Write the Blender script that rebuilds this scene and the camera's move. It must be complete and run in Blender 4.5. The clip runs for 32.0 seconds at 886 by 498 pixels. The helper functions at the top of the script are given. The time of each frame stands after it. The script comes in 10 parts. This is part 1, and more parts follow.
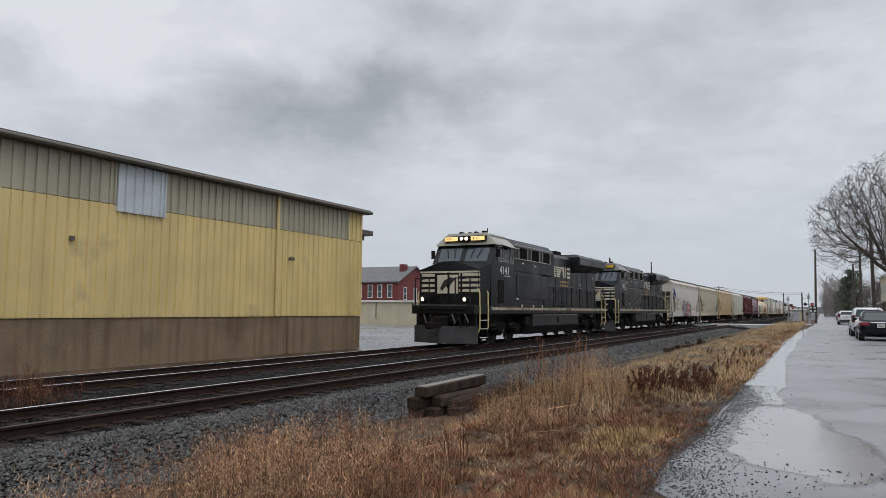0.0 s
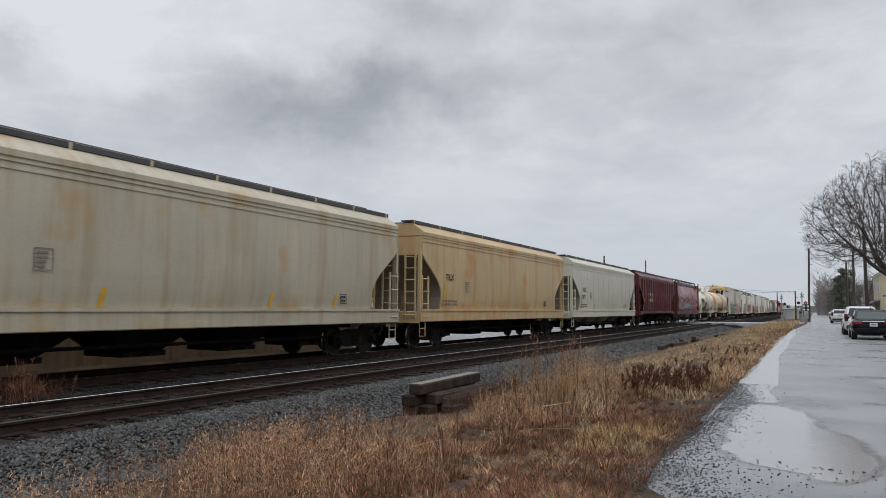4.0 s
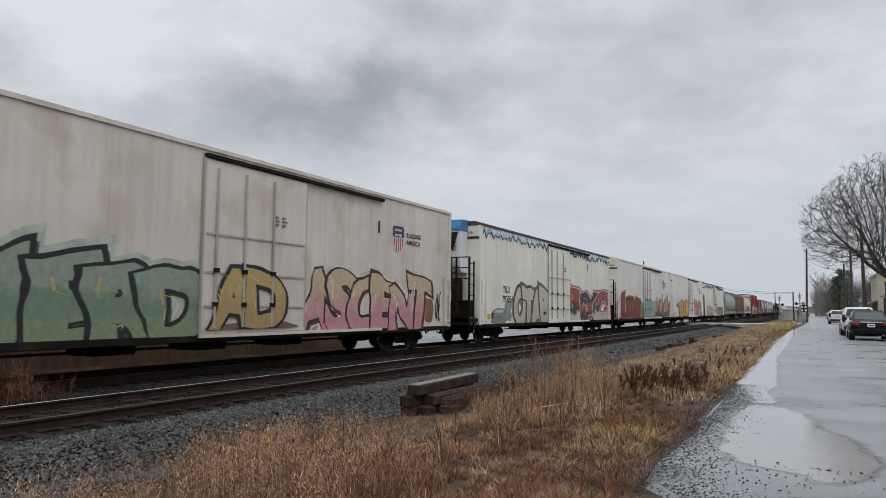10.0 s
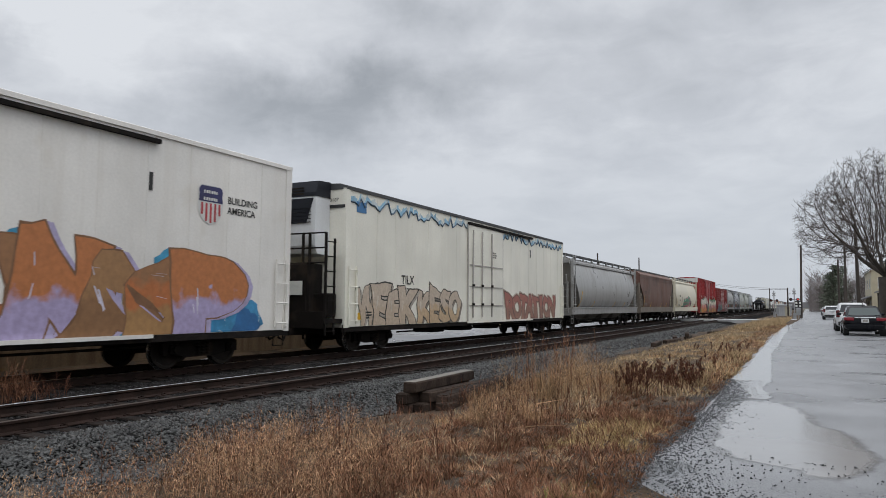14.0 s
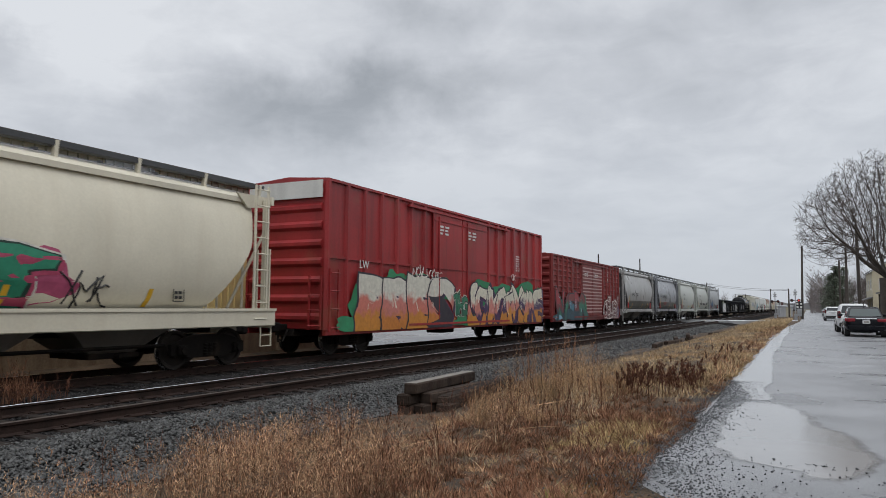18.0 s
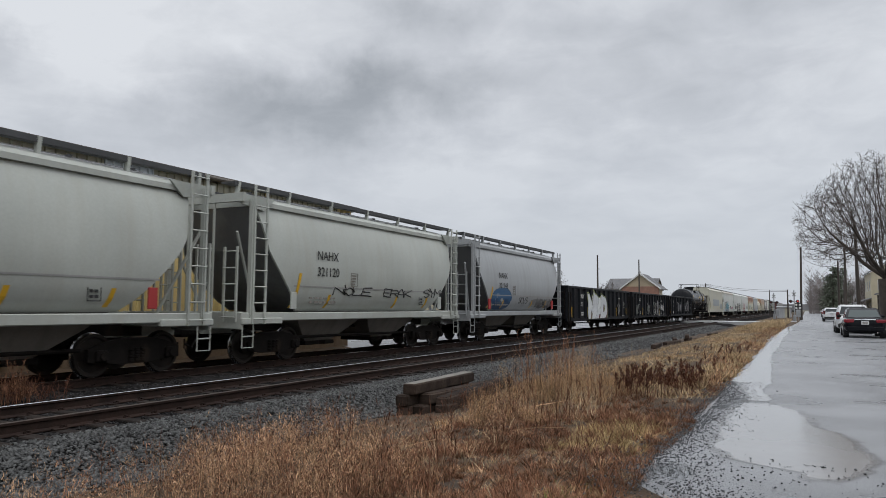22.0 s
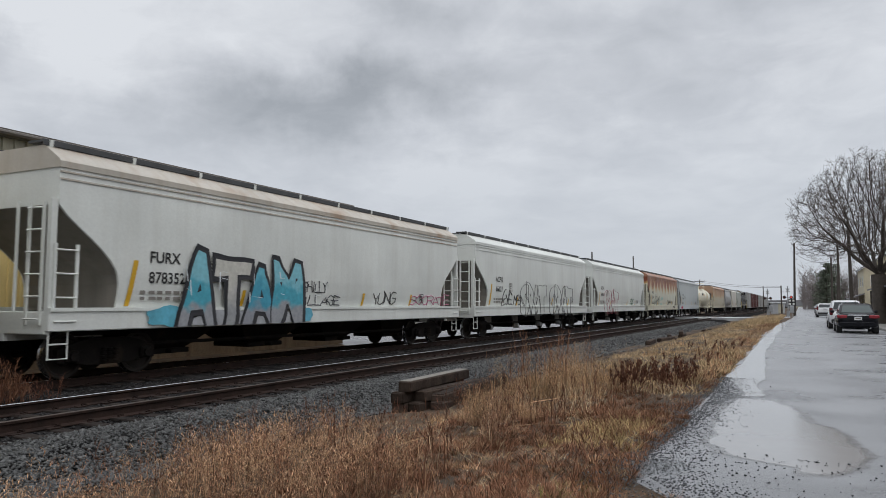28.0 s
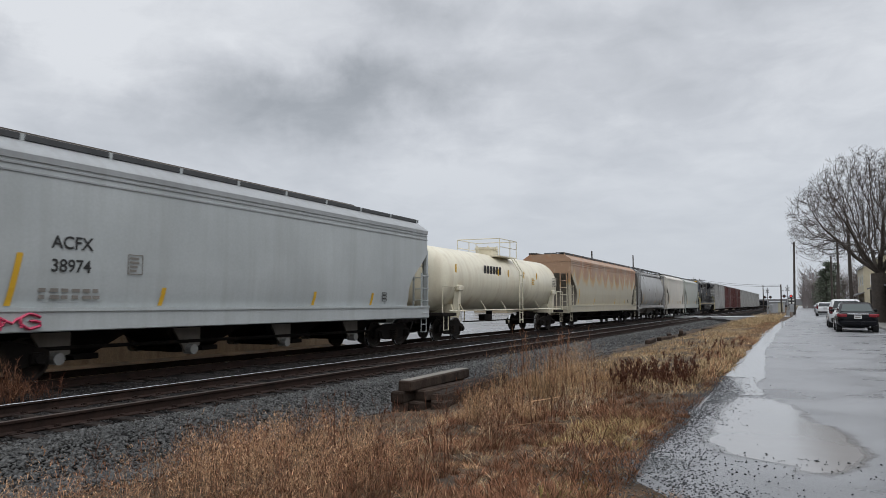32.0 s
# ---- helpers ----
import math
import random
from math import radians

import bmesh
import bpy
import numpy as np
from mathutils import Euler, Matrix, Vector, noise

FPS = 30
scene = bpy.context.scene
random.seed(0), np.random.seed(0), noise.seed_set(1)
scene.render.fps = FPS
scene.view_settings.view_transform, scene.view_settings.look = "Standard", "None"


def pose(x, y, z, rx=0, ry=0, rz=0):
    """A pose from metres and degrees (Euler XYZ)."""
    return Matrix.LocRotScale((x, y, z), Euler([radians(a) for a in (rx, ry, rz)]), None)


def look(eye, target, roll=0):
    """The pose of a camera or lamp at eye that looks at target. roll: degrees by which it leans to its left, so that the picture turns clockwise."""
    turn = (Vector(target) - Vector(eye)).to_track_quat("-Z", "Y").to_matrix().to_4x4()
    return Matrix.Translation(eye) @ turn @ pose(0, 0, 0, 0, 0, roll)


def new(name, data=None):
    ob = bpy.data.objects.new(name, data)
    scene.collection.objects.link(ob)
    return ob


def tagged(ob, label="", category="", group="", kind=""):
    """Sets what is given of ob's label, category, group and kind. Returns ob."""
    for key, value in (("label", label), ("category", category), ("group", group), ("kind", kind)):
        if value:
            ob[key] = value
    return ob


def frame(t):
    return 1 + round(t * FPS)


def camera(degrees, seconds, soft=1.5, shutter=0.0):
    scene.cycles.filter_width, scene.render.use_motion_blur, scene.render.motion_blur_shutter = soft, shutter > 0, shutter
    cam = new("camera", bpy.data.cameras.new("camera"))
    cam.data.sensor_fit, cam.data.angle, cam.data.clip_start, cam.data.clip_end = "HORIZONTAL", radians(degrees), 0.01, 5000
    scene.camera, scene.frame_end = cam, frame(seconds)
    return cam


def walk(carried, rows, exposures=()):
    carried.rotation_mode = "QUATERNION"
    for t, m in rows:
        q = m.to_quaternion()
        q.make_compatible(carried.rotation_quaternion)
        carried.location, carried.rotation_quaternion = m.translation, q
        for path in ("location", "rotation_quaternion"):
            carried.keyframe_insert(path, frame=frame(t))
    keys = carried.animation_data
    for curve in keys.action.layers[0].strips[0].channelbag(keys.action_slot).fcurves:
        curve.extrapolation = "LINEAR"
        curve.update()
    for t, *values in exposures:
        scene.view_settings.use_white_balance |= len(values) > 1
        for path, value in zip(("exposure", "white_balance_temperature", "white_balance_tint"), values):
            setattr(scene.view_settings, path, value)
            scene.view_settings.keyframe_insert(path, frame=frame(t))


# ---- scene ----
# camera: held by hand on the road's edge, turning a little to the right
EYE = (0.0, 0.0, 1.536)
cam = camera(63.85, 32.0, soft=0.6, shutter=0.06)
# seconds, degrees to the left of the track's line, degrees upward, lean
TURNS = (
    (0.0, 27.933, 4.817, 0.468),
    (0.5, 27.897, 4.781, 0.508),
    (1.0, 27.836, 4.749, 0.544),
    (1.5, 27.761, 4.706, 0.595),
    (2.0, 27.670, 4.678, 0.624),
    (2.5, 27.588, 4.644, 0.626),
    (3.0, 27.554, 4.608, 0.671),
    (3.5, 27.533, 4.614, 0.659),
    (5.5, 27.526, 4.651, 0.574),
    (6.5, 27.491, 4.658, 0.552),
    (7.5, 27.446, 4.672, 0.574),
    (8.5, 27.410, 4.687, 0.634),
    (9.5, 27.398, 4.687, 0.638),
    (10.5, 27.337, 4.682, 0.629),
    (11.0, 27.276, 4.655, 0.600),
    (11.5, 27.190, 4.617, 0.577),
    (12.0, 27.100, 4.556, 0.554),
    (12.5, 27.034, 4.494, 0.520),
    (13.0, 27.005, 4.464, 0.478),
    (14.0, 27.012, 4.460, 0.418),
    (14.5, 27.013, 4.474, 0.410),
    (16.5, 27.070, 4.532, 0.402),
    (18.0, 27.077, 4.549, 0.401),
    (19.0, 27.080, 4.551, 0.401),
    (20.0, 27.075, 4.555, 0.434),
    (21.0, 27.035, 4.584, 0.441),
    (22.0, 27.005, 4.603, 0.441),
    (23.0, 26.961, 4.602, 0.440),
    (24.0, 26.862, 4.581, 0.399),
    (25.0, 26.766, 4.532, 0.355),
    (25.5, 26.724, 4.522, 0.329),
    (27.5, 26.578, 4.400, 0.231),
    (28.5, 26.588, 4.387, 0.187),
    (29.5, 26.587, 4.386, 0.169),
    (30.5, 26.575, 4.386, 0.145),
    (31.5, 26.549, 4.366, 0.104),
    (32.0, 26.565, 4.332, 0.144),
)


def aim(yaw, pitch, roll):
    a, b = radians(yaw), radians(pitch)
    way = Vector((-math.sin(a) * math.cos(b), math.cos(a) * math.cos(b), math.sin(b)))
    return look(EYE, Vector(EYE) + way * 10, roll)


walk(cam, [(t, aim(y, p, r)) for t, y, p, r in TURNS])

# ---- light: an overcast, wet winter day ----
world = bpy.data.worlds.new("overcast_sky")
scene.world = world
world.use_nodes = True


def build_sky():
    nt = world.node_tree
    nt.nodes.clear()
    out = nt.nodes.new("ShaderNodeOutputWorld")
    bg = nt.nodes.new("ShaderNodeBackground")
    tc = nt.nodes.new("ShaderNodeTexCoord")
    sep = nt.nodes.new("ShaderNodeSeparateXYZ")
    nt.links.new(tc.outputs["Generated"], sep.inputs[0])

    def math_node(op, a, b=None):
        n = nt.nodes.new("ShaderNodeMath")
        n.operation = op
        for i, v in enumerate((a, b)):
            if v is None:
                continue
            if isinstance(v, (int, float)):
                n.inputs[i].default_value = v
            else:
                nt.links.new(v, n.inputs[i])
        return n.outputs[0]

    # the cloud layer lies flat over the place
    up = math_node("MAXIMUM", sep.outputs[2], 0.0)
    lift = math_node("ADD", up, 0.22)
    comb = nt.nodes.new("ShaderNodeCombineXYZ")
    nt.links.new(math_node("DIVIDE", sep.outputs[0], lift), comb.inputs[0])
    nt.links.new(math_node("DIVIDE", sep.outputs[1], lift), comb.inputs[1])
    mp = nt.nodes.new("ShaderNodeMapping")
    mp.inputs["Location"].default_value = SKY_SHIFT
    nt.links.new(comb.outputs[0], mp.inputs[0])
    big = nt.nodes.new("ShaderNodeTexNoise")
    big.inputs["Scale"].default_value = 1.5
    big.inputs["Detail"].default_value = 8.0
    big.inputs["Roughness"].default_value = 0.55
    big.inputs["Distortion"].default_value = 0.35
    nt.links.new(mp.outputs[0], big.inputs["Vector"])
    # cloud banks: bearing to the right of the track's line, and height, both in radians
    warp = nt.nodes.new("ShaderNodeTexNoise")
    warp.inputs["Scale"].default_value = 6.5
    warp.inputs["Detail"].default_value = 6.0
    warp.inputs["Roughness"].default_value = 0.6
    nt.links.new(tc.outputs["Generated"], warp.inputs["Vector"])
    wsep = nt.nodes.new("ShaderNodeSeparateXYZ")
    nt.links.new(warp.outputs["Color"], wsep.inputs[0])
    az = math_node("ADD", math_node("ARCTAN2", sep.outputs[0], sep.outputs[1]), math_node("MULTIPLY", math_node("SUBTRACT", wsep.outputs[0], 0.5), 0.34))
    el = math_node("ADD", math_node("ARCSINE", sep.outputs[2]), math_node("MULTIPLY", math_node("SUBTRACT", wsep.outputs[1], 0.5), 0.16))
    total = None
    for a0, e0, wa, we, tilt, amount in CLOUD_BANKS:
        a0, e0 = radians(a0), radians(e0)
        da, de = math_node("SUBTRACT", az, a0), math_node("SUBTRACT", el, e0)
        de = math_node("SUBTRACT", de, math_node("MULTIPLY", da, tilt))
        u = math_node("DIVIDE", da, radians(wa))
        v = math_node("DIVIDE", de, radians(we))
        r2 = math_node("ADD", math_node("MULTIPLY", u, u), math_node("MULTIPLY", v, v))
        g = math_node("MULTIPLY", math_node("EXPONENT", math_node("MULTIPLY", r2, -1.0)), amount)
        total = g if total is None else math_node("ADD", total, g)
    puff = nt.nodes.new("ShaderNodeTexNoise")
    puff.inputs["Scale"].default_value = 5.5
    puff.inputs["Detail"].default_value = 7.0
    puff.inputs["Roughness"].default_value = 0.58
    puff.inputs["Distortion"].default_value = 0.5
    nt.links.new(mp.outputs[0], puff.inputs["Vector"])
    billow = math_node("MULTIPLY", math_node("SUBTRACT", puff.outputs[0], 0.5), 0.42)
    shade = math_node("ADD", math_node("SUBTRACT", math_node("ADD", math_node("MULTIPLY", big.outputs[0], 0.75), 0.235), total), billow)
    ramp = nt.nodes.new("ShaderNodeValToRGB")
    ramp.color_ramp.elements[0].position = 0.02
    ramp.color_ramp.elements[0].color = (0.33, 0.355, 0.39, 1)
    ramp.color_ramp.elements[1].position = 0.72
    ramp.color_ramp.elements[1].color = (0.71, 0.735, 0.775, 1)
    mid = ramp.color_ramp.elements.new(0.48)
    mid.color = (0.555, 0.58, 0.625, 1)
    nt.links.new(shade, ramp.inputs[0])
    # haze: the horizon is an even pale grey
    haze = nt.nodes.new("ShaderNodeMix")
    haze.data_type = "RGBA"
    hz = nt.nodes.new("ShaderNodeMapRange")
    hz.inputs["From Min"].default_value = 0.02
    hz.inputs["From Max"].default_value = 0.30
    nt.links.new(up, hz.inputs[0])
    nt.links.new(hz.outputs[0], haze.inputs["Factor"])
    haze.inputs["A"].default_value = (0.535, 0.57, 0.625, 1)
    nt.links.new(ramp.outputs[0], haze.inputs["B"])
    # an overcast sky is brighter overhead
    gain = nt.nodes.new("ShaderNodeMapRange")
    gain.inputs["From Min"].default_value = 0.42
    gain.inputs["From Max"].default_value = 1.0
    gain.inputs["To Min"].default_value = 1.0
    gain.inputs["To Max"].default_value = SKY_ZENITH
    nt.links.new(sep.outputs[2], gain.inputs[0])
    sky = nt.nodes.new("ShaderNodeTexSky")
    sky.sky_type = "NISHITA"
    sky.sun_disc = False
    sky.sun_elevation = radians(38)
    sky.sun_rotation = radians(200)
    low = nt.nodes.new("ShaderNodeVectorMath")
    low.operation = "SCALE"
    low.inputs["Scale"].default_value = 0.004
    nt.links.new(sky.outputs[0], low.inputs[0])
    mul = nt.nodes.new("ShaderNodeVectorMath")
    mul.operation = "SCALE"
    nt.links.new(haze.outputs["Result"], mul.inputs[0])
    nt.links.new(gain.outputs[0], mul.inputs["Scale"])
    add = nt.nodes.new("ShaderNodeVectorMath")
    nt.links.new(mul.outputs[0], add.inputs[0])
    nt.links.new(low.outputs[0], add.inputs[1])
    nt.links.new(add.outputs[0], bg.inputs[0])
    bg.inputs["Strength"].default_value = 1.0
    nt.links.new(bg.outputs[0], out.inputs[0])


SKY_SHIFT = (0.0, 0.0, 0.0)
# bearing, height, half width, half height (degrees), slope, depth of shade
CLOUD_BANKS = ((-43, 14.4, 12, 3.2, 0.10, 0.41), (-31, 16.6, 9, 3.4, 0.25, 0.36), (-28, 23.6, 4.5, 1.8, 0.0, 0.26), (-11, 17, 11, 5, 0.1, 0.20), (-59, 16.4, 4, 1.2, 0.1, 0.22),
               (2, 23, 8, 3, 0.0, 0.14), (-62, 25, 14, 6, 0.0, -0.26), (-27, 10.6, 8, 1.2, 0.2, -0.10), (60, 20, 25, 7, 0.1, 0.2), (150, 25, 35, 9, 0.0, 0.2), (-110, 22, 25, 8, 0.1, 0.2))
SKY_ZENITH = 2.2
build_sky()
sun = new("sun", bpy.data.lights.new("sun", "SUN"))
sun.data.energy = 0.9
sun.data.angle = radians(40)
sun.data.color = (1.0, 0.97, 0.93)
sun.matrix_world = look((0, 0, 50), (-22, 20, 0))
scene.view_settings.exposure = 0.0

# ---- tools for materials ----
def material(name, base, rough=0.6, metal=0.0, vary=0.25, scale=1.5, fine=40.0, bump=0.15, streak=0.0, dirt=None, dirt_at=0.55,
             dirt_soft=0.12, per_object=0.0, per_island=0.0, spec=0.5, rough_vary=0.12, coat=0.0, dirt_scale=0.8, streak_color=None):
    """A worn surface: colour that changes at two scales, fine relief, and stains or streaks of a second colour."""
    m = bpy.data.materials.new(name)
    m.use_nodes = True
    nt = m.node_tree
    b = nt.nodes["Principled BSDF"]
    b.inputs["Metallic"].default_value = metal
    b.inputs["Specular IOR Level"].default_value = spec
    b.inputs["Coat Weight"].default_value = coat
    tc = nt.nodes.new("ShaderNodeTexCoord")

    def noise_node(sc, detail, stretch=None):
        n = nt.nodes.new("ShaderNodeTexNoise")
        n.inputs["Scale"].default_value = sc
        n.inputs["Detail"].default_value = detail
        if stretch:
            mp = nt.nodes.new("ShaderNodeMapping")
            mp.inputs["Scale"].default_value = stretch
            nt.links.new(tc.outputs["Object"], mp.inputs[0])
            nt.links.new(mp.outputs[0], n.inputs["Vector"])
        else:
            nt.links.new(tc.outputs["Object"], n.inputs["Vector"])
        return n.outputs[0]

    def ranged(sock, a, c, lo, hi):
        r = nt.nodes.new("ShaderNodeMapRange")
        r.inputs["From Min"].default_value, r.inputs["From Max"].default_value = a, c
        r.inputs["To Min"].default_value, r.inputs["To Max"].default_value = lo, hi
        nt.links.new(sock, r.inputs[0])
        return r.outputs[0]

    def mix(fac, a, c):
        n = nt.nodes.new("ShaderNodeMix")
        n.data_type = "RGBA"
        for key, v in (("Factor", fac), ("A", a), ("B", c)):
            if isinstance(v, tuple):
                n.inputs[key].default_value = (*v[:3], 1)
            elif isinstance(v, (int, float)):
                n.inputs[key].default_value = v
            else:
                nt.links.new(v, n.inputs[key])
        return n.outputs["Result"]

    def scaled(col, fac):
        n = nt.nodes.new("ShaderNodeVectorMath")
        n.operation = "SCALE"
        if isinstance(col, tuple):
            n.inputs[0].default_value = col[:3]
        else:
            nt.links.new(col, n.inputs[0])
        nt.links.new(fac, n.inputs["Scale"])
        return n.outputs[0]

    big, small = noise_node(scale, 4.0), noise_node(fine, 3.0)
    col = scaled(tuple(base), ranged(big, 0.3, 0.7, 1 - vary, 1 + vary))
    col = scaled(col, ranged(small, 0.25, 0.75, 1 - vary * 0.5, 1 + vary * 0.5))
    if per_object:
        oi = nt.nodes.new("ShaderNodeObjectInfo")
        col = scaled(col, ranged(oi.outputs["Random"], 0, 1, 1 - per_object, 1 + per_object))
    if per_island:
        gi = nt.nodes.new("ShaderNodeNewGeometry")
        col = scaled(col, ranged(gi.outputs["Random Per Island"], 0, 1, 1 - per_island, 1 + per_island))
    if dirt:
        col = mix(ranged(noise_node(dirt_scale, 6.0), dirt_at, dirt_at + dirt_soft, 0.0, 0.85), col, tuple(dirt))
    if streak:
        sc = tuple(streak_color) if streak_color else tuple(c * 0.4 for c in base)
        col = mix(ranged(noise_node(2.2, 5.0, (1.0, 1.6, 0.12)), 0.45, 0.75, 0.0, streak), col, sc)
    nt.links.new(col, b.inputs["Base Color"])
    nt.links.new(ranged(big, 0.3, 0.7, max(rough - rough_vary, 0.02), min(rough + rough_vary, 1.0)), b.inputs["Roughness"])
    if bump:
        bp = nt.nodes.new("ShaderNodeBump")
        bp.inputs["Strength"].default_value = bump
        bp.inputs["Distance"].default_value = 0.02
        nt.links.new(small, bp.inputs["Height"])
        nt.links.new(bp.outputs[0], b.inputs["Normal"])
    return m


def plain(name, base, rough=0.5, metal=0.0, emit=0.0):
    m = bpy.data.materials.new(name)
    m.use_nodes = True
    b = m.node_tree.nodes["Principled BSDF"]
    b.inputs["Base Color"].default_value = (*base, 1)
    b.inputs["Roughness"].default_value, b.inputs["Metallic"].default_value = rough, metal
    if emit:
        b.inputs["Emission Color"].default_value = (*base, 1)
        b.inputs["Emission Strength"].default_value = emit
    return m


# ---- tools for meshes ----
class Geo:
    """Gathers corners and faces of one mesh."""

    def __init__(self):
        self.v, self.f, self.m = [], [], []

    def add(self, verts, faces, mi=0):
        o = len(self.v)
        self.v += [tuple(q) for q in verts]
        self.f += [tuple(i + o for i in q) for q in faces]
        self.m += [mi] * len(faces)
        return self

    def box(self, x, y, z, sx, sy, sz, bevel=0.0, mi=0, turn=None):
        """A box by its centre and sizes, with cut edges where a bevel is given."""
        hx, hy, hz = sx / 2, sy / 2, sz / 2
        b = min(bevel, hx * 0.9, hy * 0.9, hz * 0.9)
        vs, fs = [], []
        if b <= 0:
            vs = [(i * hx, j * hy, k * hz) for i in (-1, 1) for j in (-1, 1) for k in (-1, 1)]
            fs = [(0, 1, 3, 2), (4, 6, 7, 5), (0, 4, 5, 1), (2, 3, 7, 6), (0, 2, 6, 4), (1, 5, 7, 3)]
        else:
            idx = {}
            for i in (-1, 1):
                for j in (-1, 1):
                    for k in (-1, 1):
                        for ax in range(3):
                            p = [i * (hx - b), j * (hy - b), k * (hz - b)]
                            p[ax] += (i, j, k)[ax] * b
                            idx[i, j, k, ax] = len(vs)
                            vs.append(tuple(p))
            for ax in range(3):
                u, w = [a for a in range(3) if a != ax]
                for sgn in (-1, 1):
                    ring = []
                    for a, c in ((-1, -1), (1, -1), (1, 1), (-1, 1)):
                        key = [0, 0, 0]
                        key[ax], key[u], key[w] = sgn, a, c
                        ring.append(idx[(*key, ax)])
                    fs.append(tuple(ring if (sgn > 0) ^ (ax == 1) else ring[::-1]))
                for a in (-1, 1):
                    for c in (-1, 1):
                        k0, k1 = [0, 0, 0], [0, 0, 0]
                        k0[ax], k1[ax] = -1, 1
                        k0[u] = k1[u] = a
                        k0[w] = k1[w] = c
                        q = (idx[(*k0, u)], idx[(*k1, u)], idx[(*k1, w)], idx[(*k0, w)])
                        fs.append(q if (a * c > 0) ^ (ax == 1) else q[::-1])
            for i in (-1, 1):
                for j in (-1, 1):
                    for k in (-1, 1):
                        t3 = (idx[i, j, k, 0], idx[i, j, k, 1], idx[i, j, k, 2])
                        fs.append(t3 if i * j * k > 0 else t3[::-1])
        if turn is not None:
            vs = [tuple(turn @ Vector(q)) for q in vs]
        return self.add([(q[0] + x, q[1] + y, q[2] + z) for q in vs], fs, mi)

    def span(self, x0, x1, y0, y1, z0, z1, bevel=0.0, mi=0):
        return self.box((x0 + x1) / 2, (y0 + y1) / 2, (z0 + z1) / 2, abs(x1 - x0), abs(y1 - y0), abs(z1 - z0), bevel, mi)

    def tube(self, pts, r, n=6, mi=0, r1=None, caps=True):
        """A round bar along a line of points; r1 is its radius at the far end."""
        pts = [Vector(q) for q in pts]
        k, vs, fs = len(pts), [], []
        for i, q in enumerate(pts):
            d = (pts[min(i + 1, k - 1)] - pts[max(i - 1, 0)]).normalized()
            a = d.cross(Vector((0, 0, 1)) if abs(d.z) < 0.9 else Vector((1, 0, 0))).normalized()
            c = d.cross(a)
            rr = r if r1 is None else r + (r1 - r) * i / (k - 1)
            for j in range(n):
                w = 2 * math.pi * j / n
                vs.append(q + a * (rr * math.cos(w)) + c * (rr * math.sin(w)))
        for i in range(k - 1):
            for j in range(n):
                j2 = (j + 1) % n
                fs.append((i * n + j, (i + 1) * n + j, (i + 1) * n + j2, i * n + j2))
        if caps:
            fs.append(tuple(range(n)))
            fs.append(tuple((k - 1) * n + j for j in reversed(range(n))))
        return self.add(vs, fs, mi)

    def loft(self, rings, mi=0, closed=True, caps=True):
        """Skins equal rings of points one after another."""
        n, vs, fs = len(rings[0]), [], []
        for ring in rings:
            vs += list(ring)
        for i in range(len(rings) - 1):
            for j in range(n if closed else n - 1):
                j2 = (j + 1) % n
                fs.append((i * n + j, i * n + j2, (i + 1) * n + j2, (i + 1) * n + j))
        if caps and closed:
            fs.append(tuple(range(n))[::-1])
            fs.append(tuple((len(rings) - 1) * n + j for j in range(n)))
        return self.add(vs, fs, mi)

    def prism(self, profile, axis, a, c, mi=0):
        """A flat outline pushed along an axis from a to c: outline (x, z) for 'y', (y, z) for 'x', (x, y) for 'z'."""
        def put(q, s):
            return {"y": (q[0], s, q[1]), "x": (s, q[0], q[1]), "z": (q[0], q[1], s)}[axis]
        return self.loft([[put(q, a) for q in profile], [put(q, c) for q in profile]], mi)

    def disc(self, x, y, z, r, thick, axis="x", n=20, mi=0, hole=0.0):
        ax = {"x": (1, 0, 0), "y": (0, 1, 0), "z": (0, 0, 1)}[axis]
        p = Vector((x, y, z))
        h = Vector(ax) * thick / 2
        return self.tube([p - h, p + h], r, n, mi)

    def mesh(self, name, mats, smooth=0.0):
        me = bpy.data.meshes.new(name)
        me.from_pydata(self.v, [], self.f)
        mats = mats if isinstance(mats, (list, tuple)) else [mats]
        for mm in mats:
            me.materials.append(mm)
        if len(mats) > 1:
            me.polygons.foreach_set("material_index", self.m)
        bm = bmesh.new()
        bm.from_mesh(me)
        bmesh.ops.recalc_face_normals(bm, faces=bm.faces)
        if smooth:
            for f in bm.faces:
                f.smooth = True
            for e in bm.edges:
                e.smooth = len(e.link_faces) == 2 and e.calc_face_angle(3.0) < radians(smooth)
        bm.to_mesh(me)
        bm.free()
        return me


def part(name, geo, mats, parent=None, label="", smooth=0.0, at=None):
    """Links the gathered mesh as one object, under a thing or a part."""
    me = geo if isinstance(geo, bpy.types.Mesh) else geo.mesh(name, mats, smooth)
    ob = new(name, me)
    if parent is not None:
        ob.parent = parent
    if at is not None:
        ob.matrix_basis = at
    if label:
        tagged(ob, label)
    return ob


def thing(name, label, category, at=None, group="", kind=""):
    ob = new(name)
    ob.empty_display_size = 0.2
    if at is not None:
        ob.matrix_basis = at
    return tagged(ob, label, category, group, kind)


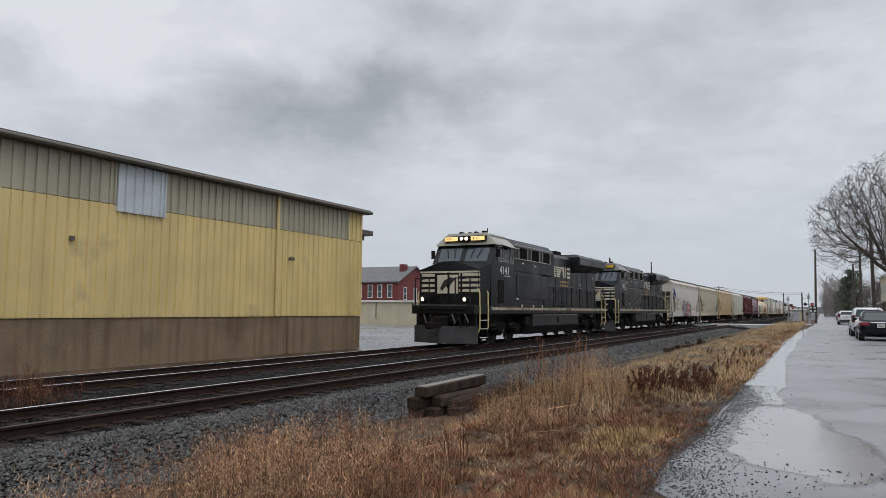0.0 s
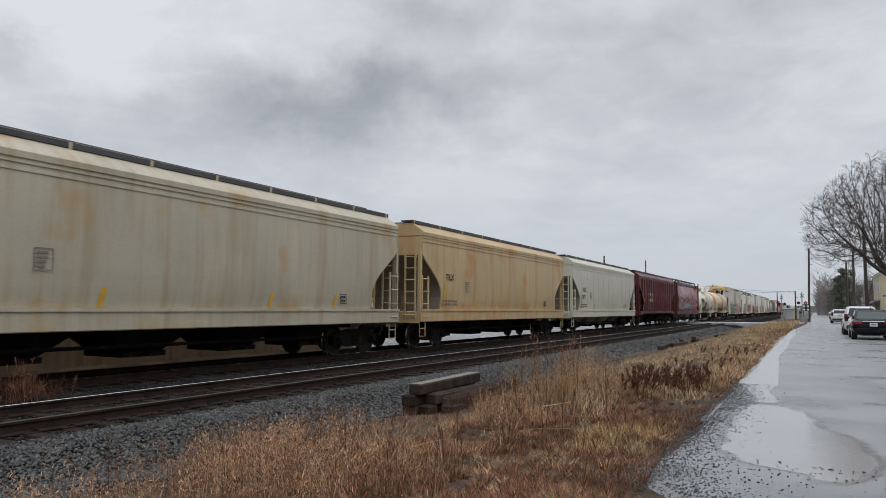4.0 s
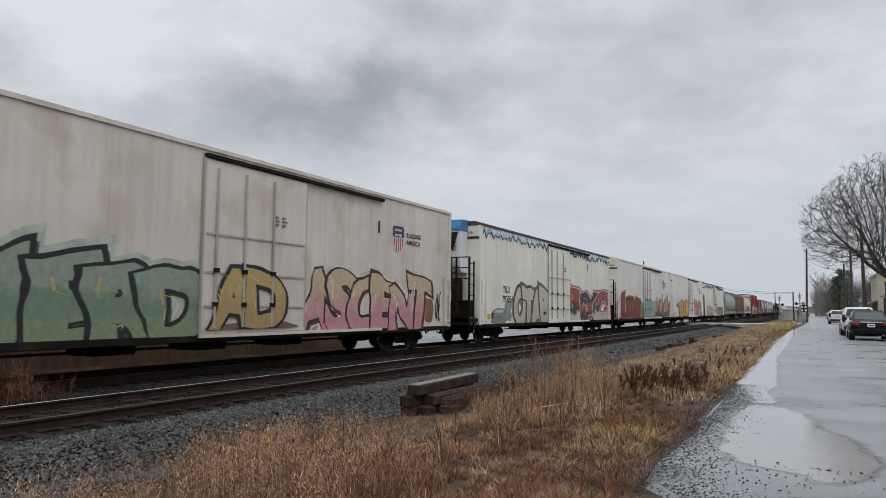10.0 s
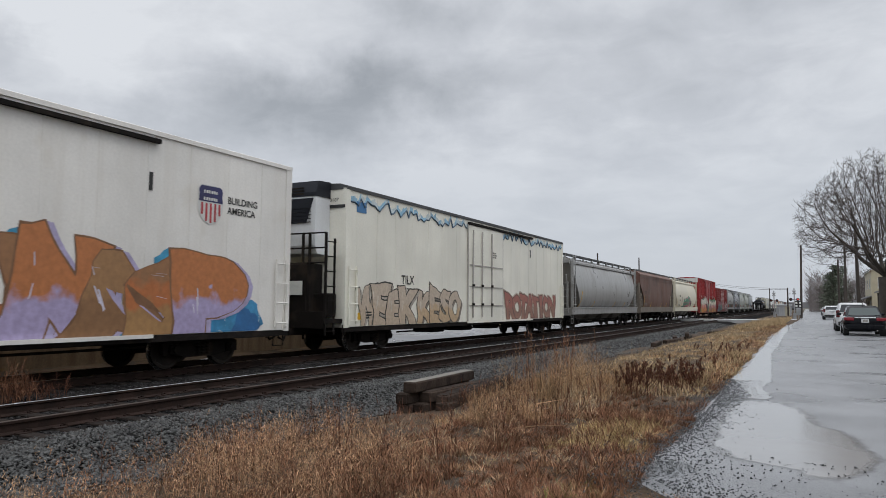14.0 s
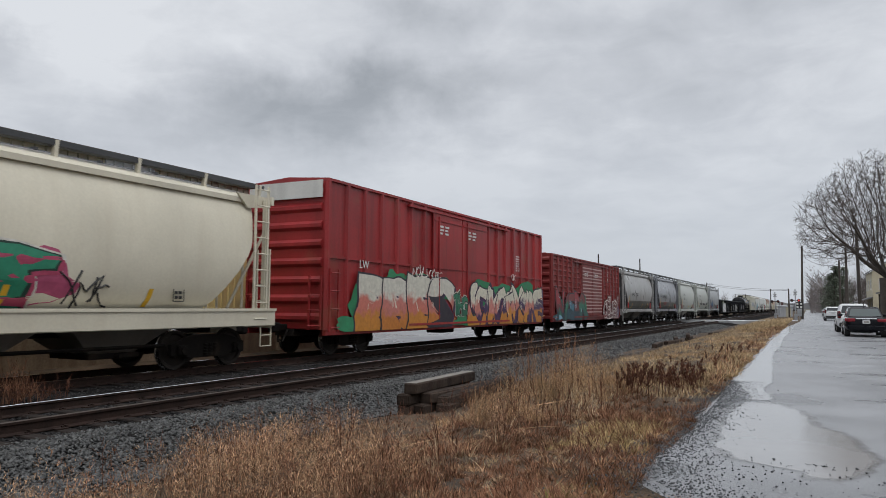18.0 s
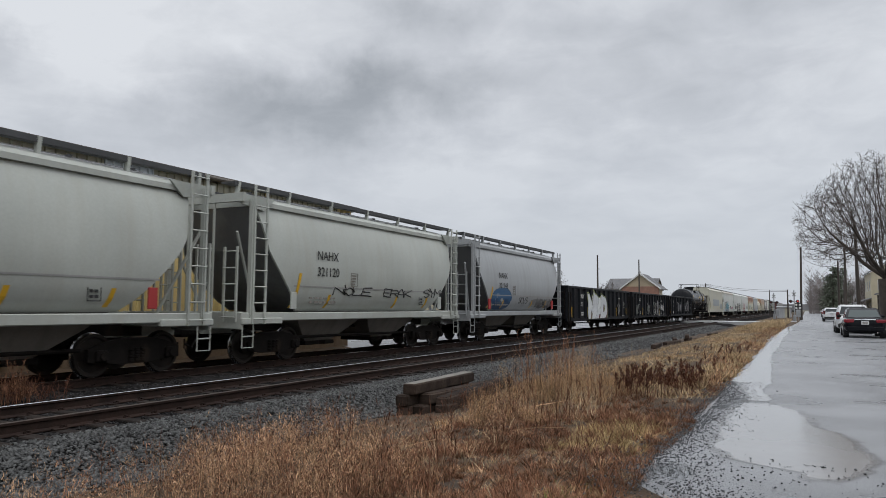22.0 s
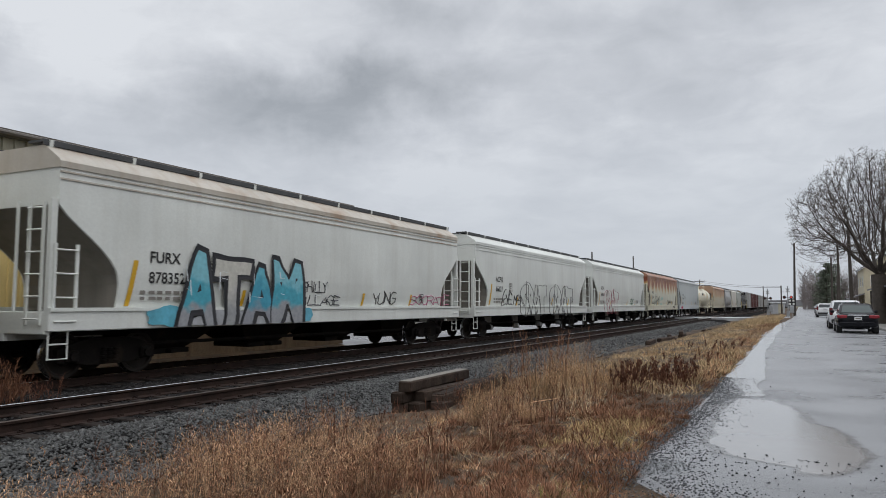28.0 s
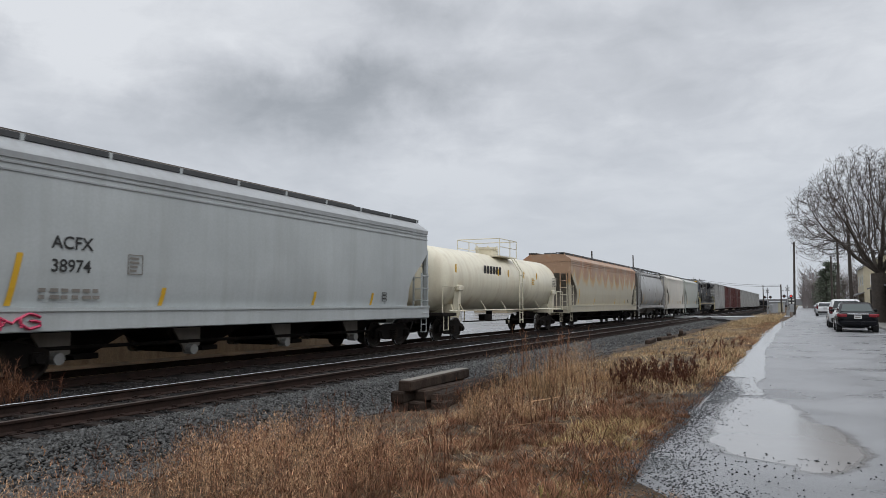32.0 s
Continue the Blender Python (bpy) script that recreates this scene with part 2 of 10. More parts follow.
def quick_mesh(name, verts, faces, mats, smooth=False):
    """A large mesh from arrays, all faces of equal size."""
    verts, faces = np.asarray(verts, dtype=np.float32), np.asarray(faces, dtype=np.int32)
    me = bpy.data.meshes.new(name)
    k = faces.shape[1]
    me.vertices.add(len(verts))
    me.vertices.foreach_set("co", verts.ravel())
    me.loops.add(faces.size)
    me.loops.foreach_set("vertex_index", faces.ravel())
    me.polygons.add(len(faces))
    me.polygons.foreach_set("loop_start", np.arange(0, faces.size, k, dtype=np.int32))
    for mm in (mats if isinstance(mats, (list, tuple)) else [mats]):
        me.materials.append(mm)
    me.update(calc_edges=True)
    return me


LETTERS = {}


def lettering(text, size, mat, parent, y, z, x, name="lettering", side=1, align="LEFT", spacing=1.0, bold=0.0, end=0):
    """Painted letters on a car's side (end=0) or on its leading end (end=1); y, z: where the line begins."""
    key = (text, size, mat.name, align, spacing, bold)
    if key not in LETTERS:
        cu = bpy.data.curves.new("lettering", "FONT")
        cu.body, cu.size, cu.align_x, cu.space_character, cu.offset = text, size, align, spacing, bold
        ob = bpy.data.objects.new("lettering", cu)
        me = bpy.data.meshes.new_from_object(ob)
        me.materials.clear()
        me.materials.append(mat)
        bpy.data.objects.remove(ob)
        LETTERS[key] = me
    ob = new(name, LETTERS[key])
    ob.parent = parent
    ob.matrix_basis = pose(x, y, z, 90, 0, 0) if end else pose(x, y, z, 90, 0, 90 * side)
    return ob

# ---- the plan ----
NEAR_X, FAR_X = -9.957, -14.060      # middles of the two tracks; the rails' tops are at z = 0
ROAD_Z = 0.15

asphalt_wet = material("wet_asphalt", (0.205, 0.21, 0.22), 0.35, vary=0.34, scale=0.7, fine=75, bump=0.45, rough_vary=0.16,
                       dirt=(0.25, 0.255, 0.265), dirt_at=0.5, dirt_soft=0.25, dirt_scale=0.35, spec=0.6)
dead_grass_soil = material("dead_grass_mat", (0.085, 0.058, 0.038), 0.95, vary=0.45, scale=1.2, fine=25, bump=0.9,
                           dirt=(0.055, 0.042, 0.032), dirt_at=0.5, dirt_scale=1.5, spec=0.2)
ballast_mat = material("ballast_bed", (0.022, 0.021, 0.021), 0.9, vary=0.5, scale=2.0, fine=22, bump=1.0, spec=0.0)
stone_mat = material("ballast_stone", (0.044, 0.0445, 0.0435), 0.40, vary=0.45, scale=9, fine=45, bump=0.3, per_island=0.95, spec=0.45)
rail_side = material("rusty_rail_side", (0.027, 0.017, 0.014), 0.85, vary=0.4, scale=3, fine=40, bump=0.3, spec=0.15)
rail_top = material("polished_rail_head", (0.62, 0.62, 0.64), 0.18, metal=1.0, vary=0.08, scale=2, fine=60, bump=0.0)
rail_dull = material("dull_brown_rail_head", (0.050, 0.036, 0.030), 0.6, vary=0.3, scale=3, fine=40, bump=0.1, spec=0.3)
tie_mat = material("creosoted_tie", (0.021, 0.016, 0.014), 0.9, spec=0.15, vary=0.35, scale=3, fine=30, bump=0.6, per_object=0.3,
                   streak=0.5, streak_color=(0.06, 0.052, 0.045))
lot_mat = material("wet_gravel_lot", (0.16, 0.16, 0.165), 0.3, vary=0.25, scale=0.25, fine=12, bump=0.3, dirt=(0.10, 0.10, 0.10),
                   dirt_scale=0.12, dirt_at=0.5)
field_mat = material("far_field", (0.10, 0.09, 0.06), 0.95, vary=0.4, scale=0.03, fine=1.0, bump=0.0)


def ground_z(x):
    return float(np.interp(x, [-60, -17.4, -16.6, -7.0, -6.4, -5.2, -3.0, -1.7, 3.8, 4.4, 60],
                           [-0.10, -0.13, -0.38, -0.38, -0.32, -0.18, 0.02, 0.09, 0.10, 0.23, 0.3]))


def soil_bumps(x, y):
    return 0.07 * noise.noise((x * 0.9, y * 0.7, 0)) + 0.02 * noise.noise((x * 2.5, y * 2.5, 3))


def build_ground():
    xs = [-1500, -600, -250, -120, -60, -40, -30, -24, -20, -18, -17, -14, -11, -9] + list(np.arange(-7.4, -1.0, 0.2)) + \
         [-0.6, 0.5, 2, 3.8, 4.4, 6, 9, 14, 25, 60, 150, 400, 1500]
    ys = [-300, -80, -30, -10] + list(np.arange(-4, 30, 0.25)) + list(np.arange(30, 110, 2.5)) + [130, 170, 250, 400, 800, 1600, 3500]
    g = Geo()
    for y in ys:
        for x in xs:
            z = ground_z(x)
            if -7.3 < x < -1.3 and -4 < y < 60:
                z += soil_bumps(x, y)
            g.v.append((x, y, z))
    nx = len(xs)
    for j in range(len(ys) - 1):
        for i in range(nx - 1):
            xm = (xs[i] + xs[i + 1]) / 2
            mi = 1 if -65 < xm < -16.8 and 25 < ys[j] < 130 else (0 if -24 <= xm < 60 and ys[j] < 400 else 2)
            g.f.append((j * nx + i, j * nx + i + 1, (j + 1) * nx + i + 1, (j + 1) * nx + i))
            g.m.append(mi)
    tagged(part("ground", g, [dead_grass_soil, lot_mat, field_mat], smooth=60), "dead brown grass verge beside the tracks, with wet lots behind",
           "ground", kind="structure")


build_ground()


def build_road():
    g = Geo()
    ys = list(np.arange(-12, 60, 0.5)) + list(np.arange(60, 130, 5)) + [150, 200, 300, 500]
    xs = [0.0, 0.035] + list(np.linspace(0.1, 1, 10))
    for y in ys:
        w = float(np.interp(y, [-12, 4.5, 5.5, 6.2, 8, 18, 40, 88, 130, 500], [-0.5, -0.62, -0.8, -1.4, -1.34, -1.42, -1.65, -0.75, -0.7, -0.7]))
        left = w + 0.16 * noise.noise((y * 0.5, 2.0, 0)) + 0.07 * noise.noise((y * 2.1, 5.0, 0))
        for s in xs:
            x = left + s * (4.0 - left)
            g.v.append((x, y, ROAD_Z - (0.065 if s == 0 else 0.0)))
    n = len(xs)
    for j in range(len(ys) - 1):
        for i in range(n - 1):
            g.f.append((j * n + i, j * n + i + 1, (j + 1) * n + i + 1, (j + 1) * n + i))
            g.m.append(0)
    # the broken edge has a thickness
    tagged(part("road", g, asphalt_wet, smooth=50), "rain-wet grey asphalt street with a crumbled edge", "road", kind="structure")


build_road()


def build_ballast(x, w0, w1, name):
    g = Geo()
    prof = [(x - w1, -0.42), (x - w0, -0.20), (x - 1.2, -0.185), (x + 1.2, -0.185), (x + w0, -0.20), (x + w1, -0.42)]
    ys = [-60, -20] + list(np.arange(-5, 40, 0.5)) + list(np.arange(40, 120, 4)) + [150, 250, 500, 1200]
    rings = []
    for y in ys:
        rings.append([(px + 0.05 * noise.noise((px, y, 1)), y, pz + 0.03 * noise.noise((px * 2, y * 1.5, 5))) for px, pz in prof])
    g.loft(rings, closed=False, caps=False)
    tagged(part(name, g, ballast_mat, smooth=60), "grey crushed stone ballast bed under the rails", "ballast", kind="structure")


build_ballast((NEAR_X + FAR_X) / 2, 4.0, 5.2, "ballast_bed")


def build_track(x, name, label):
    track = thing(name, label, "track", pose(x, 0, 0), kind="structure")
    prof = [(-0.075, -0.178), (0.075, -0.178), (0.075, -0.165), (0.02, -0.14), (0.012, -0.05), (0.036, -0.038), (0.036, -0.006),
            (0.026, 0.0), (-0.026, 0.0), (-0.036, -0.006), (-0.036, -0.038), (-0.012, -0.05), (-0.02, -0.14), (-0.075, -0.165)]
    for s in (-1, 1):
        g = Geo()
        ys = list(np.arange(-60, 130, 10.0)) + [200, 400, 1200]
        rings = [[(px + s * 0.7525, y, pz) for px, pz in prof] for y in ys]
        g.loft(rings)
        k = len(prof)
        g.m = [1 if (i % k) in (6, 7, 8) and i < len(g.f) - 2 else 0 for i in range(len(g.f))]
        dull = x == NEAR_X and s > 0
        part("rail", g, [rail_side, rail_dull if dull else rail_top], track, "steel rail with a dull brown running surface" if dull else "steel rail with a polished running surface")
    g = Geo().box(0, 0, -0.255, 2.6, 0.22, 0.17, 0.015)
    tie = g.mesh("tie", tie_mat)
    rng = random.Random(int(-x * 10))
    for i in range(120):
        part("tie", tie, None, track, at=pose(rng.uniform(-0.03, 0.03), 0.3 + i * 0.508, rng.uniform(-0.012, 0.012), 0, 0, rng.uniform(-1, 1)))
    rest = Geo()
    for i in range(400):
        rest.box(0, 0.3 + (120 + i) * 0.508, -0.255, 2.6, 0.22, 0.17)
    for i in range(12):
        rest.box(0, 0.3 - (1 + i) * 0.508, -0.255, 2.6, 0.22, 0.17)
    tagged(part("ties_beyond", rest, tie_mat, track), kind="stuff")
    plates = Geo()
    for i in range(120):
        for s in (-1, 1):
            plates.box(s * 0.7525, 0.3 + i * 0.508, -0.166, 0.34, 0.18, 0.016)
            for q in (-1, 1):
                plates.box(s * 0.7525 + q * 0.095, 0.3 + i * 0.508 + q * 0.04, -0.15, 0.03, 0.03, 0.03)
                plates.box(s * 0.7525 + q * 0.06, 0.3 + i * 0.508 + 0.105, -0.155, 0.10, 0.03, 0.05)
    tagged(part("tie_plates", plates, rail_side, track), kind="stuff")


build_track(NEAR_X, "track_near", "empty railway track with polished rail heads on dark ties")
build_track(FAR_X, "track_far", "railway track that carries the freight train")

# ---- warehouse ----
cream_metal = material("cream_ribbed_metal", (0.70, 0.555, 0.255), 0.45, vary=0.10, scale=0.5, fine=25, bump=0.05, streak=0.35,
                       streak_color=(0.42, 0.32, 0.15), dirt=(0.40, 0.33, 0.20), dirt_at=0.62, dirt_scale=0.5)
grey_metal = material("faded_grey_metal", (0.41, 0.385, 0.292), 0.45, vary=0.12, scale=0.5, fine=25, bump=0.05, streak=0.3)
patch_metal = material("pale_patch_metal", (0.52, 0.56, 0.60), 0.4, vary=0.1, scale=0.8, fine=25, bump=0.05)
concrete_brown = material("stained_concrete", (0.235, 0.17, 0.11), 0.8, vary=0.45, scale=0.45, fine=18, bump=0.3, streak=0.75,
                          streak_color=(0.11, 0.062, 0.034), dirt=(0.125, 0.085, 0.055), dirt_scale=0.45, dirt_at=0.48, dirt_soft=0.2)
roof_trim = material("brown_roof_trim", (0.10, 0.085, 0.07), 0.5, vary=0.2, scale=1, fine=20, bump=0.1)
WALL_X, WALL_END = -17.6, 25.58


def build_warehouse():
    w = thing("warehouse", "cream and grey ribbed metal warehouse on a stained concrete base", "warehouse", pose(WALL_X, WALL_END, 0))
    # local: x to the tracks, y back along the wall (negative), z up
    g = Geo()
    g.span(-30, 0, -60, 0, -0.4, 1.2)
    part("foundation", g, concrete_brown, w, "brown-stained concrete base wall")
    rib = 0.305

    def panel(y0, y1, z0, z1, proud):
        g = Geo()
        prof = []
        y = y0
        while y < y1 - 1e-6:
            e = min(y + rib, y1)
            prof += [(proud, y), (proud, e - 0.085), (proud + 0.055, e - 0.075), (proud + 0.055, e - 0.03), (proud, e - 0.02)]
            y = e
        prof += [(proud, y1), (-0.25, y1), (-0.25, y0)]
        g.prism(prof, "z", z0, z1)
        return g

    part("lower_cladding", panel(-60, -0.01, 1.22, 4.40, 0.03), cream_metal, w, "cream ribbed metal sheets")
    part("upper_cladding", panel(-60, -12.27, 4.42, 5.62, 0.02), grey_metal, w, "faded grey ribbed metal sheets")
    part("upper_cladding", panel(-10.58, -1.0, 4.42, 5.62, 0.02), grey_metal, w, "faded grey ribbed metal sheets")
    part("corner_cladding", panel(-0.99, -0.01, 4.42, 5.62, 0.025), cream_metal, w)
    part("patch_panel", panel(-12.26, -10.59, 4.22, 5.6, 0.10), patch_metal, w, "pale blue-grey replacement panel")
    part("wall_core", Geo().span(-30, -0.26, -60, -0.02, 1.2, 5.6), cream_metal, w)
    r = Geo()
    r.span(-0.5, 0.30, -60.3, 0.35, 5.62, 5.78, 0.03)
    r.prism([(-30, 5.6), (0.28, 5.70), (0.28, 5.80), (-15, 7.4), (-30, 5.8)], "y", -60.2, 0.33)
    part("roof_edge", r, roof_trim, w, "dark brown gutter and roof edge")
    gt = Geo().tube([(0.34, -60, 5.68), (0.34, 0.3, 5.68)], 0.07, 8)
    part("gutter", gt, roof_trim, w)
    part("downpipe", Geo().tube([(0.10, -5.5, 5.62), (0.10, -5.5, 1.22)], 0.055, 8), cream_metal, w, "cream downpipe")
    part("base_pipe", Geo().box(0.06, -4.65, 0.5, 0.12, 0.22, 1.35, 0.02), concrete_brown, w)
    s = Geo().span(-1.2, -0.1, 0.1, 1.1, 4.78, 5.0, 0.02)
    s.span(-1.1, -0.3, 0.0, 0.7, 4.55, 4.78, 0.02)
    part("side_canopy", s, roof_trim, w, "small canopy at the side wall")
    l = Geo().box(0.18, -4.8, 3.35, 0.16, 0.22, 0.12, 0.02)
    l.tube([(0.02, -4.8, 3.38), (0.2, -4.8, 3.42)], 0.03)
    part("wall_lamp", l, roof_trim, w, "unlit dark wall lamp")
    v = Geo().box(0.07, -13.6, 3.33, 0.12, 0.16, 0.12, 0.01)
    part("wall_lamp", v, roof_trim, w)


build_warehouse()

# ---- the freight train ----
# Cars are built with x towards the street, y back along the train, z up from the rails.
SPEED, SLOW = 20.605, -0.02872
MOVERS = []


def train_y(s, t):
    return s - SPEED * t - 0.5 * SLOW * (t - 12) ** 2


def paint(name, base, streak=0.35, streak_color=None, rough=0.42, dirt=None, dirt_at=0.58, vary=0.10, scale=0.5):
    return material(name, base, rough, spec=0.12 if max(base) < 0.06 else 0.4, vary=vary, scale=scale, fine=18, bump=0.04, streak=streak, streak_color=streak_color,
                    dirt=dirt, dirt_at=dirt_at, dirt_scale=0.6, rough_vary=0.1)


loco_black = material("locomotive_black", (0.0095, 0.0105, 0.0135), 0.33, vary=0.25, scale=0.6, fine=18, bump=0.03, streak=0.4, streak_color=(0.022, 0.020, 0.019), spec=0.22)
under_black = material("grimy_underframe", (0.013, 0.011, 0.010), 0.85, spec=0.12, vary=0.4, scale=2, fine=20, bump=0.3, dirt=(0.03, 0.023, 0.018), dirt_scale=2)
wheel_steel = material("worn_wheel_steel", (0.03, 0.025, 0.022), 0.65, spec=0.2, metal=0.2, vary=0.3, scale=4, fine=30, bump=0.1)
tread_steel = plain("bright_wheel_tread", (0.45, 0.45, 0.46), 0.25, 1.0)
sill_tan = paint("rust_stained_tan_stripe", (0.40, 0.35, 0.26), 0.6, (0.13, 0.08, 0.045), 0.6, dirt=(0.10, 0.06, 0.035), dirt_at=0.55)
stripe_white = paint("aged_white_stripe", (0.56, 0.52, 0.42), 0.3)
white_mark = plain("white_marking", (0.62, 0.62, 0.60), 0.6)
black_mark = plain("black_marking", (0.02, 0.02, 0.02), 0.6)
yellow_mark = plain("yellow_marking", (0.62, 0.36, 0.02), 0.55)
red_mark = plain("red_marking", (0.35, 0.03, 0.03), 0.55)
handrail_mat = paint("worn_handrail", (0.30, 0.29, 0.26), 0.3)
yellow_rail = plain("cream_yellow_handrail", (0.62, 0.52, 0.24), 0.5)
glass_dark = plain("cab_glass", (0.03, 0.04, 0.05), 0.06)
plow_grey = material("worn_plow_steel", (0.040, 0.040, 0.043), 0.5, vary=0.4, scale=1.5, fine=20, bump=0.1, streak=0.4, streak_color=(0.09, 0.085, 0.08))
hose_grey = plain("grey_rubber_hose", (0.10, 0.10, 0.105), 0.6)
lamp_glow = plain("lit_headlight", (1.0, 0.80, 0.50), 0.3, emit=3.0)
board_glow = plain("lit_number_board", (1.0, 0.66, 0.26), 0.4, emit=0.8)

# -- running gear, shared by all cars
def wheel_mesh(r, name):
    g = Geo()
    prof = [(0.0, 0.07), (0.05, 0.07), (0.10, 0.10), (0.16, 0.10), (0.20, 0.03), (r - 0.10, 0.02), (r - 0.07, 0.065), (r - 0.008, 0.067), (r, 0.05),
            (r + 0.004, -0.035), (r + 0.026, -0.05), (r + 0.02, -0.07), (r - 0.07, -0.067), (r - 0.09, -0.02), (0.16, -0.03), (0.0, -0.05)]
    n = 22
    rings = [[(px, q * math.cos(2 * math.pi * j / n), q * math.sin(2 * math.pi * j / n)) for j in range(n)] for q, px in [(max(a, 0.001), c) for a, c in prof]]
    g.loft(rings, caps=False)
    g.m = [1 if i // n in (8, 9) else 0 for i in range(len(g.f))]
    return g.mesh(name, [wheel_steel, tread_steel], smooth=30)


WHEEL = wheel_mesh(0.457, "wheel")
WHEEL_BIG = wheel_mesh(0.53, "wheel")


def side_frame_geo(g, x, axles, r, zc):
    """The cast frame outside the wheels, with spring nest and axle boxes."""
    a0, a1 = min(axles), max(axles)
    top, low = zc + 0.30, zc - 0.20
    g.prism([(a0 - 0.28, zc - 0.12), (a0 - 0.28, zc + 0.14), (a0 + 0.15, top - 0.02), (a0 + 0.5, top + 0.05), (a1 - 0.5, top + 0.05), (a1 - 0.15, top - 0.02),
             (a1 + 0.28, zc + 0.14), (a1 + 0.28, zc - 0.12), (a1 - 0.12, zc - 0.14), (a1 - 0.45, low), (a0 + 0.45, low), (a0 + 0.12, zc - 0.14)], "x", x - 0.06, x + 0.06)
    for a in axles:
        g.box(x + 0.03, a, zc, 0.26, 0.26, 0.24, 0.03)
        g.disc(x + 0.17, a, zc, 0.09, 0.08, "x", 10)


def springs_geo(g, x, y, zc):
    for k in (-0.15, 0.0, 0.15):
        for i in range(4):
            g.disc(x + 0.08, y + k, zc - 0.12 + i * 0.075, 0.062, 0.045, "z", 8)


def truck_mesh():
    g = Geo()
    for s in (-1, 1):
        side_frame_geo(g, s * 0.99, (-0.89, 0.89), 0.457, 0.457)
        springs_geo(g, s * 0.99 + (0.0 if s > 0 else -0.16), 0, 0.46)
        for q in (-1, 1):
            g.box(s * 0.7525, q * 0.36, 0.46, 0.10, 0.06, 0.32, 0.02)
    g.box(0, 0, 0.56, 2.0, 0.36, 0.26, 0.03)
    g.box(0, 0, 0.75, 0.5, 0.5, 0.16, 0.03)
    for a in (-0.89, 0.89):
        g.tube([(-0.95, a, 0.457), (0.95, a, 0.457)], 0.08, 8)
    return g.mesh("truck", under_black)


TRUCK = truck_mesh()


def add_truck(car, y):
    t = part("truck", TRUCK, None, car, at=pose(0, y, 0))
    for a in (-0.89, 0.89):
        for s in (-1, 1):
            part("wheel", WHEEL, None, t, at=pose(s * 0.78, a, 0.457 + 0.0, 0, 0, 0 if s > 0 else 180))


def coupler_mesh():
    g = Geo()
    g.box(0, 0.45, 0.86, 0.22, 0.9, 0.18, 0.02)
    g.box(0.02, 0.02, 0.86, 0.34, 0.26, 0.30, 0.05)
    g.tube([(0.25, 0.35, 0.8), (0.28, 0.1, 0.45), (0.25, -0.1, 0.55)], 0.03, 6)
    return g.mesh("coupler", under_black)


COUPLER = coupler_mesh()


def add_couplers(car, L):
    part("coupler", COUPLER, None, car, at=pose(0, -L / 2, 0))
    part("coupler", COUPLER, None, car, at=pose(0, L / 2, 0, 0, 0, 180))


def ladder(car, x, y, z0, z1, mat, width=0.42, rungs=0, along="y", off=0.05, name="ladder"):
    """Two stiles and rungs; along: the way the rungs run."""
    g = Geo()
    n = rungs or max(2, int((z1 - z0) / 0.38))
    a, b = -width / 2, width / 2
    for e in (a, b):
        if along == "y":
            g.box(x, y + e, (z0 + z1) / 2, 0.045, 0.06, z1 - z0)
        else:
            g.box(x + e, y, (z0 + z1) / 2, 0.06, 0.045, z1 - z0)
    for i in range(n):
        z = z0 + 0.12 + (z1 - z0 - 0.24) * i / max(1, n - 1)
        if along == "y":
            g.tube([(x + off, y + a, z), (x + off, y + b, z)], 0.018, 5)
        else:
            g.tube([(x + a, y + off, z), (x + b, y + off, z)], 0.018, 5)
    return part(name, g, mat, car)


def stirrup(g, x, y, z0, z1, w=0.4):
    g.tube([(x, y - w / 2, z1), (x, y - w / 2, z0), (x, y + w / 2, z0), (x, y + w / 2, z1)], 0.02, 5)


def bars(car, x, y, z, w, h, rows, cols, mat, name="data_panel", seed=1, frame_of=False):
    """Small print that cannot be read: rows of short bars."""
    rng, g = random.Random(seed), Geo()
    lh = h / rows
    for i in range(rows):
        y0 = y
        for j in range(cols):
            ww = w / cols * rng.uniform(0.5, 0.9)
            g.box(x, y0 + ww / 2, z + h - lh * (i + 0.5), 0.004, ww, lh * 0.55)
            y0 += w / cols
    if frame_of:
        for zz in (z - 0.03, z + h + 0.03):
            g.box(x, y + w / 2, zz, 0.004, w + 0.08, 0.02)
        for yy in (y - 0.04, y + w + 0.04):
            g.box(x, yy, z + h / 2, 0.004, 0.02, h + 0.06)
    return part(name, g, mat, car)


COLOURS = {}


def spray(rgb):
    if rgb not in COLOURS:
        COLOURS[rgb] = material("spray_paint", rgb, 0.5, vary=0.22, scale=2.5, fine=12, bump=0.0)
    return COLOURS[rgb]


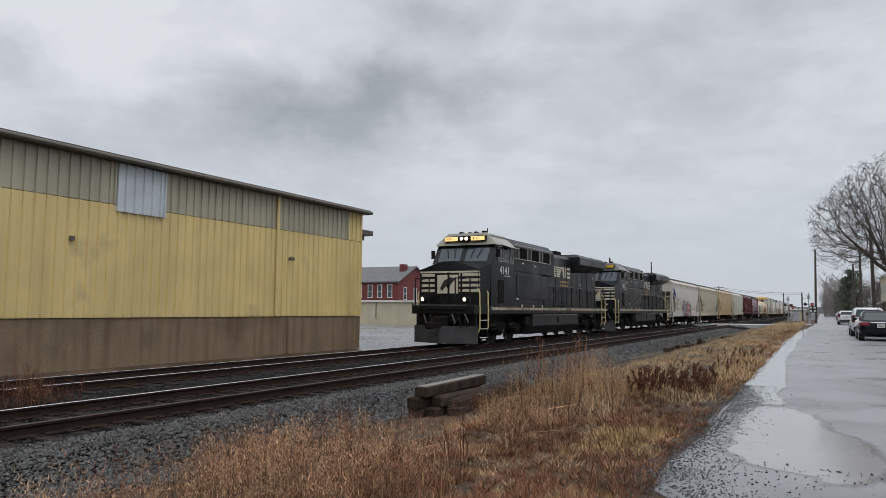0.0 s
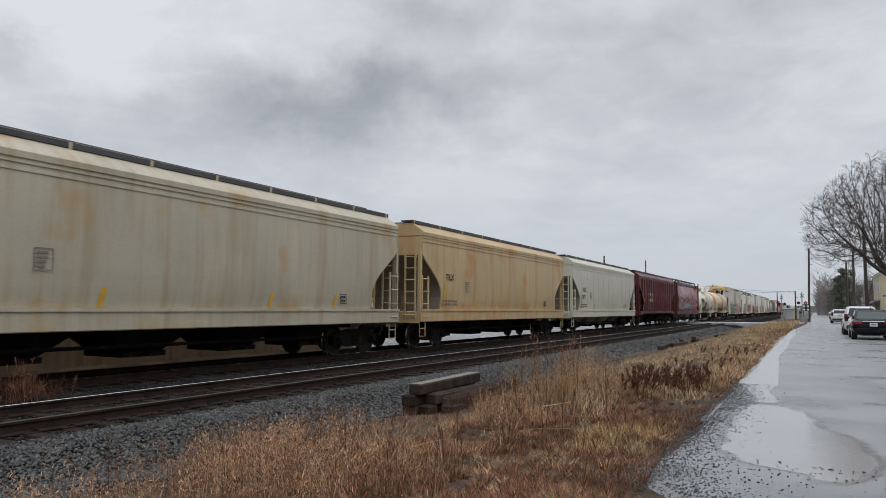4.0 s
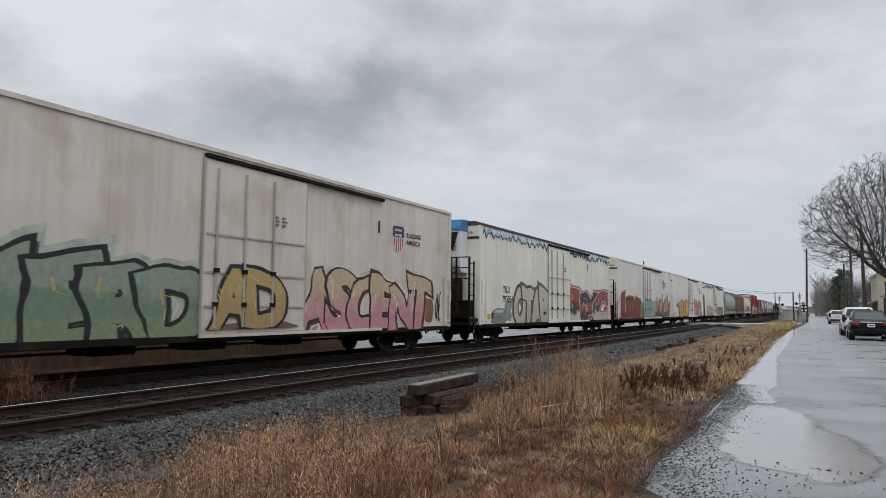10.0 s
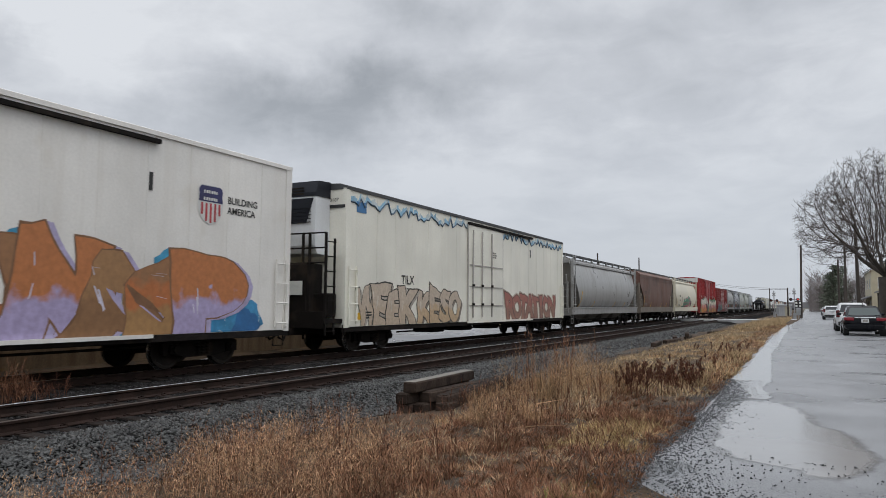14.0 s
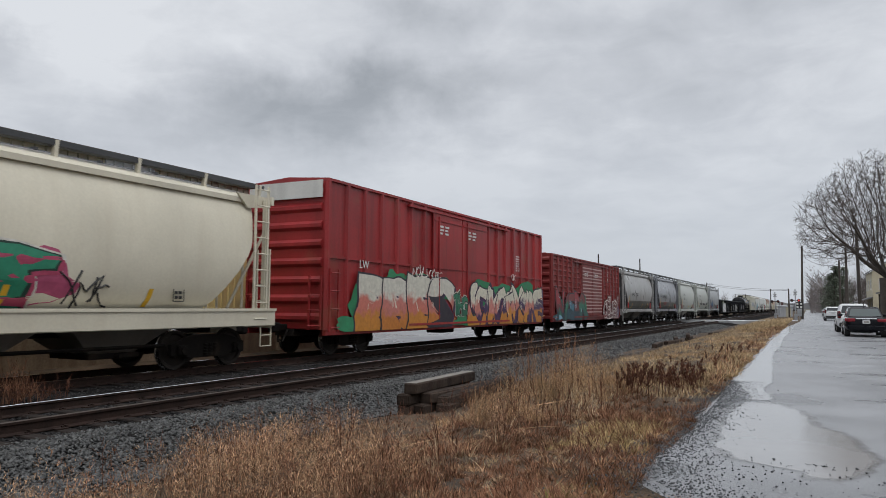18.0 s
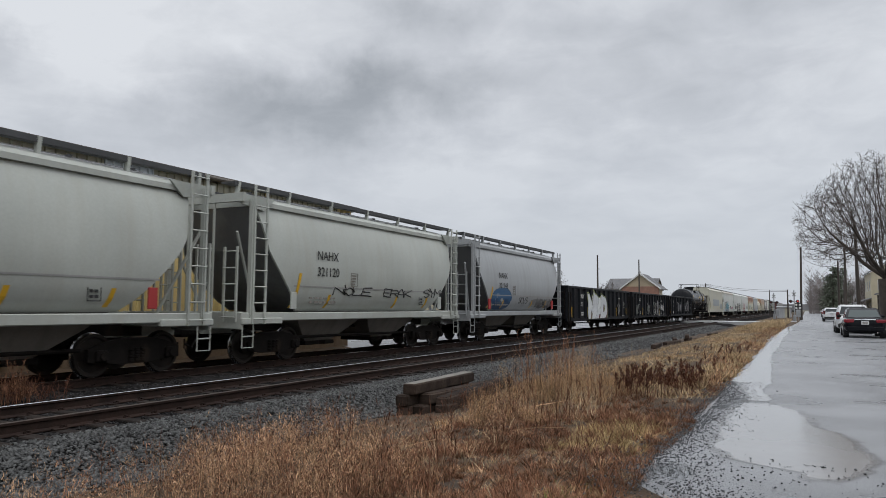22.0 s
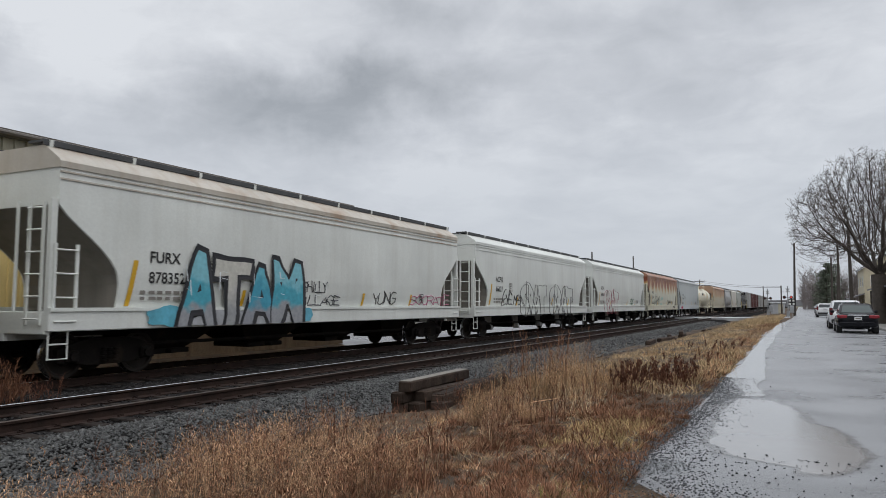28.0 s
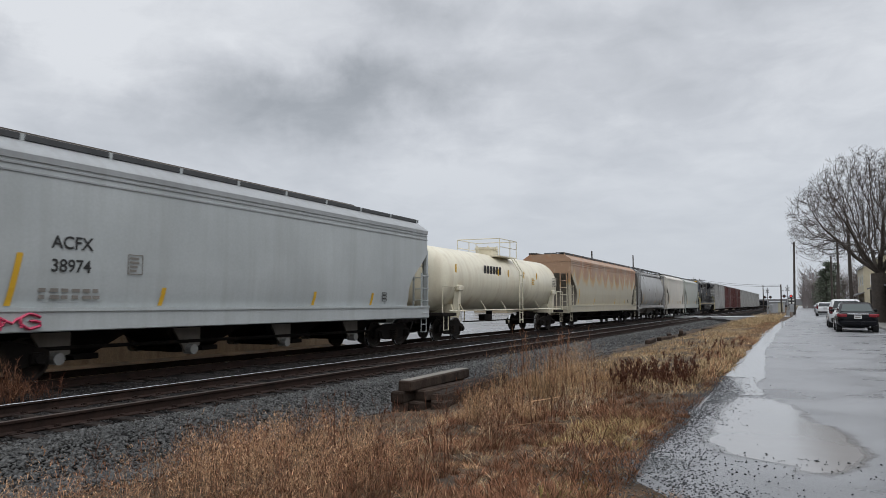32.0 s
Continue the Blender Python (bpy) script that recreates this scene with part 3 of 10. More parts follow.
def faded_spray(stops, z0, z1, rough=0.18):
    """Spray paint that blends upward through several colours, with an uneven border between them."""
    key = (stops, round(z0, 2), round(z1, 2), rough)
    if key in COLOURS:
        return COLOURS[key]
    m = bpy.data.materials.new("blended_spray_paint")
    m.use_nodes = True
    nt = m.node_tree
    b = nt.nodes["Principled BSDF"]
    b.inputs["Roughness"].default_value = 0.5
    tc = nt.nodes.new("ShaderNodeTexCoord")
    sep = nt.nodes.new("ShaderNodeSeparateXYZ")
    nt.links.new(tc.outputs["Object"], sep.inputs[0])
    nz = nt.nodes.new("ShaderNodeTexNoise")
    nz.inputs["Scale"].default_value, nz.inputs["Detail"].default_value = 2.2, 5.0
    nt.links.new(tc.outputs["Object"], nz.inputs["Vector"])
    mr = nt.nodes.new("ShaderNodeMapRange")
    mr.inputs["From Min"].default_value, mr.inputs["From Max"].default_value = z0, z1
    nt.links.new(sep.outputs[2], mr.inputs[0])
    ad = nt.nodes.new("ShaderNodeMath")
    ad.operation = "MULTIPLY_ADD"
    ad.inputs[1].default_value = rough * 4
    nt.links.new(nz.outputs[0], ad.inputs[0])
    sb = nt.nodes.new("ShaderNodeMath")
    sb.operation = "SUBTRACT"
    sb.inputs[1].default_value = rough * 2
    nt.links.new(mr.outputs[0], ad.inputs[2])
    nt.links.new(ad.outputs[0], sb.inputs[0])
    ramp = nt.nodes.new("ShaderNodeValToRGB")
    el = ramp.color_ramp.elements
    n = len(stops)
    el[0].position, el[0].color = 0.0, (*stops[0], 1)
    el[1].position, el[1].color = 1.0, (*stops[-1], 1)
    for k in range(1, n):
        for e, c in ((-0.07, stops[k - 1]), (0.07, stops[k])):
            q = el.new(k / n + e)
            q.color = (*c, 1)
    nt.links.new(sb.outputs[0], ramp.inputs[0])
    fine = nt.nodes.new("ShaderNodeTexNoise")
    fine.inputs["Scale"].default_value, fine.inputs["Detail"].default_value = 9.0, 6.0
    nt.links.new(tc.outputs["Object"], fine.inputs["Vector"])
    fr = nt.nodes.new("ShaderNodeMapRange")
    fr.inputs["From Min"].default_value, fr.inputs["From Max"].default_value = 0.3, 0.7
    fr.inputs["To Min"].default_value, fr.inputs["To Max"].default_value = 0.86, 1.12
    nt.links.new(fine.outputs[0], fr.inputs[0])
    sc = nt.nodes.new("ShaderNodeVectorMath")
    sc.operation = "SCALE"
    nt.links.new(ramp.outputs[0], sc.inputs[0])
    nt.links.new(fr.outputs[0], sc.inputs["Scale"])
    nt.links.new(sc.outputs[0], b.inputs["Base Color"])
    COLOURS[key] = m
    return m


GLYPHS = {}


def glyph(ch, fat):
    """A letter's outline, filled and cut into a net; its plain shape measures one by one."""
    if (ch, fat) in GLYPHS:
        return GLYPHS[ch, fat]
    made = []
    for off in (0.0, fat):
        cu = bpy.data.curves.new("letter", "FONT")
        cu.body, cu.size, cu.offset, cu.resolution_u = ch, 1.0, off, 4
        ob = bpy.data.objects.new("letter", cu)
        made.append(bpy.data.meshes.new_from_object(ob))
        bpy.data.objects.remove(ob)
    flat = np.array([v.co[:2] for v in made[0].vertices])
    lo, hi = flat.min(0), flat.max(0)
    slim = max(0.0, 0.5 - (hi[0] - lo[0])) / 2
    lo, hi = lo - (slim, 0), hi + (slim, 0)
    bm = bmesh.new()
    bm.from_mesh(made[1])
    for v in bm.verts:
        v.co = ((v.co.x - lo[0]) / (hi[0] - lo[0]), (v.co.y - lo[1]) / (hi[1] - lo[1]), 0)
    bmesh.ops.remove_doubles(bm, verts=bm.verts, dist=1e-4)
    for axis in (0, 1):
        for k in (0.02, 0.2, 0.35, 0.5, 0.65, 0.8, 0.98):
            co, no = [0, 0, 0], [0, 0, 0]
            co[axis], no[axis] = k, 1
            bmesh.ops.bisect_plane(bm, geom=bm.verts[:] + bm.edges[:] + bm.faces[:], plane_co=co, plane_no=no)
    bm.verts.index_update()
    V = [(v.co.x, v.co.y) for v in bm.verts]
    F = [tuple(v.index for v in f.verts) for f in bm.faces]
    E = [(e.verts[0].index, e.verts[1].index) for e in bm.edges if len(e.link_faces) == 1]
    bm.free()
    GLYPHS[ch, fat] = (V, F, E)
    return V, F, E


def letter_warp(rng, y, z, w, h, wild):
    """Where a letter's unit square goes on the car's side: leaning, swelling and pulled at the corners."""
    lean, fan = rng.uniform(-0.16, 0.16) * wild, rng.uniform(-0.12, 0.16) * wild
    rise, ph = rng.uniform(-0.06, 0.06) * wild, rng.uniform(0, 50)
    tip = rng.choice((-1, 1)) * rng.uniform(0.05, 0.14) * wild

    def at(u, v):
        a = u - 0.5
        k = 1 + fan * (v - 0.5) * 2
        nu = noise.noise((u * 2.2 + ph, v * 2.2, 1.0)) * 0.13 * wild
        nv = noise.noise((u * 2.2, v * 2.2 + ph, 7.0)) * 0.10 * wild
        spike = tip * max(0.0, v - 0.6) * a * 3 + rise * a * 2
        return y + w * (0.5 + a * k + lean * (v - 0.5) + nu), z + h * (v + nv + spike)
    return at


def blob(rng, y, z, ry, rz, n=22, rag=0.25):
    ph = rng.uniform(0, 90)
    pts = []
    for k in range(n):
        a = 2 * math.pi * k / n
        q = 1 + rag * noise.noise((math.cos(a) * 1.6 + ph, math.sin(a) * 1.6, 2.0)) * 2
        pts.append((y + ry * q * math.cos(a), z + rz * q * math.sin(a)))
    return pts


def side_of(surf):
    return surf if callable(surf) else (lambda z: surf)


def fan_on(g, xs, pts, lift, mi=0):
    """A flat outline laid on the car's side, round its middle."""
    cy, cz = sum(q[0] for q in pts) / len(pts), sum(q[1] for q in pts) / len(pts)
    k = len(pts)
    vs = [(xs(cz) + lift, cy, cz)] + [(xs((q[1] + cz) / 2) + lift, (q[0] + cy) / 2, (q[1] + cz) / 2) for q in pts] + [(xs(q[1]) + lift, q[0], q[1]) for q in pts]
    fs = [(0, 1 + i, 1 + (i + 1) % k) for i in range(k)]
    fs += [(1 + i, 1 + k + i, 1 + k + (i + 1) % k, 1 + (i + 1) % k) for i in range(k)]
    g.add(vs, fs, mi)


def graffiti(car, text, y0, y1, z0, z1, fill, line=(0.012, 0.012, 0.014), halo=None, depth=None, shine=(0.72, 0.72, 0.70), surf=1.508, seed=1, wild=1.0, fat=0.05, edge=0.045,
             cloud=(), lap=1.16, drop=(0.10, -0.09), floor=None):
    """A sprayed piece: a cloud, a glow, letters with a cast side, outlines, blended fills and shine marks, each a thin layer of paint.
    cloud: blots (y, z, half width, half height, colour); floor: the lowest edge that carries paint."""
    rng, xs = random.Random(seed), side_of(surf)
    n = len(text)
    w, h = (y1 - y0) / n, z1 - z0
    floor = z0 - 0.1 if floor is None else floor
    fill = fill if isinstance(fill[0], tuple) else (fill,)
    back, piece = Geo(), None
    for k, (cy, cz, ry, rz, rgb) in enumerate(cloud):
        g = Geo()
        fan_on(g, xs, [(a, max(b, floor)) for a, b in blob(rng, cy, cz, ry, rz)], 0.0030 + 0.0002 * k)
        blot = part("sprayed_blot" if piece else "graffiti", g, spray(rgb), piece or car)
        piece = piece or tagged(blot, "sprayed piece of interlocking letters")
    warps = [letter_warp(rng, y0 + w * (i + 0.5 - lap / 2), z0, w * lap, h * rng.uniform(0.86, 1.04), wild) for i in range(n)]

    def lay(g, i, grow, lift, mi, dy=0.0, dz=0.0):
        V, F, _ = glyph(text[i], round(grow, 3))
        q = [warps[i](*p) for p in V]
        g.add([(xs(max(b + dz, floor)) + lift, a + dy, max(b + dz, floor)) for a, b in q], F, mi)

    if halo:
        for i in range(n):
            lay(back, i, fat + edge * 2.3, 0.0055 + 0.00012 * i, 0)
        glow = part("sprayed_glow" if piece else "graffiti", back, spray(halo), piece or car)
        piece = piece or tagged(glow, "sprayed piece of interlocking letters")
    for i in range(n):
        if text[i] == " ":
            continue
        g = Geo()
        up = 0.0075 + 0.0012 * i
        if depth:
            for k in (1.0, 0.5):
                lay(g, i, fat + edge * 0.6, up + 0.00015 * (1 - k), 3, drop[0] * k, drop[1] * k)
        lay(g, i, fat + edge, up + 0.0004, 1)
        lay(g, i, fat, up + 0.0007, 0)
        for _ in range(rng.randint(2, 4)):
            u, v, L = rng.uniform(0.02, 0.25), rng.uniform(0.5, 0.95), rng.uniform(0.10, 0.28)
            t = rng.uniform(0.02, 0.035)
            du = rng.choice(((0.15, 1.0), (1.0, 0.2), (0.0, 1.0)))
            e = [warps[i](u, v), warps[i](u + t, v), warps[i](u + t + du[0] * L, v - du[1] * L), warps[i](u + du[0] * L, v - du[1] * L * 1.1)]
            g.add([(xs(max(b, floor)) + up + 0.0010, a, max(b, floor)) for a, b in e], [(0, 1, 2, 3)], 2)
        f = fill[i % len(fill)]
        m0 = faded_spray(f, z0, z1) if isinstance(f[0], tuple) else spray(f)
        part("painted_letter", g, [m0, spray(line), spray(shine), spray(depth or line)], piece or car)
    return piece


def outlined(car, text, y0, y1, z0, z1, rgb, surf=1.6, seed=1, r=0.016, fat=0.10, wild=0.9):
    """Fat letters drawn as a thin bare outline."""
    rng, xs = random.Random(seed), side_of(surf)
    w = (y1 - y0) / len(text)
    for i, ch in enumerate(text):
        at = letter_warp(rng, y0 + w * i, z0, w * 1.08, z1 - z0, wild)
        V, F, E = glyph(ch, fat)
        g = Geo()
        q = [at(*p) for p in V]
        for a, b in E:
            g.tube([(xs(q[a][1]) + 0.010, *q[a]), (xs(q[b][1]) + 0.010, *q[b])], r, 3)
        part("outlined_letter", g, spray(rgb), car)


# one-line letters on a net of 4 by 6
STROKES = {"A": "00 26 40/12 32", "B": "00 06 36 45 33 03/33 42 41 30 00", "C": "45 26 04 02 20 41", "D": "00 06 26 44 42 20 00", "E": "46 06 00 40/03 33", "F": "00 06 46/03 33",
           "G": "45 26 04 02 20 41 43 23", "H": "00 06/40 46/03 43", "I": "20 26", "K": "00 06/46 03 40", "L": "06 00 40", "M": "00 06 23 46 40", "N": "00 06 40 46",
           "O": "20 02 04 26 44 42 20", "P": "00 06 36 45 44 33 03", "R": "00 06 36 45 44 33 03/23 40", "S": "45 26 05 04 33 42 20 01", "T": "06 46/26 20", "U": "06 01 20 41 46",
           "V": "06 20 46", "W": "06 10 24 30 46", "X": "00 46/06 40", "Y": "06 23 46/23 20", "Z": "06 46 00 40"}


def scrawl(car, text, y0, y1, z0, z1, rgb, seed=1, surf=1.56, r=0.018, wild=1.0, slope=0.0):
    """A quick hand-sprayed tag; slope: how far it climbs from start to end."""
    rng, xs = random.Random(seed), side_of(surf)
    w = (y1 - y0) / len(text)
    tag = None
    for i, ch in enumerate(text):
        if ch == " ":
            continue
        at = letter_warp(rng, y0 + w * i, z0 + slope * i / len(text), w * 1.15, (z1 - z0) * rng.uniform(0.8, 1.1), wild)
        g = Geo()
        for line in STROKES[ch].split("/"):
            pts = [(int(p[0]) / 4, int(p[1]) / 6) for p in line.split()]
            run = []
            for a, b in zip(pts[:-1], pts[1:]):
                run += [(a[0] + (b[0] - a[0]) * k / 4, a[1] + (b[1] - a[1]) * k / 4) for k in range(4)]
            run.append(pts[-1])
            q = [at(*p) for p in run]
            g.tube([(xs(b) + 0.008, a, b) for a, b in q], r, 4)
        ob = part("scrawled_letter" if tag else "scrawled_tag", g, spray(rgb), tag or car)
        tag = tag or ob


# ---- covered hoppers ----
slope_dull = paint("dull_slope_sheet", (0.20, 0.185, 0.165), 0.5, (0.10, 0.09, 0.08), 0.7)
grey_cap = paint("dull_grey_cap", (0.30, 0.30, 0.29), 0.3)
white_grey = paint("white_grey", (0.66, 0.68, 0.65), 0.25, (0.45, 0.44, 0.39))


def hopper_curve(kind):
    """Half widths and heights of a hopper's body from sill to roof."""
    if kind == "round":
        return [(1.22, 1.36), (1.44, 1.62), (1.54, 1.95), (1.59, 2.35), (1.585, 2.75), (1.53, 3.2), (1.44, 3.6), (1.32, 3.95), (1.22, 4.15)]
    return [(1.47, 1.36), (1.54, 1.7), (1.575, 2.2), (1.58, 2.8), (1.57, 3.4), (1.555, 4.03), (1.55, 4.13)]


def hopper_surf(kind):
    c = hopper_curve(kind)
    return lambda z: float(np.interp(z, [q[1] for q in c], [q[0] for q in c])) + 0.002


def hopper(label, L, body, kind="flat", roof=None, frame=None, bays=4, ribs=0, mark=None, num=None, mark_mat=None, mark_y=1.9, mark_z=2.55, mark_size=0.34,
           inset=None, shoulder=None, sill=True, walk_mat=None, group="covered hoppers", end_mark=True, one_line=False, caps=False, name="covered_hopper", dark_slope=None, seams=0, bay_mat=None):
    car = thing(name, label, "freight car", group=group)
    LB = L - (1.6 if kind == "flat" else 1.0)
    he = LB / 2
    curve = hopper_curve(kind)
    frame = frame or body
    walk_mat = walk_mat or walk_dark
    roof = roof or body
    # body: one level after another, with sloped ends
    rings = []
    inset = inset or (1.5 if kind == "flat" else 1.15)
    shoulder = shoulder or (3.4 if kind == "flat" else 2.95)
    ins = inset if kind == "flat" else inset + 0.25

    def end_at(z):
        if z >= shoulder:
            return he - 0.12 if kind == "flat" else he - 0.65 - 0.30 * (4.2 - z) / 1.3
        f = min(1.0, (shoulder - z) / (1.5 if kind == "flat" else shoulder - 1.36))
        base = he - 0.12 if kind == "flat" else he - 0.95
        return base - ins * (math.sin(f * math.pi / 2) ** 1.3 if kind == "flat" and not ribs else f ** (1.0 if ribs else 1.2))

    zs = sorted({q[1] for q in curve} | {shoulder - 0.001, shoulder + 0.05} | ({1.9, 2.1, 2.4, 2.6, 3.0, 3.2} if kind == "flat" else set()))
    for z in zs:
        x = float(np.interp(z, [q[1] for q in curve], [q[0] for q in curve]))
        ye = end_at(z)
        rings.append([(x, -ye, z), (x, ye, z), (-x, ye, z), (-x, -ye, z)])
    x_top, z_top = curve[-1]
    g = Geo().loft(rings)
    b = part("body", g, body, car, smooth=35)
    # end sheets below the shoulder lie in a recess, in a duller colour of their own
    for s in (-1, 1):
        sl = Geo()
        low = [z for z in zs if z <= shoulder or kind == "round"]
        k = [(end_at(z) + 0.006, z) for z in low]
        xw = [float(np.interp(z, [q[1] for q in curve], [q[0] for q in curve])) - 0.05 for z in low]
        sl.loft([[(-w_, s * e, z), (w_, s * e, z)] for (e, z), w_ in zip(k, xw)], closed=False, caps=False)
        part("slope_sheet", sl, dark_slope or slope_dull, car, "dull sloped end sheet")
    # roof
    r = Geo()
    ye = end_at(z_top)
    eave = x_top + (0.03 if kind == "flat" else 0.10)
    crown, knee = (0.45, 1.08) if kind == "flat" else (0.36, 0.72)
    side = [(eave, z_top - 0.02), (eave, z_top + 0.10), (eave - (0.05 if kind == "flat" else 0.12), z_top + (0.16 if kind == "flat" else 0.20)), (knee, z_top + crown)]
    prof = side + [(-x, z) for x, z in reversed(side)]
    r.prism(prof, "y", -ye - 0.02, ye + 0.02)
    if kind == "flat":
        for k, zz in enumerate((z_top - 0.10, z_top - 0.24)):
            for s in (-1, 1):
                part("eave_ridge", Geo().box(s * (x_top + 0.012), 0, zz, 0.03, 2 * ye, 0.035), roof, car)
    part("roof", r, roof, car, smooth=20)
    # hatch trough and running boards
    h = Geo()
    zr = z_top + crown
    h.span(-0.36, 0.36, -ye + 0.5, ye - 0.5, zr, zr + 0.11, 0.03)
    nb = max(4, int(LB / 1.6))
    for i in range(nb):
        yy = -ye + 0.8 + (2 * ye - 1.6) * i / (nb - 1)
        h.box(0, yy, zr + 0.12, 0.78, 0.07, 0.05)
    part("hatch_trough", h, walk_mat, car, "dark roof hatches")
    wz = z_top + 0.52
    for s in (-1, 1):
        wk = Geo()
        wk.span(s * 0.66, s * 1.12, -he + 0.05, he - 0.05, wz - 0.02, wz + 0.03)
        wk.span(s * 1.10, s * 1.14, -he + 0.05, he - 0.05, wz - 0.08, wz + 0.035)
        part("running_board", wk, walk_mat, car, "grated dark running board")
        brace = Geo().prism([(s * 1.00, z_top + crown - 0.18), (s * 1.12, z_top + crown - 0.18), (s * 1.16, wz + 0.03), (s * 1.08, wz + 0.03)], "y", -0.04, 0.04).mesh("running_board_brace", frame)
        np_ = max(6, int(LB / 1.75))
        for i in range(np_):
            part("running_board_brace", brace, None, car, at=pose(0, -he + 0.2 + (LB - 0.4) * i / (np_ - 1), 0))
    # sills and end platforms
    for s in (-1, 1):
        if sill:
            g = Geo().span(s * 1.46, s * 1.60, -he, he, 0.98, 1.42, 0.02)
            g.span(s * 1.44, s * 1.63, -he, he, 1.36, 1.43)
        else:
            g = Geo().span(s * 1.30, s * 1.50, -he, he, 1.12, 1.34, 0.02)
        part("side_sill", g, frame, car)
        e = Geo().span(-1.55, 1.55, s * (he - 1.55), s * he, 1.04, 1.20, 0.02)
        e.span(-1.5, 1.5, s * (he - 0.10), s * he, 0.92, 1.36, 0.02)
        e.span(-0.25, 0.25, s * (he - 2.2), s * he, 0.78, 1.04)
        part("end_platform", e, frame, car)
        # corner posts, end panel braces
        q = Geo()
        top = z_top + 0.1 if kind == "round" else shoulder + 0.1
        for a in (-1, 1):
            q.box(a * 1.48, s * (he - (0.06 if kind == "flat" else 0.34)), (1.2 + top) / 2, 0.12, 0.12, top - 1.2)
            q.tube([(a * 0.45, s * (he - 0.05), 1.2), (a * 0.45, s * (he - 0.05), top)], 0.035, 6)
        if kind == "round":
            q.box(0, s * (he - 0.06), z_top + 0.12, 2.92, 0.10, 0.22)
            for a in (-1, 1):
                q.prism([(s * (he - 0.06), z_top + 0.2), (s * (he - 1.3), z_top + 0.2), (s * (he - 0.9), z_top - 0.15), (s * (he - 0.06), z_top - 0.05)], "x", a * 1.32, a * 1.38)
                q.tube([(a * 1.2, s * (he - 0.1), 3.4), (a * 0.9, s * (he - 1.2), 1.2)], 0.04, 6)
        part("end_frame", q, frame, car)
        for a in (-1, 1):
            lad_y = he - (0.32 if kind == "flat" else 0.58)
            ladder(car, a * 1.56, s * lad_y, 1.05, (z_top + 0.45) if kind == "round" else shoulder - 0.75, frame, 0.46)
            ladder(car, a * 1.12, s * (he + 0.01), 1.1, shoulder + 0.05, frame, 0.42, along="x", off=s * 0.05)
            st = Geo()
            stirrup(st, a * 1.5, s * (he - 0.26), 0.46, 1.05)
            st.tube([(a * 1.5, s * (he - 0.46), 0.74), (a * 1.5, s * (he - 0.06), 0.74)], 0.018, 5)
            part("step", st, frame, car)
    # discharge bays
    span_ = LB - 2 * (ins + (0.5 if kind == "flat" else 1.1))
    for i in range(bays):
        yc = -span_ / 2 + span_ * (i + 0.5) / bays
        w = span_ / bays * 0.50
        p = Geo().loft([[(1.2, yc - w, 1.37), (1.2, yc + w, 1.37), (-1.2, yc + w, 1.37), (-1.2, yc - w, 1.37)],
                        [(0.95, yc - w * 0.8, 1.0), (0.95, yc + w * 0.8, 1.0), (-0.95, yc + w * 0.8, 1.0), (-0.95, yc - w * 0.8, 1.0)],
                        [(0.55, yc - w * 0.35, 0.45), (0.55, yc + w * 0.35, 0.45), (-0.55, yc + w * 0.35, 0.45), (-0.55, yc - w * 0.35, 0.45)]])
        bay = part("hopper_bay", p, bay_mat or (under_black if kind == "flat" else slope_dull), car)
        gate = Geo().box(0, yc, 0.40, 1.3, w * 0.8, 0.12, 0.02)
        gate.tube([(-0.85, yc, 0.40), (0.85, yc, 0.40)], 0.05, 8)
        part("outlet_gate", gate, under_black, bay)
        if caps:
            for a in (-1, 1):
                part("outlet_cap", Geo().tube([(a * 0.80, yc - w * 0.3, 0.42), (a * 1.08, yc - w * 0.3, 0.42)], 0.12, 12), grey_cap, bay, "pale round outlet cap")
                part("bay_flange", Geo().prism([(yc - w * 0.62, 1.0), (yc - w * 0.1, 1.0), (yc - w * 0.1, 0.5), (yc - w * 0.36, 0.36)], "x", a * 0.84, a * 0.90), slope_dull, bay)
    c = Geo().span(-0.3, 0.3, -he + 1, he - 1, 0.82, 1.1)
    c.tube([(0.9, -he + 2.8, 0.62), (0.9, he - 3.0, 0.58)], 0.045, 6)
    c.tube([(-0.9, he - 3.4, 0.75), (-0.9, he - 4.4, 0.75)], 0.2, 10)
    part("centre_sill", c, under_black, car)
    if ribs:
        sf = hopper_surf(kind)
        for i in range(ribs):
            yy = -LB / 2 + ins * 0.35 + (LB - ins * 0.7) * (i + 0.5) / ribs
            zz = 1.4
            while zz < 3.0 and end_at(zz) < abs(yy) + 0.1:
                zz += 0.1
            for s in (-1, 1):
                rg = Geo().prism([(s * 1.57, yy - 0.16), (s * 1.66, yy - 0.09), (s * 1.66, yy + 0.09), (s * 1.57, yy + 0.16)], "z", zz, 4.02)
                part("rib", rg, body, car)
    for i in range(seams):
        yy = -he + 1.9 + (LB - 3.8) * i / (seams - 1)
        rows = [[(hopper_surf(kind)(z) + 0.004, yy + 0.03 * noise.noise((z, i, 4.0)) + e * 0.014, z) for e in (-1, 1)] for z in np.linspace(1.5 + 0.2 * (i % 3), 3.6 + 0.1 * (i % 2), 9)]
        part("weld_seam", Geo().loft(rows, closed=False, caps=False), slope_dull, car, "thin grimy weld seam")
    add_truck(car, -he + 1.75)
    add_truck(car, he - 1.75)
    add_couplers(car, L)
    sf = hopper_surf(kind)
    mk = mark_mat or black_mark
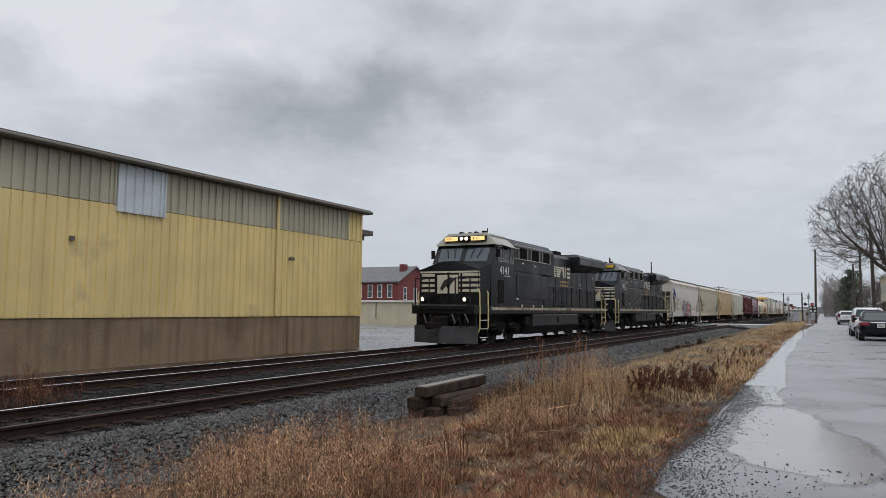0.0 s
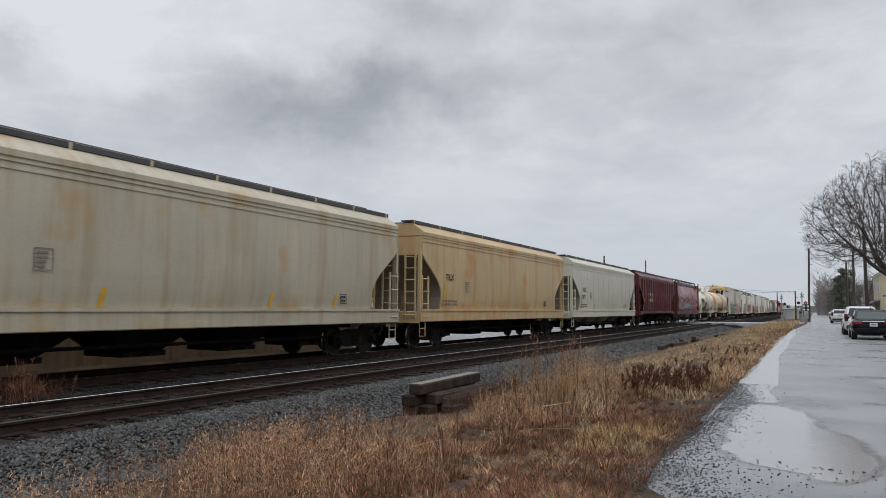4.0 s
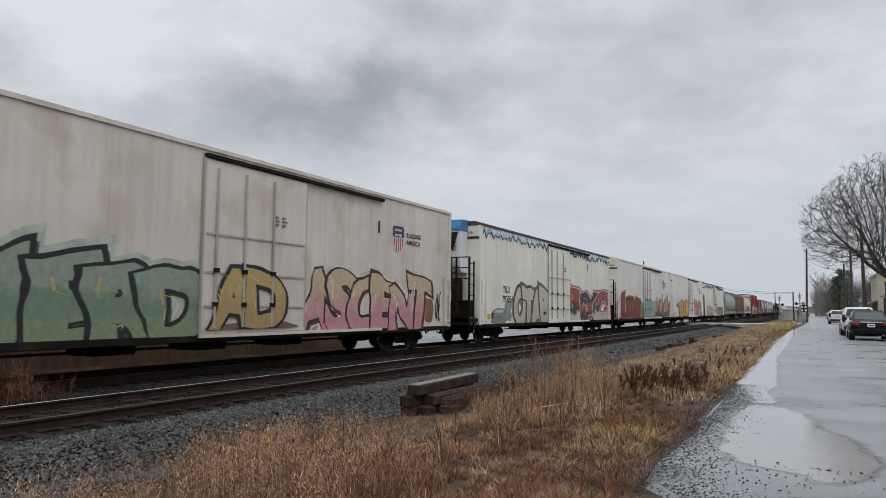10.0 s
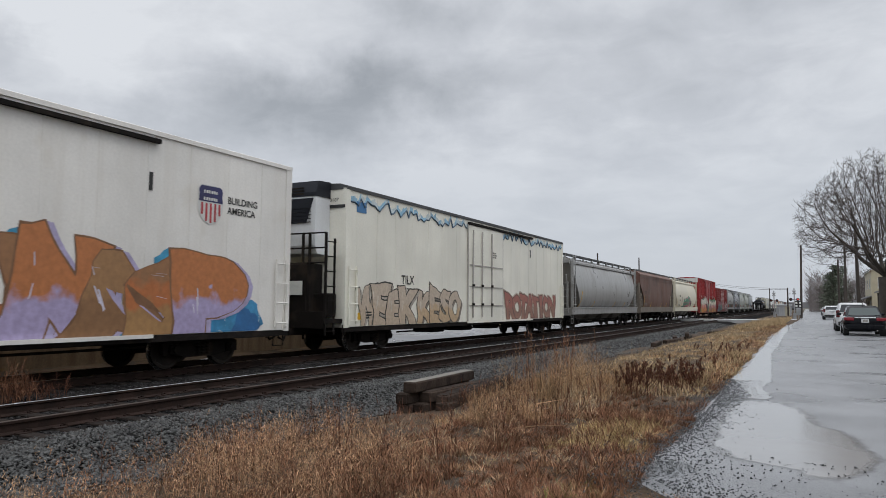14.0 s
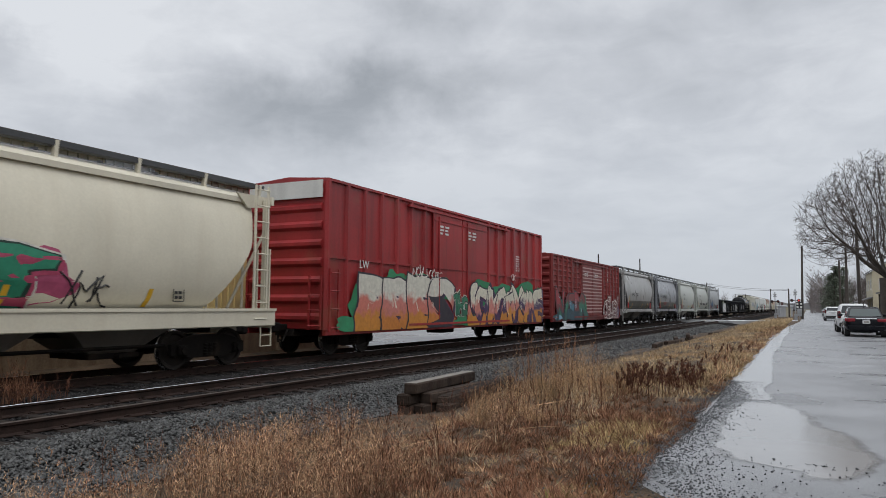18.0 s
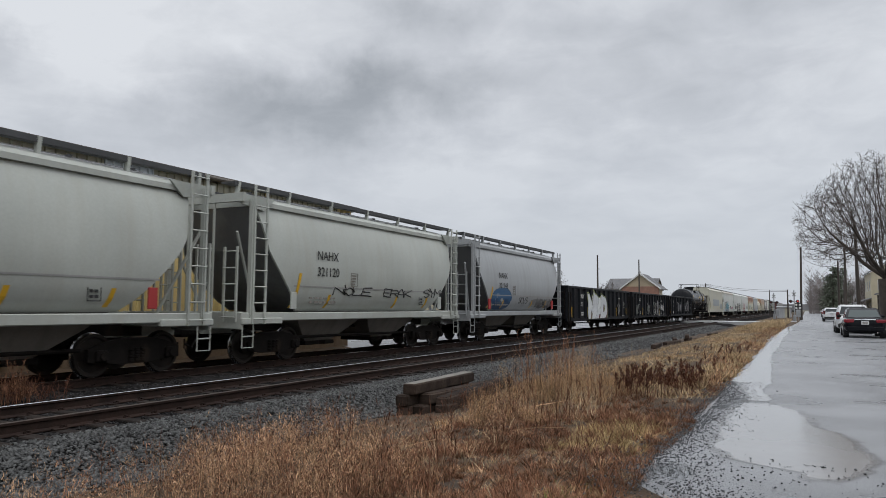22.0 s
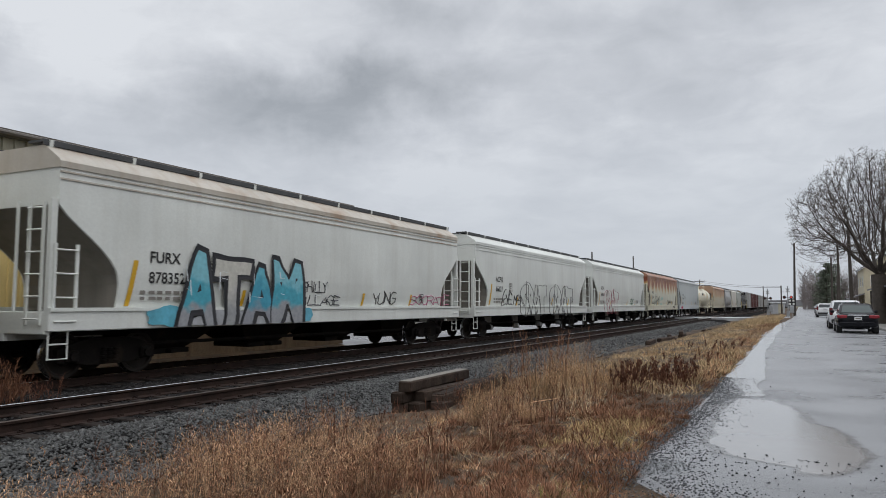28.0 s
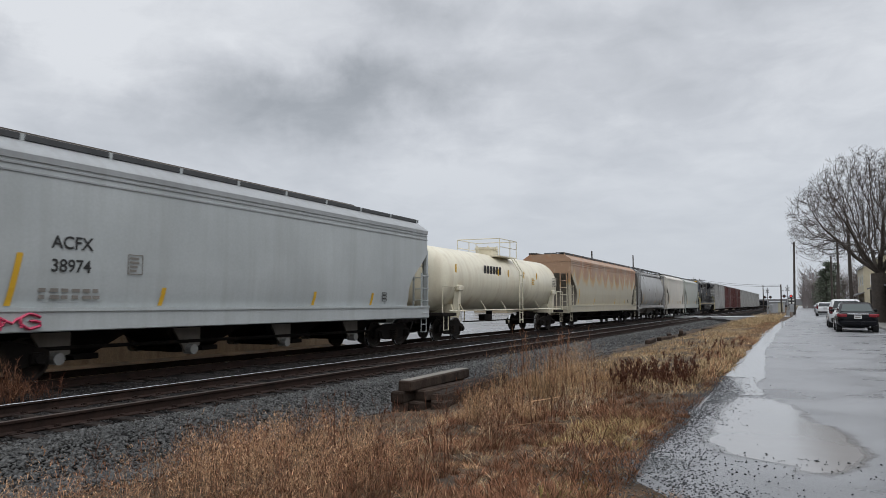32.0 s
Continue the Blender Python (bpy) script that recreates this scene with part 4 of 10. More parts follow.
    if mark:
        x = 1.668 if ribs else sf(mark_z) + (0.012 if kind == "flat" else 0.02)
        if one_line:
            lettering(mark + "   " + num, mark_size, mk, car, -he + mark_y, mark_z - 0.1, x, bold=0.006)
        else:
            lettering(mark, mark_size, mk, car, -he + mark_y, mark_z, x, bold=0.006)
            lettering(num, mark_size, mk, car, -he + mark_y, mark_z - mark_size * 1.3, 1.668 if ribs else sf(mark_z - mark_size * 1.3) + 0.015, bold=0.006)
        bars(car, sf(1.7) + 0.016, -he + mark_y - 0.2, 1.56, 1.35, 0.26, 2, 6, slope_dull, seed=3)
        bars(car, sf(2.3) + 0.016, -he + mark_y + 1.75, 2.15, 0.28, 0.34, 4, 1, slope_dull, seed=6, frame_of=True)
    for k, yy in enumerate((-he + (1.75 if kind == "flat" else 2.05), -he * 0.42, he * 0.2, he * 0.55)):
        z0, z1 = (1.46, 2.42) if k == 0 else (1.46, 1.85)
        gy = Geo().loft([[(sf(z) + 0.012, yy + 0.16 * (z - z0) - 0.06, z), (sf(z) + 0.012, yy + 0.16 * (z - z0) + 0.06, z)] for z in np.linspace(z0, z1, 7)], closed=False, caps=False)
        part("reflector_strip", gy, yellow_mark, car, "faded yellow reflector strip")
    bars(car, sf(1.8) + 0.014, he - 3.3, 1.62, 0.22, 0.22, 2, 2, black_mark, seed=5, frame_of=True)
    return car


walk_dark = material("dark_grated_walkway", (0.05, 0.052, 0.055), 0.6, vary=0.3, scale=2, fine=30, bump=0.3)
pale_roof = paint("stained_pale_roof", (0.46, 0.425, 0.37), 0.5, (0.30, 0.22, 0.15), dirt=(0.30, 0.19, 0.11), dirt_at=0.56)
fm_cream = paint("pale_grey_cream", (0.58, 0.555, 0.50), 0.35, (0.40, 0.36, 0.30), dirt=(0.45, 0.36, 0.26), dirt_at=0.68)
tan_dirty = paint("dirty_tan_grey", (0.42, 0.385, 0.30), 0.55, (0.30, 0.21, 0.10), dirt=(0.42, 0.27, 0.11), dirt_at=0.58)
orange_tan = paint("orange_tan", (0.47, 0.36, 0.20), 0.6, (0.38, 0.17, 0.06), dirt=(0.45, 0.22, 0.08), dirt_at=0.55)
tg_cream = paint("cream_grey", (0.52, 0.51, 0.425), 0.35, (0.42, 0.38, 0.28))
maroon = paint("maroon", (0.092, 0.018, 0.020), 0.45, (0.05, 0.013, 0.013), dirt=(0.12, 0.045, 0.04), dirt_at=0.62)
maroon_gloss = paint("glossy_maroon", (0.15, 0.025, 0.032), 0.3, (0.09, 0.02, 0.02), 0.3, dirt=(0.22, 0.10, 0.10), dirt_at=0.66)
grey_steel = paint("pale_grey_steel", (0.32, 0.32, 0.315), 0.6, (0.19, 0.18, 0.165), 0.34, dirt=(0.22, 0.21, 0.195), dirt_at=0.55)
grey_blue = paint("blue_grey_steel", (0.32, 0.335, 0.345), 0.45, (0.22, 0.22, 0.215), 0.4)
grey_green = paint("green_grey_steel", (0.39, 0.41, 0.38), 0.35, (0.33, 0.31, 0.26), 0.4)
brown_rust = paint("brown_rust", (0.135, 0.068, 0.050), 0.55, (0.20, 0.13, 0.10), 0.6, dirt=(0.08, 0.045, 0.035), dirt_at=0.5)
cmmx_cream = paint("warm_cream", (0.60, 0.56, 0.45), 0.2, (0.45, 0.38, 0.28))


def rusted_paint(name, base, rust, edge=3.1):
    """Paint that has rusted down from the roof in tongues."""
    m = paint(name, base, 0.4, (0.42, 0.34, 0.22))
    nt = m.node_tree
    b = nt.nodes["Principled BSDF"]
    old = b.inputs["Base Color"].links[0].from_socket
    tc = nt.nodes.new("ShaderNodeTexCoord")
    sep = nt.nodes.new("ShaderNodeSeparateXYZ")
    nt.links.new(tc.outputs["Object"], sep.inputs[0])

    def nn(sc, stretch, det):
        mp = nt.nodes.new("ShaderNodeMapping")
        mp.inputs["Scale"].default_value = stretch
        nt.links.new(tc.outputs["Object"], mp.inputs[0])
        q = nt.nodes.new("ShaderNodeTexNoise")
        q.inputs["Scale"].default_value, q.inputs["Detail"].default_value = sc, det
        nt.links.new(mp.outputs[0], q.inputs["Vector"])
        return q.outputs[0]

    def mth(op, a, c):
        q = nt.nodes.new("ShaderNodeMath")
        q.operation = op
        for i, v in enumerate((a, c)):
            if isinstance(v, (int, float)):
                q.inputs[i].default_value = v
            else:
                nt.links.new(v, q.inputs[i])
        return q.outputs[0]

    wave = mth("MULTIPLY", mth("SUBTRACT", mth("ABSOLUTE", mth("SINE", mth("MULTIPLY", sep.outputs[1], 1.75), 0), 0), 0.5), 0.75)
    height = mth("ADD", mth("ADD", sep.outputs[2], wave), mth("MULTIPLY", mth("SUBTRACT", nn(2.0, (1, 1, 0.45), 6.0), 0.5), 1.5))
    for lo, hi, col in ((edge - 0.30, edge + 0.08, (0.47, 0.30, 0.12)), (edge + 0.02, edge + 0.34, rust)):
        mr = nt.nodes.new("ShaderNodeMapRange")
        mr.inputs["From Min"].default_value, mr.inputs["From Max"].default_value = lo, hi
        nt.links.new(height, mr.inputs[0])
        mx = nt.nodes.new("ShaderNodeMix")
        mx.data_type = "RGBA"
        nt.links.new(mr.outputs[0], mx.inputs["Factor"])
        nt.links.new(old, mx.inputs["A"])
        mx.inputs["B"].default_value = (*col, 1)
        old = mx.outputs["Result"]
    # orange and pale blotches where paint still clings to the rust
    for sc, lo, hi, most, col in ((1.1, 0.48, 0.66, 0.75, (0.40, 0.17, 0.075)), (2.3, 0.56, 0.68, 0.6, (0.50, 0.40, 0.28))):
        mr = nt.nodes.new("ShaderNodeMapRange")
        mr.inputs["From Min"].default_value, mr.inputs["From Max"].default_value = lo, hi
        mr.inputs["To Max"].default_value = most
        nt.links.new(nn(sc, (1, 1, 0.6), 6.0), mr.inputs[0])
        over = nt.nodes.new("ShaderNodeMapRange")
        over.inputs["From Min"].default_value, over.inputs["From Max"].default_value = edge, edge + 0.3
        nt.links.new(height, over.inputs[0])
        mx = nt.nodes.new("ShaderNodeMix")
        mx.data_type = "RGBA"
        nt.links.new(mth("MULTIPLY", mr.outputs[0], over.outputs[0]), mx.inputs["Factor"])
        nt.links.new(old, mx.inputs["A"])
        mx.inputs["B"].default_value = (*col, 1)
        old = mx.outputs["Result"]
    nt.links.new(old, b.inputs["Base Color"])
    return m


# ---- tank cars ----
spill_mat = paint("dried_brown_spill", (0.36, 0.26, 0.16), 0.6, (0.22, 0.15, 0.09), 0.6)
def tank_car(label, L, paint_mat, end_mat, R=1.5, zc=2.62, mark="", num="", mark_mat=None, rail_mat=None, belly=None, mark_y=2.3, mark_z=2.75, logo=None,
             dome_mat=None, front_mark=False):
    car = thing("tank_car", label, "tank car", group="tank cars")
    LB = L - 1.0
    he, n = LB / 2, 32
    rail_mat = rail_mat or paint_mat
    mk = mark_mat or black_mark
    ht = he - 0.55
    prof = [(-ht, 0.01), (-ht + 0.02, 0.45 * R), (-ht + 0.12, 0.75 * R), (-ht + 0.28, 0.92 * R), (-ht + 0.5, R)]
    prof += [(y, R) for y in np.linspace(-ht + 0.52, ht - 0.52, 9)] + [(-y, q) for y, q in reversed(prof)]
    g = Geo().loft([[(q * math.cos(2 * math.pi * j / n), y, zc + q * math.sin(2 * math.pi * j / n)) for j in range(n)] for y, q in prof], caps=False)
    g.m = [1 if (i // n < 3 or i // n >= len(prof) - 4) else 0 for i in range(len(g.f))]
    part("tank_shell", g, [paint_mat, end_mat], car, smooth=45)
    bands = Geo()
    for y in np.linspace(-ht + 1.6, ht - 1.6, 5):
        for j in range(n):
            a0, a1 = 2 * math.pi * j / n, 2 * math.pi * (j + 1) / n
            q = R + 0.006
            bands.add([(q * math.cos(a), y + s * 0.03, zc + q * math.sin(a)) for a, s in ((a0, -1), (a1, -1), (a1, 1), (a0, 1))], [(0, 1, 2, 3)])
    part("weld_seam", bands, paint_mat, car)
    # manway, fittings and platform
    d = Geo()
    d.tube([(0, -0.1, zc + R - 0.05), (0, -0.1, zc + R + 0.26)], 0.55, 18)
    d.tube([(0, -0.1, zc + R + 0.26), (0, -0.1, zc + R + 0.36)], 0.60, 18)
    for k in range(6):
        a = k * math.pi / 3
        d.tube([(0.56 * math.cos(a), -0.1 + 0.56 * math.sin(a), zc + R + 0.2), (0.56 * math.cos(a), -0.1 + 0.56 * math.sin(a), zc + R + 0.42)], 0.04, 6)
    d.box(0, 0.95, zc + R + 0.16, 0.34, 0.34, 0.34, 0.04)
    part("manway", d, dome_mat or paint_mat, car, "bolted manway with weathered cover", smooth=30)
    pf = Geo()
    for s in (-1, 1):
        pf.span(s * 0.62, s * 1.15, -1.15, 1.15, zc + R - 0.16, zc + R - 0.11)
    part("platform", pf, rail_mat, car)
    hr = Geo()
    top = zc + R + 0.72
    for s in (-1, 1):
        hr.tube([(s * 1.13, -1.15, zc + R - 0.14), (s * 1.13, -1.15, top), (s * 1.13, 1.15, top), (s * 1.13, 1.15, zc + R - 0.14)], 0.024, 6)
        hr.tube([(s * 1.13, -1.15, top - 0.4), (s * 1.13, 1.15, top - 0.4)], 0.02, 5)
        hr.tube([(s * 1.13, 0.25, zc + R - 0.14), (s * 1.13, 0.25, top)], 0.024, 6)
    for yy in (-1.15, 1.15):
        hr.tube([(-1.13, yy, top), (1.13, yy, top)], 0.024, 6)
    part("platform_railing", hr, rail_mat, car)
    for s in (-1, 1):
        lad = Geo()
        for a in (0.32, 0.74):
            lad.tube([(s * 1.16, a, zc + R - 0.14), (s * 1.60, a, zc + 0.55), (s * 1.62, a, 0.55)], 0.028, 5)
        for k in range(9):
            z = 0.7 + k * 0.37
            x = 1.62 if z < zc + 0.55 else 1.62 - (z - zc - 0.55) * 0.56
            lad.tube([(s * x, 0.32, z), (s * x, 0.74, z)], 0.02, 5)
        part("ladder", lad, rail_mat, car)
        rl = Geo().tube([(s * 1.5, -he + 0.6, 1.22), (s * 1.5, he - 0.6, 1.22)], 0.03, 6)
        for yy in np.linspace(-ht + 1.4, ht - 1.4, 6):
            rl.tube([(s * 1.5, yy, 1.22), (s * 1.36, yy - 0.28, 1.62)], 0.025, 5)
        part("side_handrail", rl, rail_mat, car)
        # bolsters and end platforms
        e = Geo().span(-1.5, 1.5, s * (he - 1.3), s * (he - 0.05), 1.0, 1.14, 0.02)
        e.span(-0.3, 0.3, s * (he - 3.2), s * he, 0.72, 1.06, 0.02)
        part("end_platform", e, under_black, car)
        bo = Geo()
        for a in (-1, 1):
            bo.prism([(a * 1.1, 1.0), (a * 1.38, 1.0), (a * 1.44, 2.1), (a * 1.25, 2.1)], "y", s * (he - 1.75) - 0.12, s * (he - 1.75) + 0.12)
            bo.box(a * 1.44, s * (he - 1.75), 2.15, 0.16, 0.42, 0.22, 0.03)
        bo.prism([(-1.3, 1.0), (1.3, 1.0), (1.1, 1.5), (-1.1, 1.5)], "y", s * (he - 1.75) - 0.2, s * (he - 1.75) + 0.2)
        part("bolster", bo, paint_mat, car)
        eh = Geo()
        for a in (-1, 1):
            eh.tube([(a * 1.45, s * (he - 1.2), 1.1), (a * 1.45, s * (he - 1.2), 2.2), (a * 1.45, s * (he - 0.1), 2.2), (a * 1.45, s * (he - 0.1), 1.1)], 0.026, 5)
            stirrup(eh, a * 1.46, s * (he - 0.4), 0.46, 1.05)
        part("end_railing", eh, rail_mat, car)
        add_truck(car, s * (he - 1.75))
    bt = Geo().tube([(0, 0.2, 0.62), (0, 0.2, 1.2)], 0.16, 10)
    bt.box(0.4, -1.2, 0.85, 0.35, 0.9, 0.3, 0.04)
    bt.tube([(0.9, -he + 3.2, 0.72), (0.9, he - 3.2, 0.70)], 0.03, 5)
    part("bottom_outlet", bt, under_black, car)
    # dark cover on the lower shell: stains with the belly's shade painted in
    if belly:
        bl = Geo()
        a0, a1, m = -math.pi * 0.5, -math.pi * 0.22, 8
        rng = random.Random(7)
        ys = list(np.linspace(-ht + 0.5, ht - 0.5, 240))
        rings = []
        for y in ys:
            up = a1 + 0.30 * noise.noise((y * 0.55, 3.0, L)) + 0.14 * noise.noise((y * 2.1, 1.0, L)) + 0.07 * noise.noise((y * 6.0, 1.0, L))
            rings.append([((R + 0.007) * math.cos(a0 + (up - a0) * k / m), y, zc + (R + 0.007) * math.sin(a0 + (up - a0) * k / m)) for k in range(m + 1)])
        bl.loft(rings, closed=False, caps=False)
        part("belly_grime", bl, belly, car, "dark stains and painted shade along the belly", smooth=40)
    if dome_mat:
        # spills that ran down from the manway
        q = random.Random(int(L * 10))
        for k in range(7):
            y0, wd, low = q.uniform(-0.9, 1.0), q.uniform(0.06, 0.28), q.uniform(-1.1, 0.5)
            rings = []
            for j in range(15):
                a = 1.25 + (low - 1.25) * j / 14
                ww = wd * (1 - 0.75 * j / 14) * (1 + 0.5 * noise.noise((j * 0.6, k, L)))
                yy = y0 + 0.08 * noise.noise((j * 0.3, k * 3, L))
                rings.append([((R + 0.0085 + 0.0004 * k) * math.cos(a), yy + e * ww, zc + (R + 0.0085 + 0.0004 * k) * math.sin(a)) for e in (-1, 1)])
            part("spill_streak", Geo().loft(rings, closed=False, caps=False), spill_mat, car, "brown spill run down from the manway")
    add_couplers(car, L)
    sx = lambda z: math.sqrt(max(0.01, R * R - (z - zc) ** 2))
    if mark:
        lettering(mark + "  " + num, 0.40, mk, car, -he + mark_y, mark_z, sx(min(zc, mark_z + 0.30)) + 0.015, bold=0.008)
        bars(car, sx(mark_z - 0.3) + 0.03, -he + mark_y - 0.2, mark_z - 0.32, 2.0, 0.12, 2, 5, slope_dull, seed=4)
    if logo:
        g = Geo()
        for k in range(6):
            g.box(sx(mark_z + 0.55) + 0.03, -he + mark_y + k * 0.36, mark_z + 0.55, 0.006, 0.27, 0.46, 0)
        part("painted_logo", g, black_mark, car, "row of black block shapes in place of a maker's name")
    for yy in (-ht + 0.95, -1.9, -0.6, 1.6, 3.6):
        if abs(yy) < ht - 0.5:
            part("reflector_strip", Geo().box(sx(zc + 0.35) + 0.015, yy, zc + 0.35, 0.01, 0.11, 0.5), yellow_mark, car)
    bars(car, sx(zc + 0.2) + 0.03, 2.7, zc - 0.05, 0.5, 0.36, 4, 1, yellow_mark, seed=8)
    bars(car, sx(zc + 0.1) + 0.03, ht - 1.3, zc - 0.1, 0.85, 0.55, 6, 3, slope_dull, seed=9)
    return car


# ---- refrigerated cars ----
bar_grey = paint("dirty_bar_grey", (0.42, 0.40, 0.37), 0.5, (0.22, 0.18, 0.15))


def reefer(label, L, body, unit=None, mark="", num="", top_mark=None, seed=1, mark_y=1.7, door_y=None, shield=False, two_line=True, roof_mat=None, wave=False, text_size=0.44, group="refrigerated cars"):
    """unit: colours of the cooling machine at the leading end, or None for a plain end."""
    car = thing("refrigerator_car", label, "freight car", group=group)
    he, hf = (11.06, 11.8) if unit else (10.63, 11.52)      # rear and front ends of the body and its frame
    fr = -10.85 if unit else -hf
    zt, zb = (5.24 if wave else 5.33), 0.80
    g = Geo().span(-1.5, 1.5, fr, he, zb, zt - 0.1, 0.03)
    part("body", g, body, car)
    r = Geo().prism([(-1.54, zt - 0.16), (1.54, zt - 0.16), (1.54, zt - 0.06), (1.3, zt + 0.02), (0, zt + 0.09), (-1.3, zt + 0.02), (-1.54, zt - 0.06)], "y", fr - 0.02, he + 0.02)
    part("roof", r, roof_mat or body, car)
    rb = Geo()
    for i in range(int((he - fr) / 1.2)):
        yy = fr + 0.6 + i * 1.2
        for s in (-1, 1):
            rb.box(s * 1.505, yy, (zb + zt) / 2, 0.012, 0.035, zt - zb - 0.4)
    part("panel_seam", rb, body, car)
    for s in (-1, 1):
        part("side_sill", Geo().span(s * 1.38, s * 1.52, fr, he, zb - 0.12, zb + 0.03), under_black, car)
    part("centre_sill", Geo().span(-0.3, 0.3, -L / 2 + 0.35, L / 2 - 0.35, 0.58, zb), under_black, car)
    for s in (-1, 1):
        part("corner_post", Geo().span(s * 1.40, s * 1.53, fr - 0.02, fr + 0.2, zb, zt - 0.12), body, car)
        part("corner_post", Geo().span(s * 1.40, s * 1.53, he - 0.2, he + 0.02, zb, zt - 0.12), body, car)
    # plug door with rails and bars
    dy = (-0.15 if unit else 0.2) if door_y is None else door_y
    for s in (1, -1):
        d = Geo().span(s * 1.50, s * 1.58, dy - 1.88, dy + 1.88, zb + 0.05, zt - 0.36, 0.02)
        door = part("plug_door", d, body, car, "sliding plug door with locking bars")
        for k in (-1.5, -0.55, 0.5):
            part("locking_bar", Geo().tube([(s * 1.62, dy + k, zb + 0.2), (s * 1.62, dy + k, zt - 0.55)], 0.032, 6), bar_grey, door)
        for zz in (1.5, 2.3, 3.2):
            part("door_stiffener", Geo().box(s * 1.59, dy, zz, 0.03, 3.6, 0.05), bar_grey, door)
        for k in (-1.89, 1.89):
            part("door_edge", Geo().box(s * 1.555, dy + k, (zb + zt) / 2 - 0.15, 0.05, 0.05, zt - zb - 0.4), bar_grey, door)
        part("upper_door_rail", Geo().span(s * 1.53, s * 1.63, dy - 1.9, dy + 5.9, zt - 0.34, zt - 0.25), under_black if s > 0 else roof_mat or body, car)
        part("lower_door_rail", Geo().span(s * 1.53, s * 1.60, dy - 1.9, dy + 5.9, zb - 0.03, zb + 0.05), body, car)
        ln = Geo()
        for k in (-1.5, -0.55, 0.5):
            for zz in (1.55, 2.35):
                ln.box(s * 1.64, dy + k, zz, 0.05, 0.16, 0.10)
        part("door_latch", ln, under_black, door)
        for yy in (fr + 0.35, he - 0.35):
            ladder(car, s * 1.57, yy, zb + 0.1, 2.7, body, 0.42)
    for s in (-1, 1):
        ladder(car, s * 1.2, he + 0.06, zb + 0.1, 2.8, body, 0.42, along="x", off=0.04)
        if not unit:
            ladder(car, s * 1.2, fr - 0.06, zb + 0.1, 2.8, body, 0.42, along="x", off=-0.04)
            ladder(car, s * 0.3, fr - 0.06, 2.0, 2.9, body, 1.2, rungs=2, along="x", off=-0.06)
    if unit:
        cap, grille, face = unit
        m = Geo().prism([(fr - 0.01, 3.0), (fr - 0.62, 3.05), (fr - 0.74, 3.3), (fr - 0.74, 4.75), (fr - 0.6, zt + 0.02), (fr - 0.01, zt + 0.05)], "x", -1.05, 0.90)
        un = part("cooling_unit", m, face, car, "boxy cooling machine on the car's end")
        c = Geo().prism([(fr - 0.02, 4.80), (fr - 0.76, 4.80), (fr - 0.76, 4.92), (fr - 0.63, zt + 0.04), (fr - 0.02, zt + 0.07)], "x", -1.07, 0.92)
        part("unit_cover", c, cap, un)
        gr = Geo().prism([(-0.95, 4.74), (0.82, 4.74), (0.56, 3.98), (-0.95, 3.98)], "y", fr - 0.775, fr - 0.74)
        for k in range(5):
            gr.box(0.0, fr - 0.785, 4.0 + k * 0.11, 1.5, 0.02, 0.03)
        part("radiator_grille", gr, grille, un)
        vents = Geo()
        for k in range(3):
            for q in range(2):
                vents.box(-0.55 + q * 0.72, fr - 0.765, 4.88 + k * 0.09, 0.6, 0.02, 0.045)
        part("vent_grille", vents, under_black, un)
        pl = Geo().span(-1.45, 1.45, -hf, fr, 0.95, 1.08)
        pl.span(-1.4, 1.4, -hf, -hf + 0.1, 0.8, 1.3)
        pl.box(-0.2, fr - 0.5, 2.0, 1.9, 0.8, 1.5, 0.04)
        pl.box(0.9, fr - 0.3, 1.5, 0.7, 0.5, 0.7, 0.04)
        part("equipment_frame", pl, under_black, car, "black equipment frame")
        pn = Geo().box(0.35, fr - 0.93, 2.0, 0.5, 0.03, 0.42)
        part("notice_plate", pn, white_grey, car)
        hr = Geo()
        for zz in (2.75, 3.2, 3.65):
            hr.tube([(-1.4, -hf + 0.1, zz), (1.4, -hf + 0.1, zz)], 0.025, 5)
        for xx in (-1.4, -0.3, 0.55, 0.8, 1.4):
            hr.tube([(xx, -hf + 0.1, 1.0), (xx, -hf + 0.1, 3.65)], 0.045, 6)
        part("end_railing", hr, under_black, car)
        for s in (-1, 1):
            ladder(car, s * 1.42, -hf + 0.3, 0.6, 3.5, under_black, 0.42)
        bk = Geo().box(1.1, fr - 0.02, 4.55, 0.75, 0.02, 0.10)
        bk.box(-1.3, fr - 0.02, 4.55, 0.3, 0.02, 0.10)
        part("end_band", bk, black_mark, car)
    else:
        part("end_band", Geo().box(0, fr - 0.015, 4.55, 2.9, 0.02, 0.12), black_mark, car)
        bk = Geo()
        for zz in np.linspace(1.4, 4.3, 6):
            bk.box(0, fr - 0.02, zz, 2.7, 0.03, 0.05)
        part("end_ribbing", bk, body, car)
    uf = Geo()
    for k in (-3.5, -0.8, 2.2):
        uf.box(0.5, k, 0.62, 0.9, 1.1, 0.36, 0.05)
    uf.tube([(1.0, -he + 4.2, 0.55), (1.0, he - 4.2, 0.55)], 0.03, 5)
    part("underframe", uf, under_black, car)
    for s in (-1, 1):
        add_truck(car, s * (he - 2.6))
        st = Geo()
        for a in (-1, 1):
            stirrup(st, a * 1.48, s * (he - 0.35), 0.42, 0.9)
        part("step", st, under_black, car)
    add_couplers(car, L)
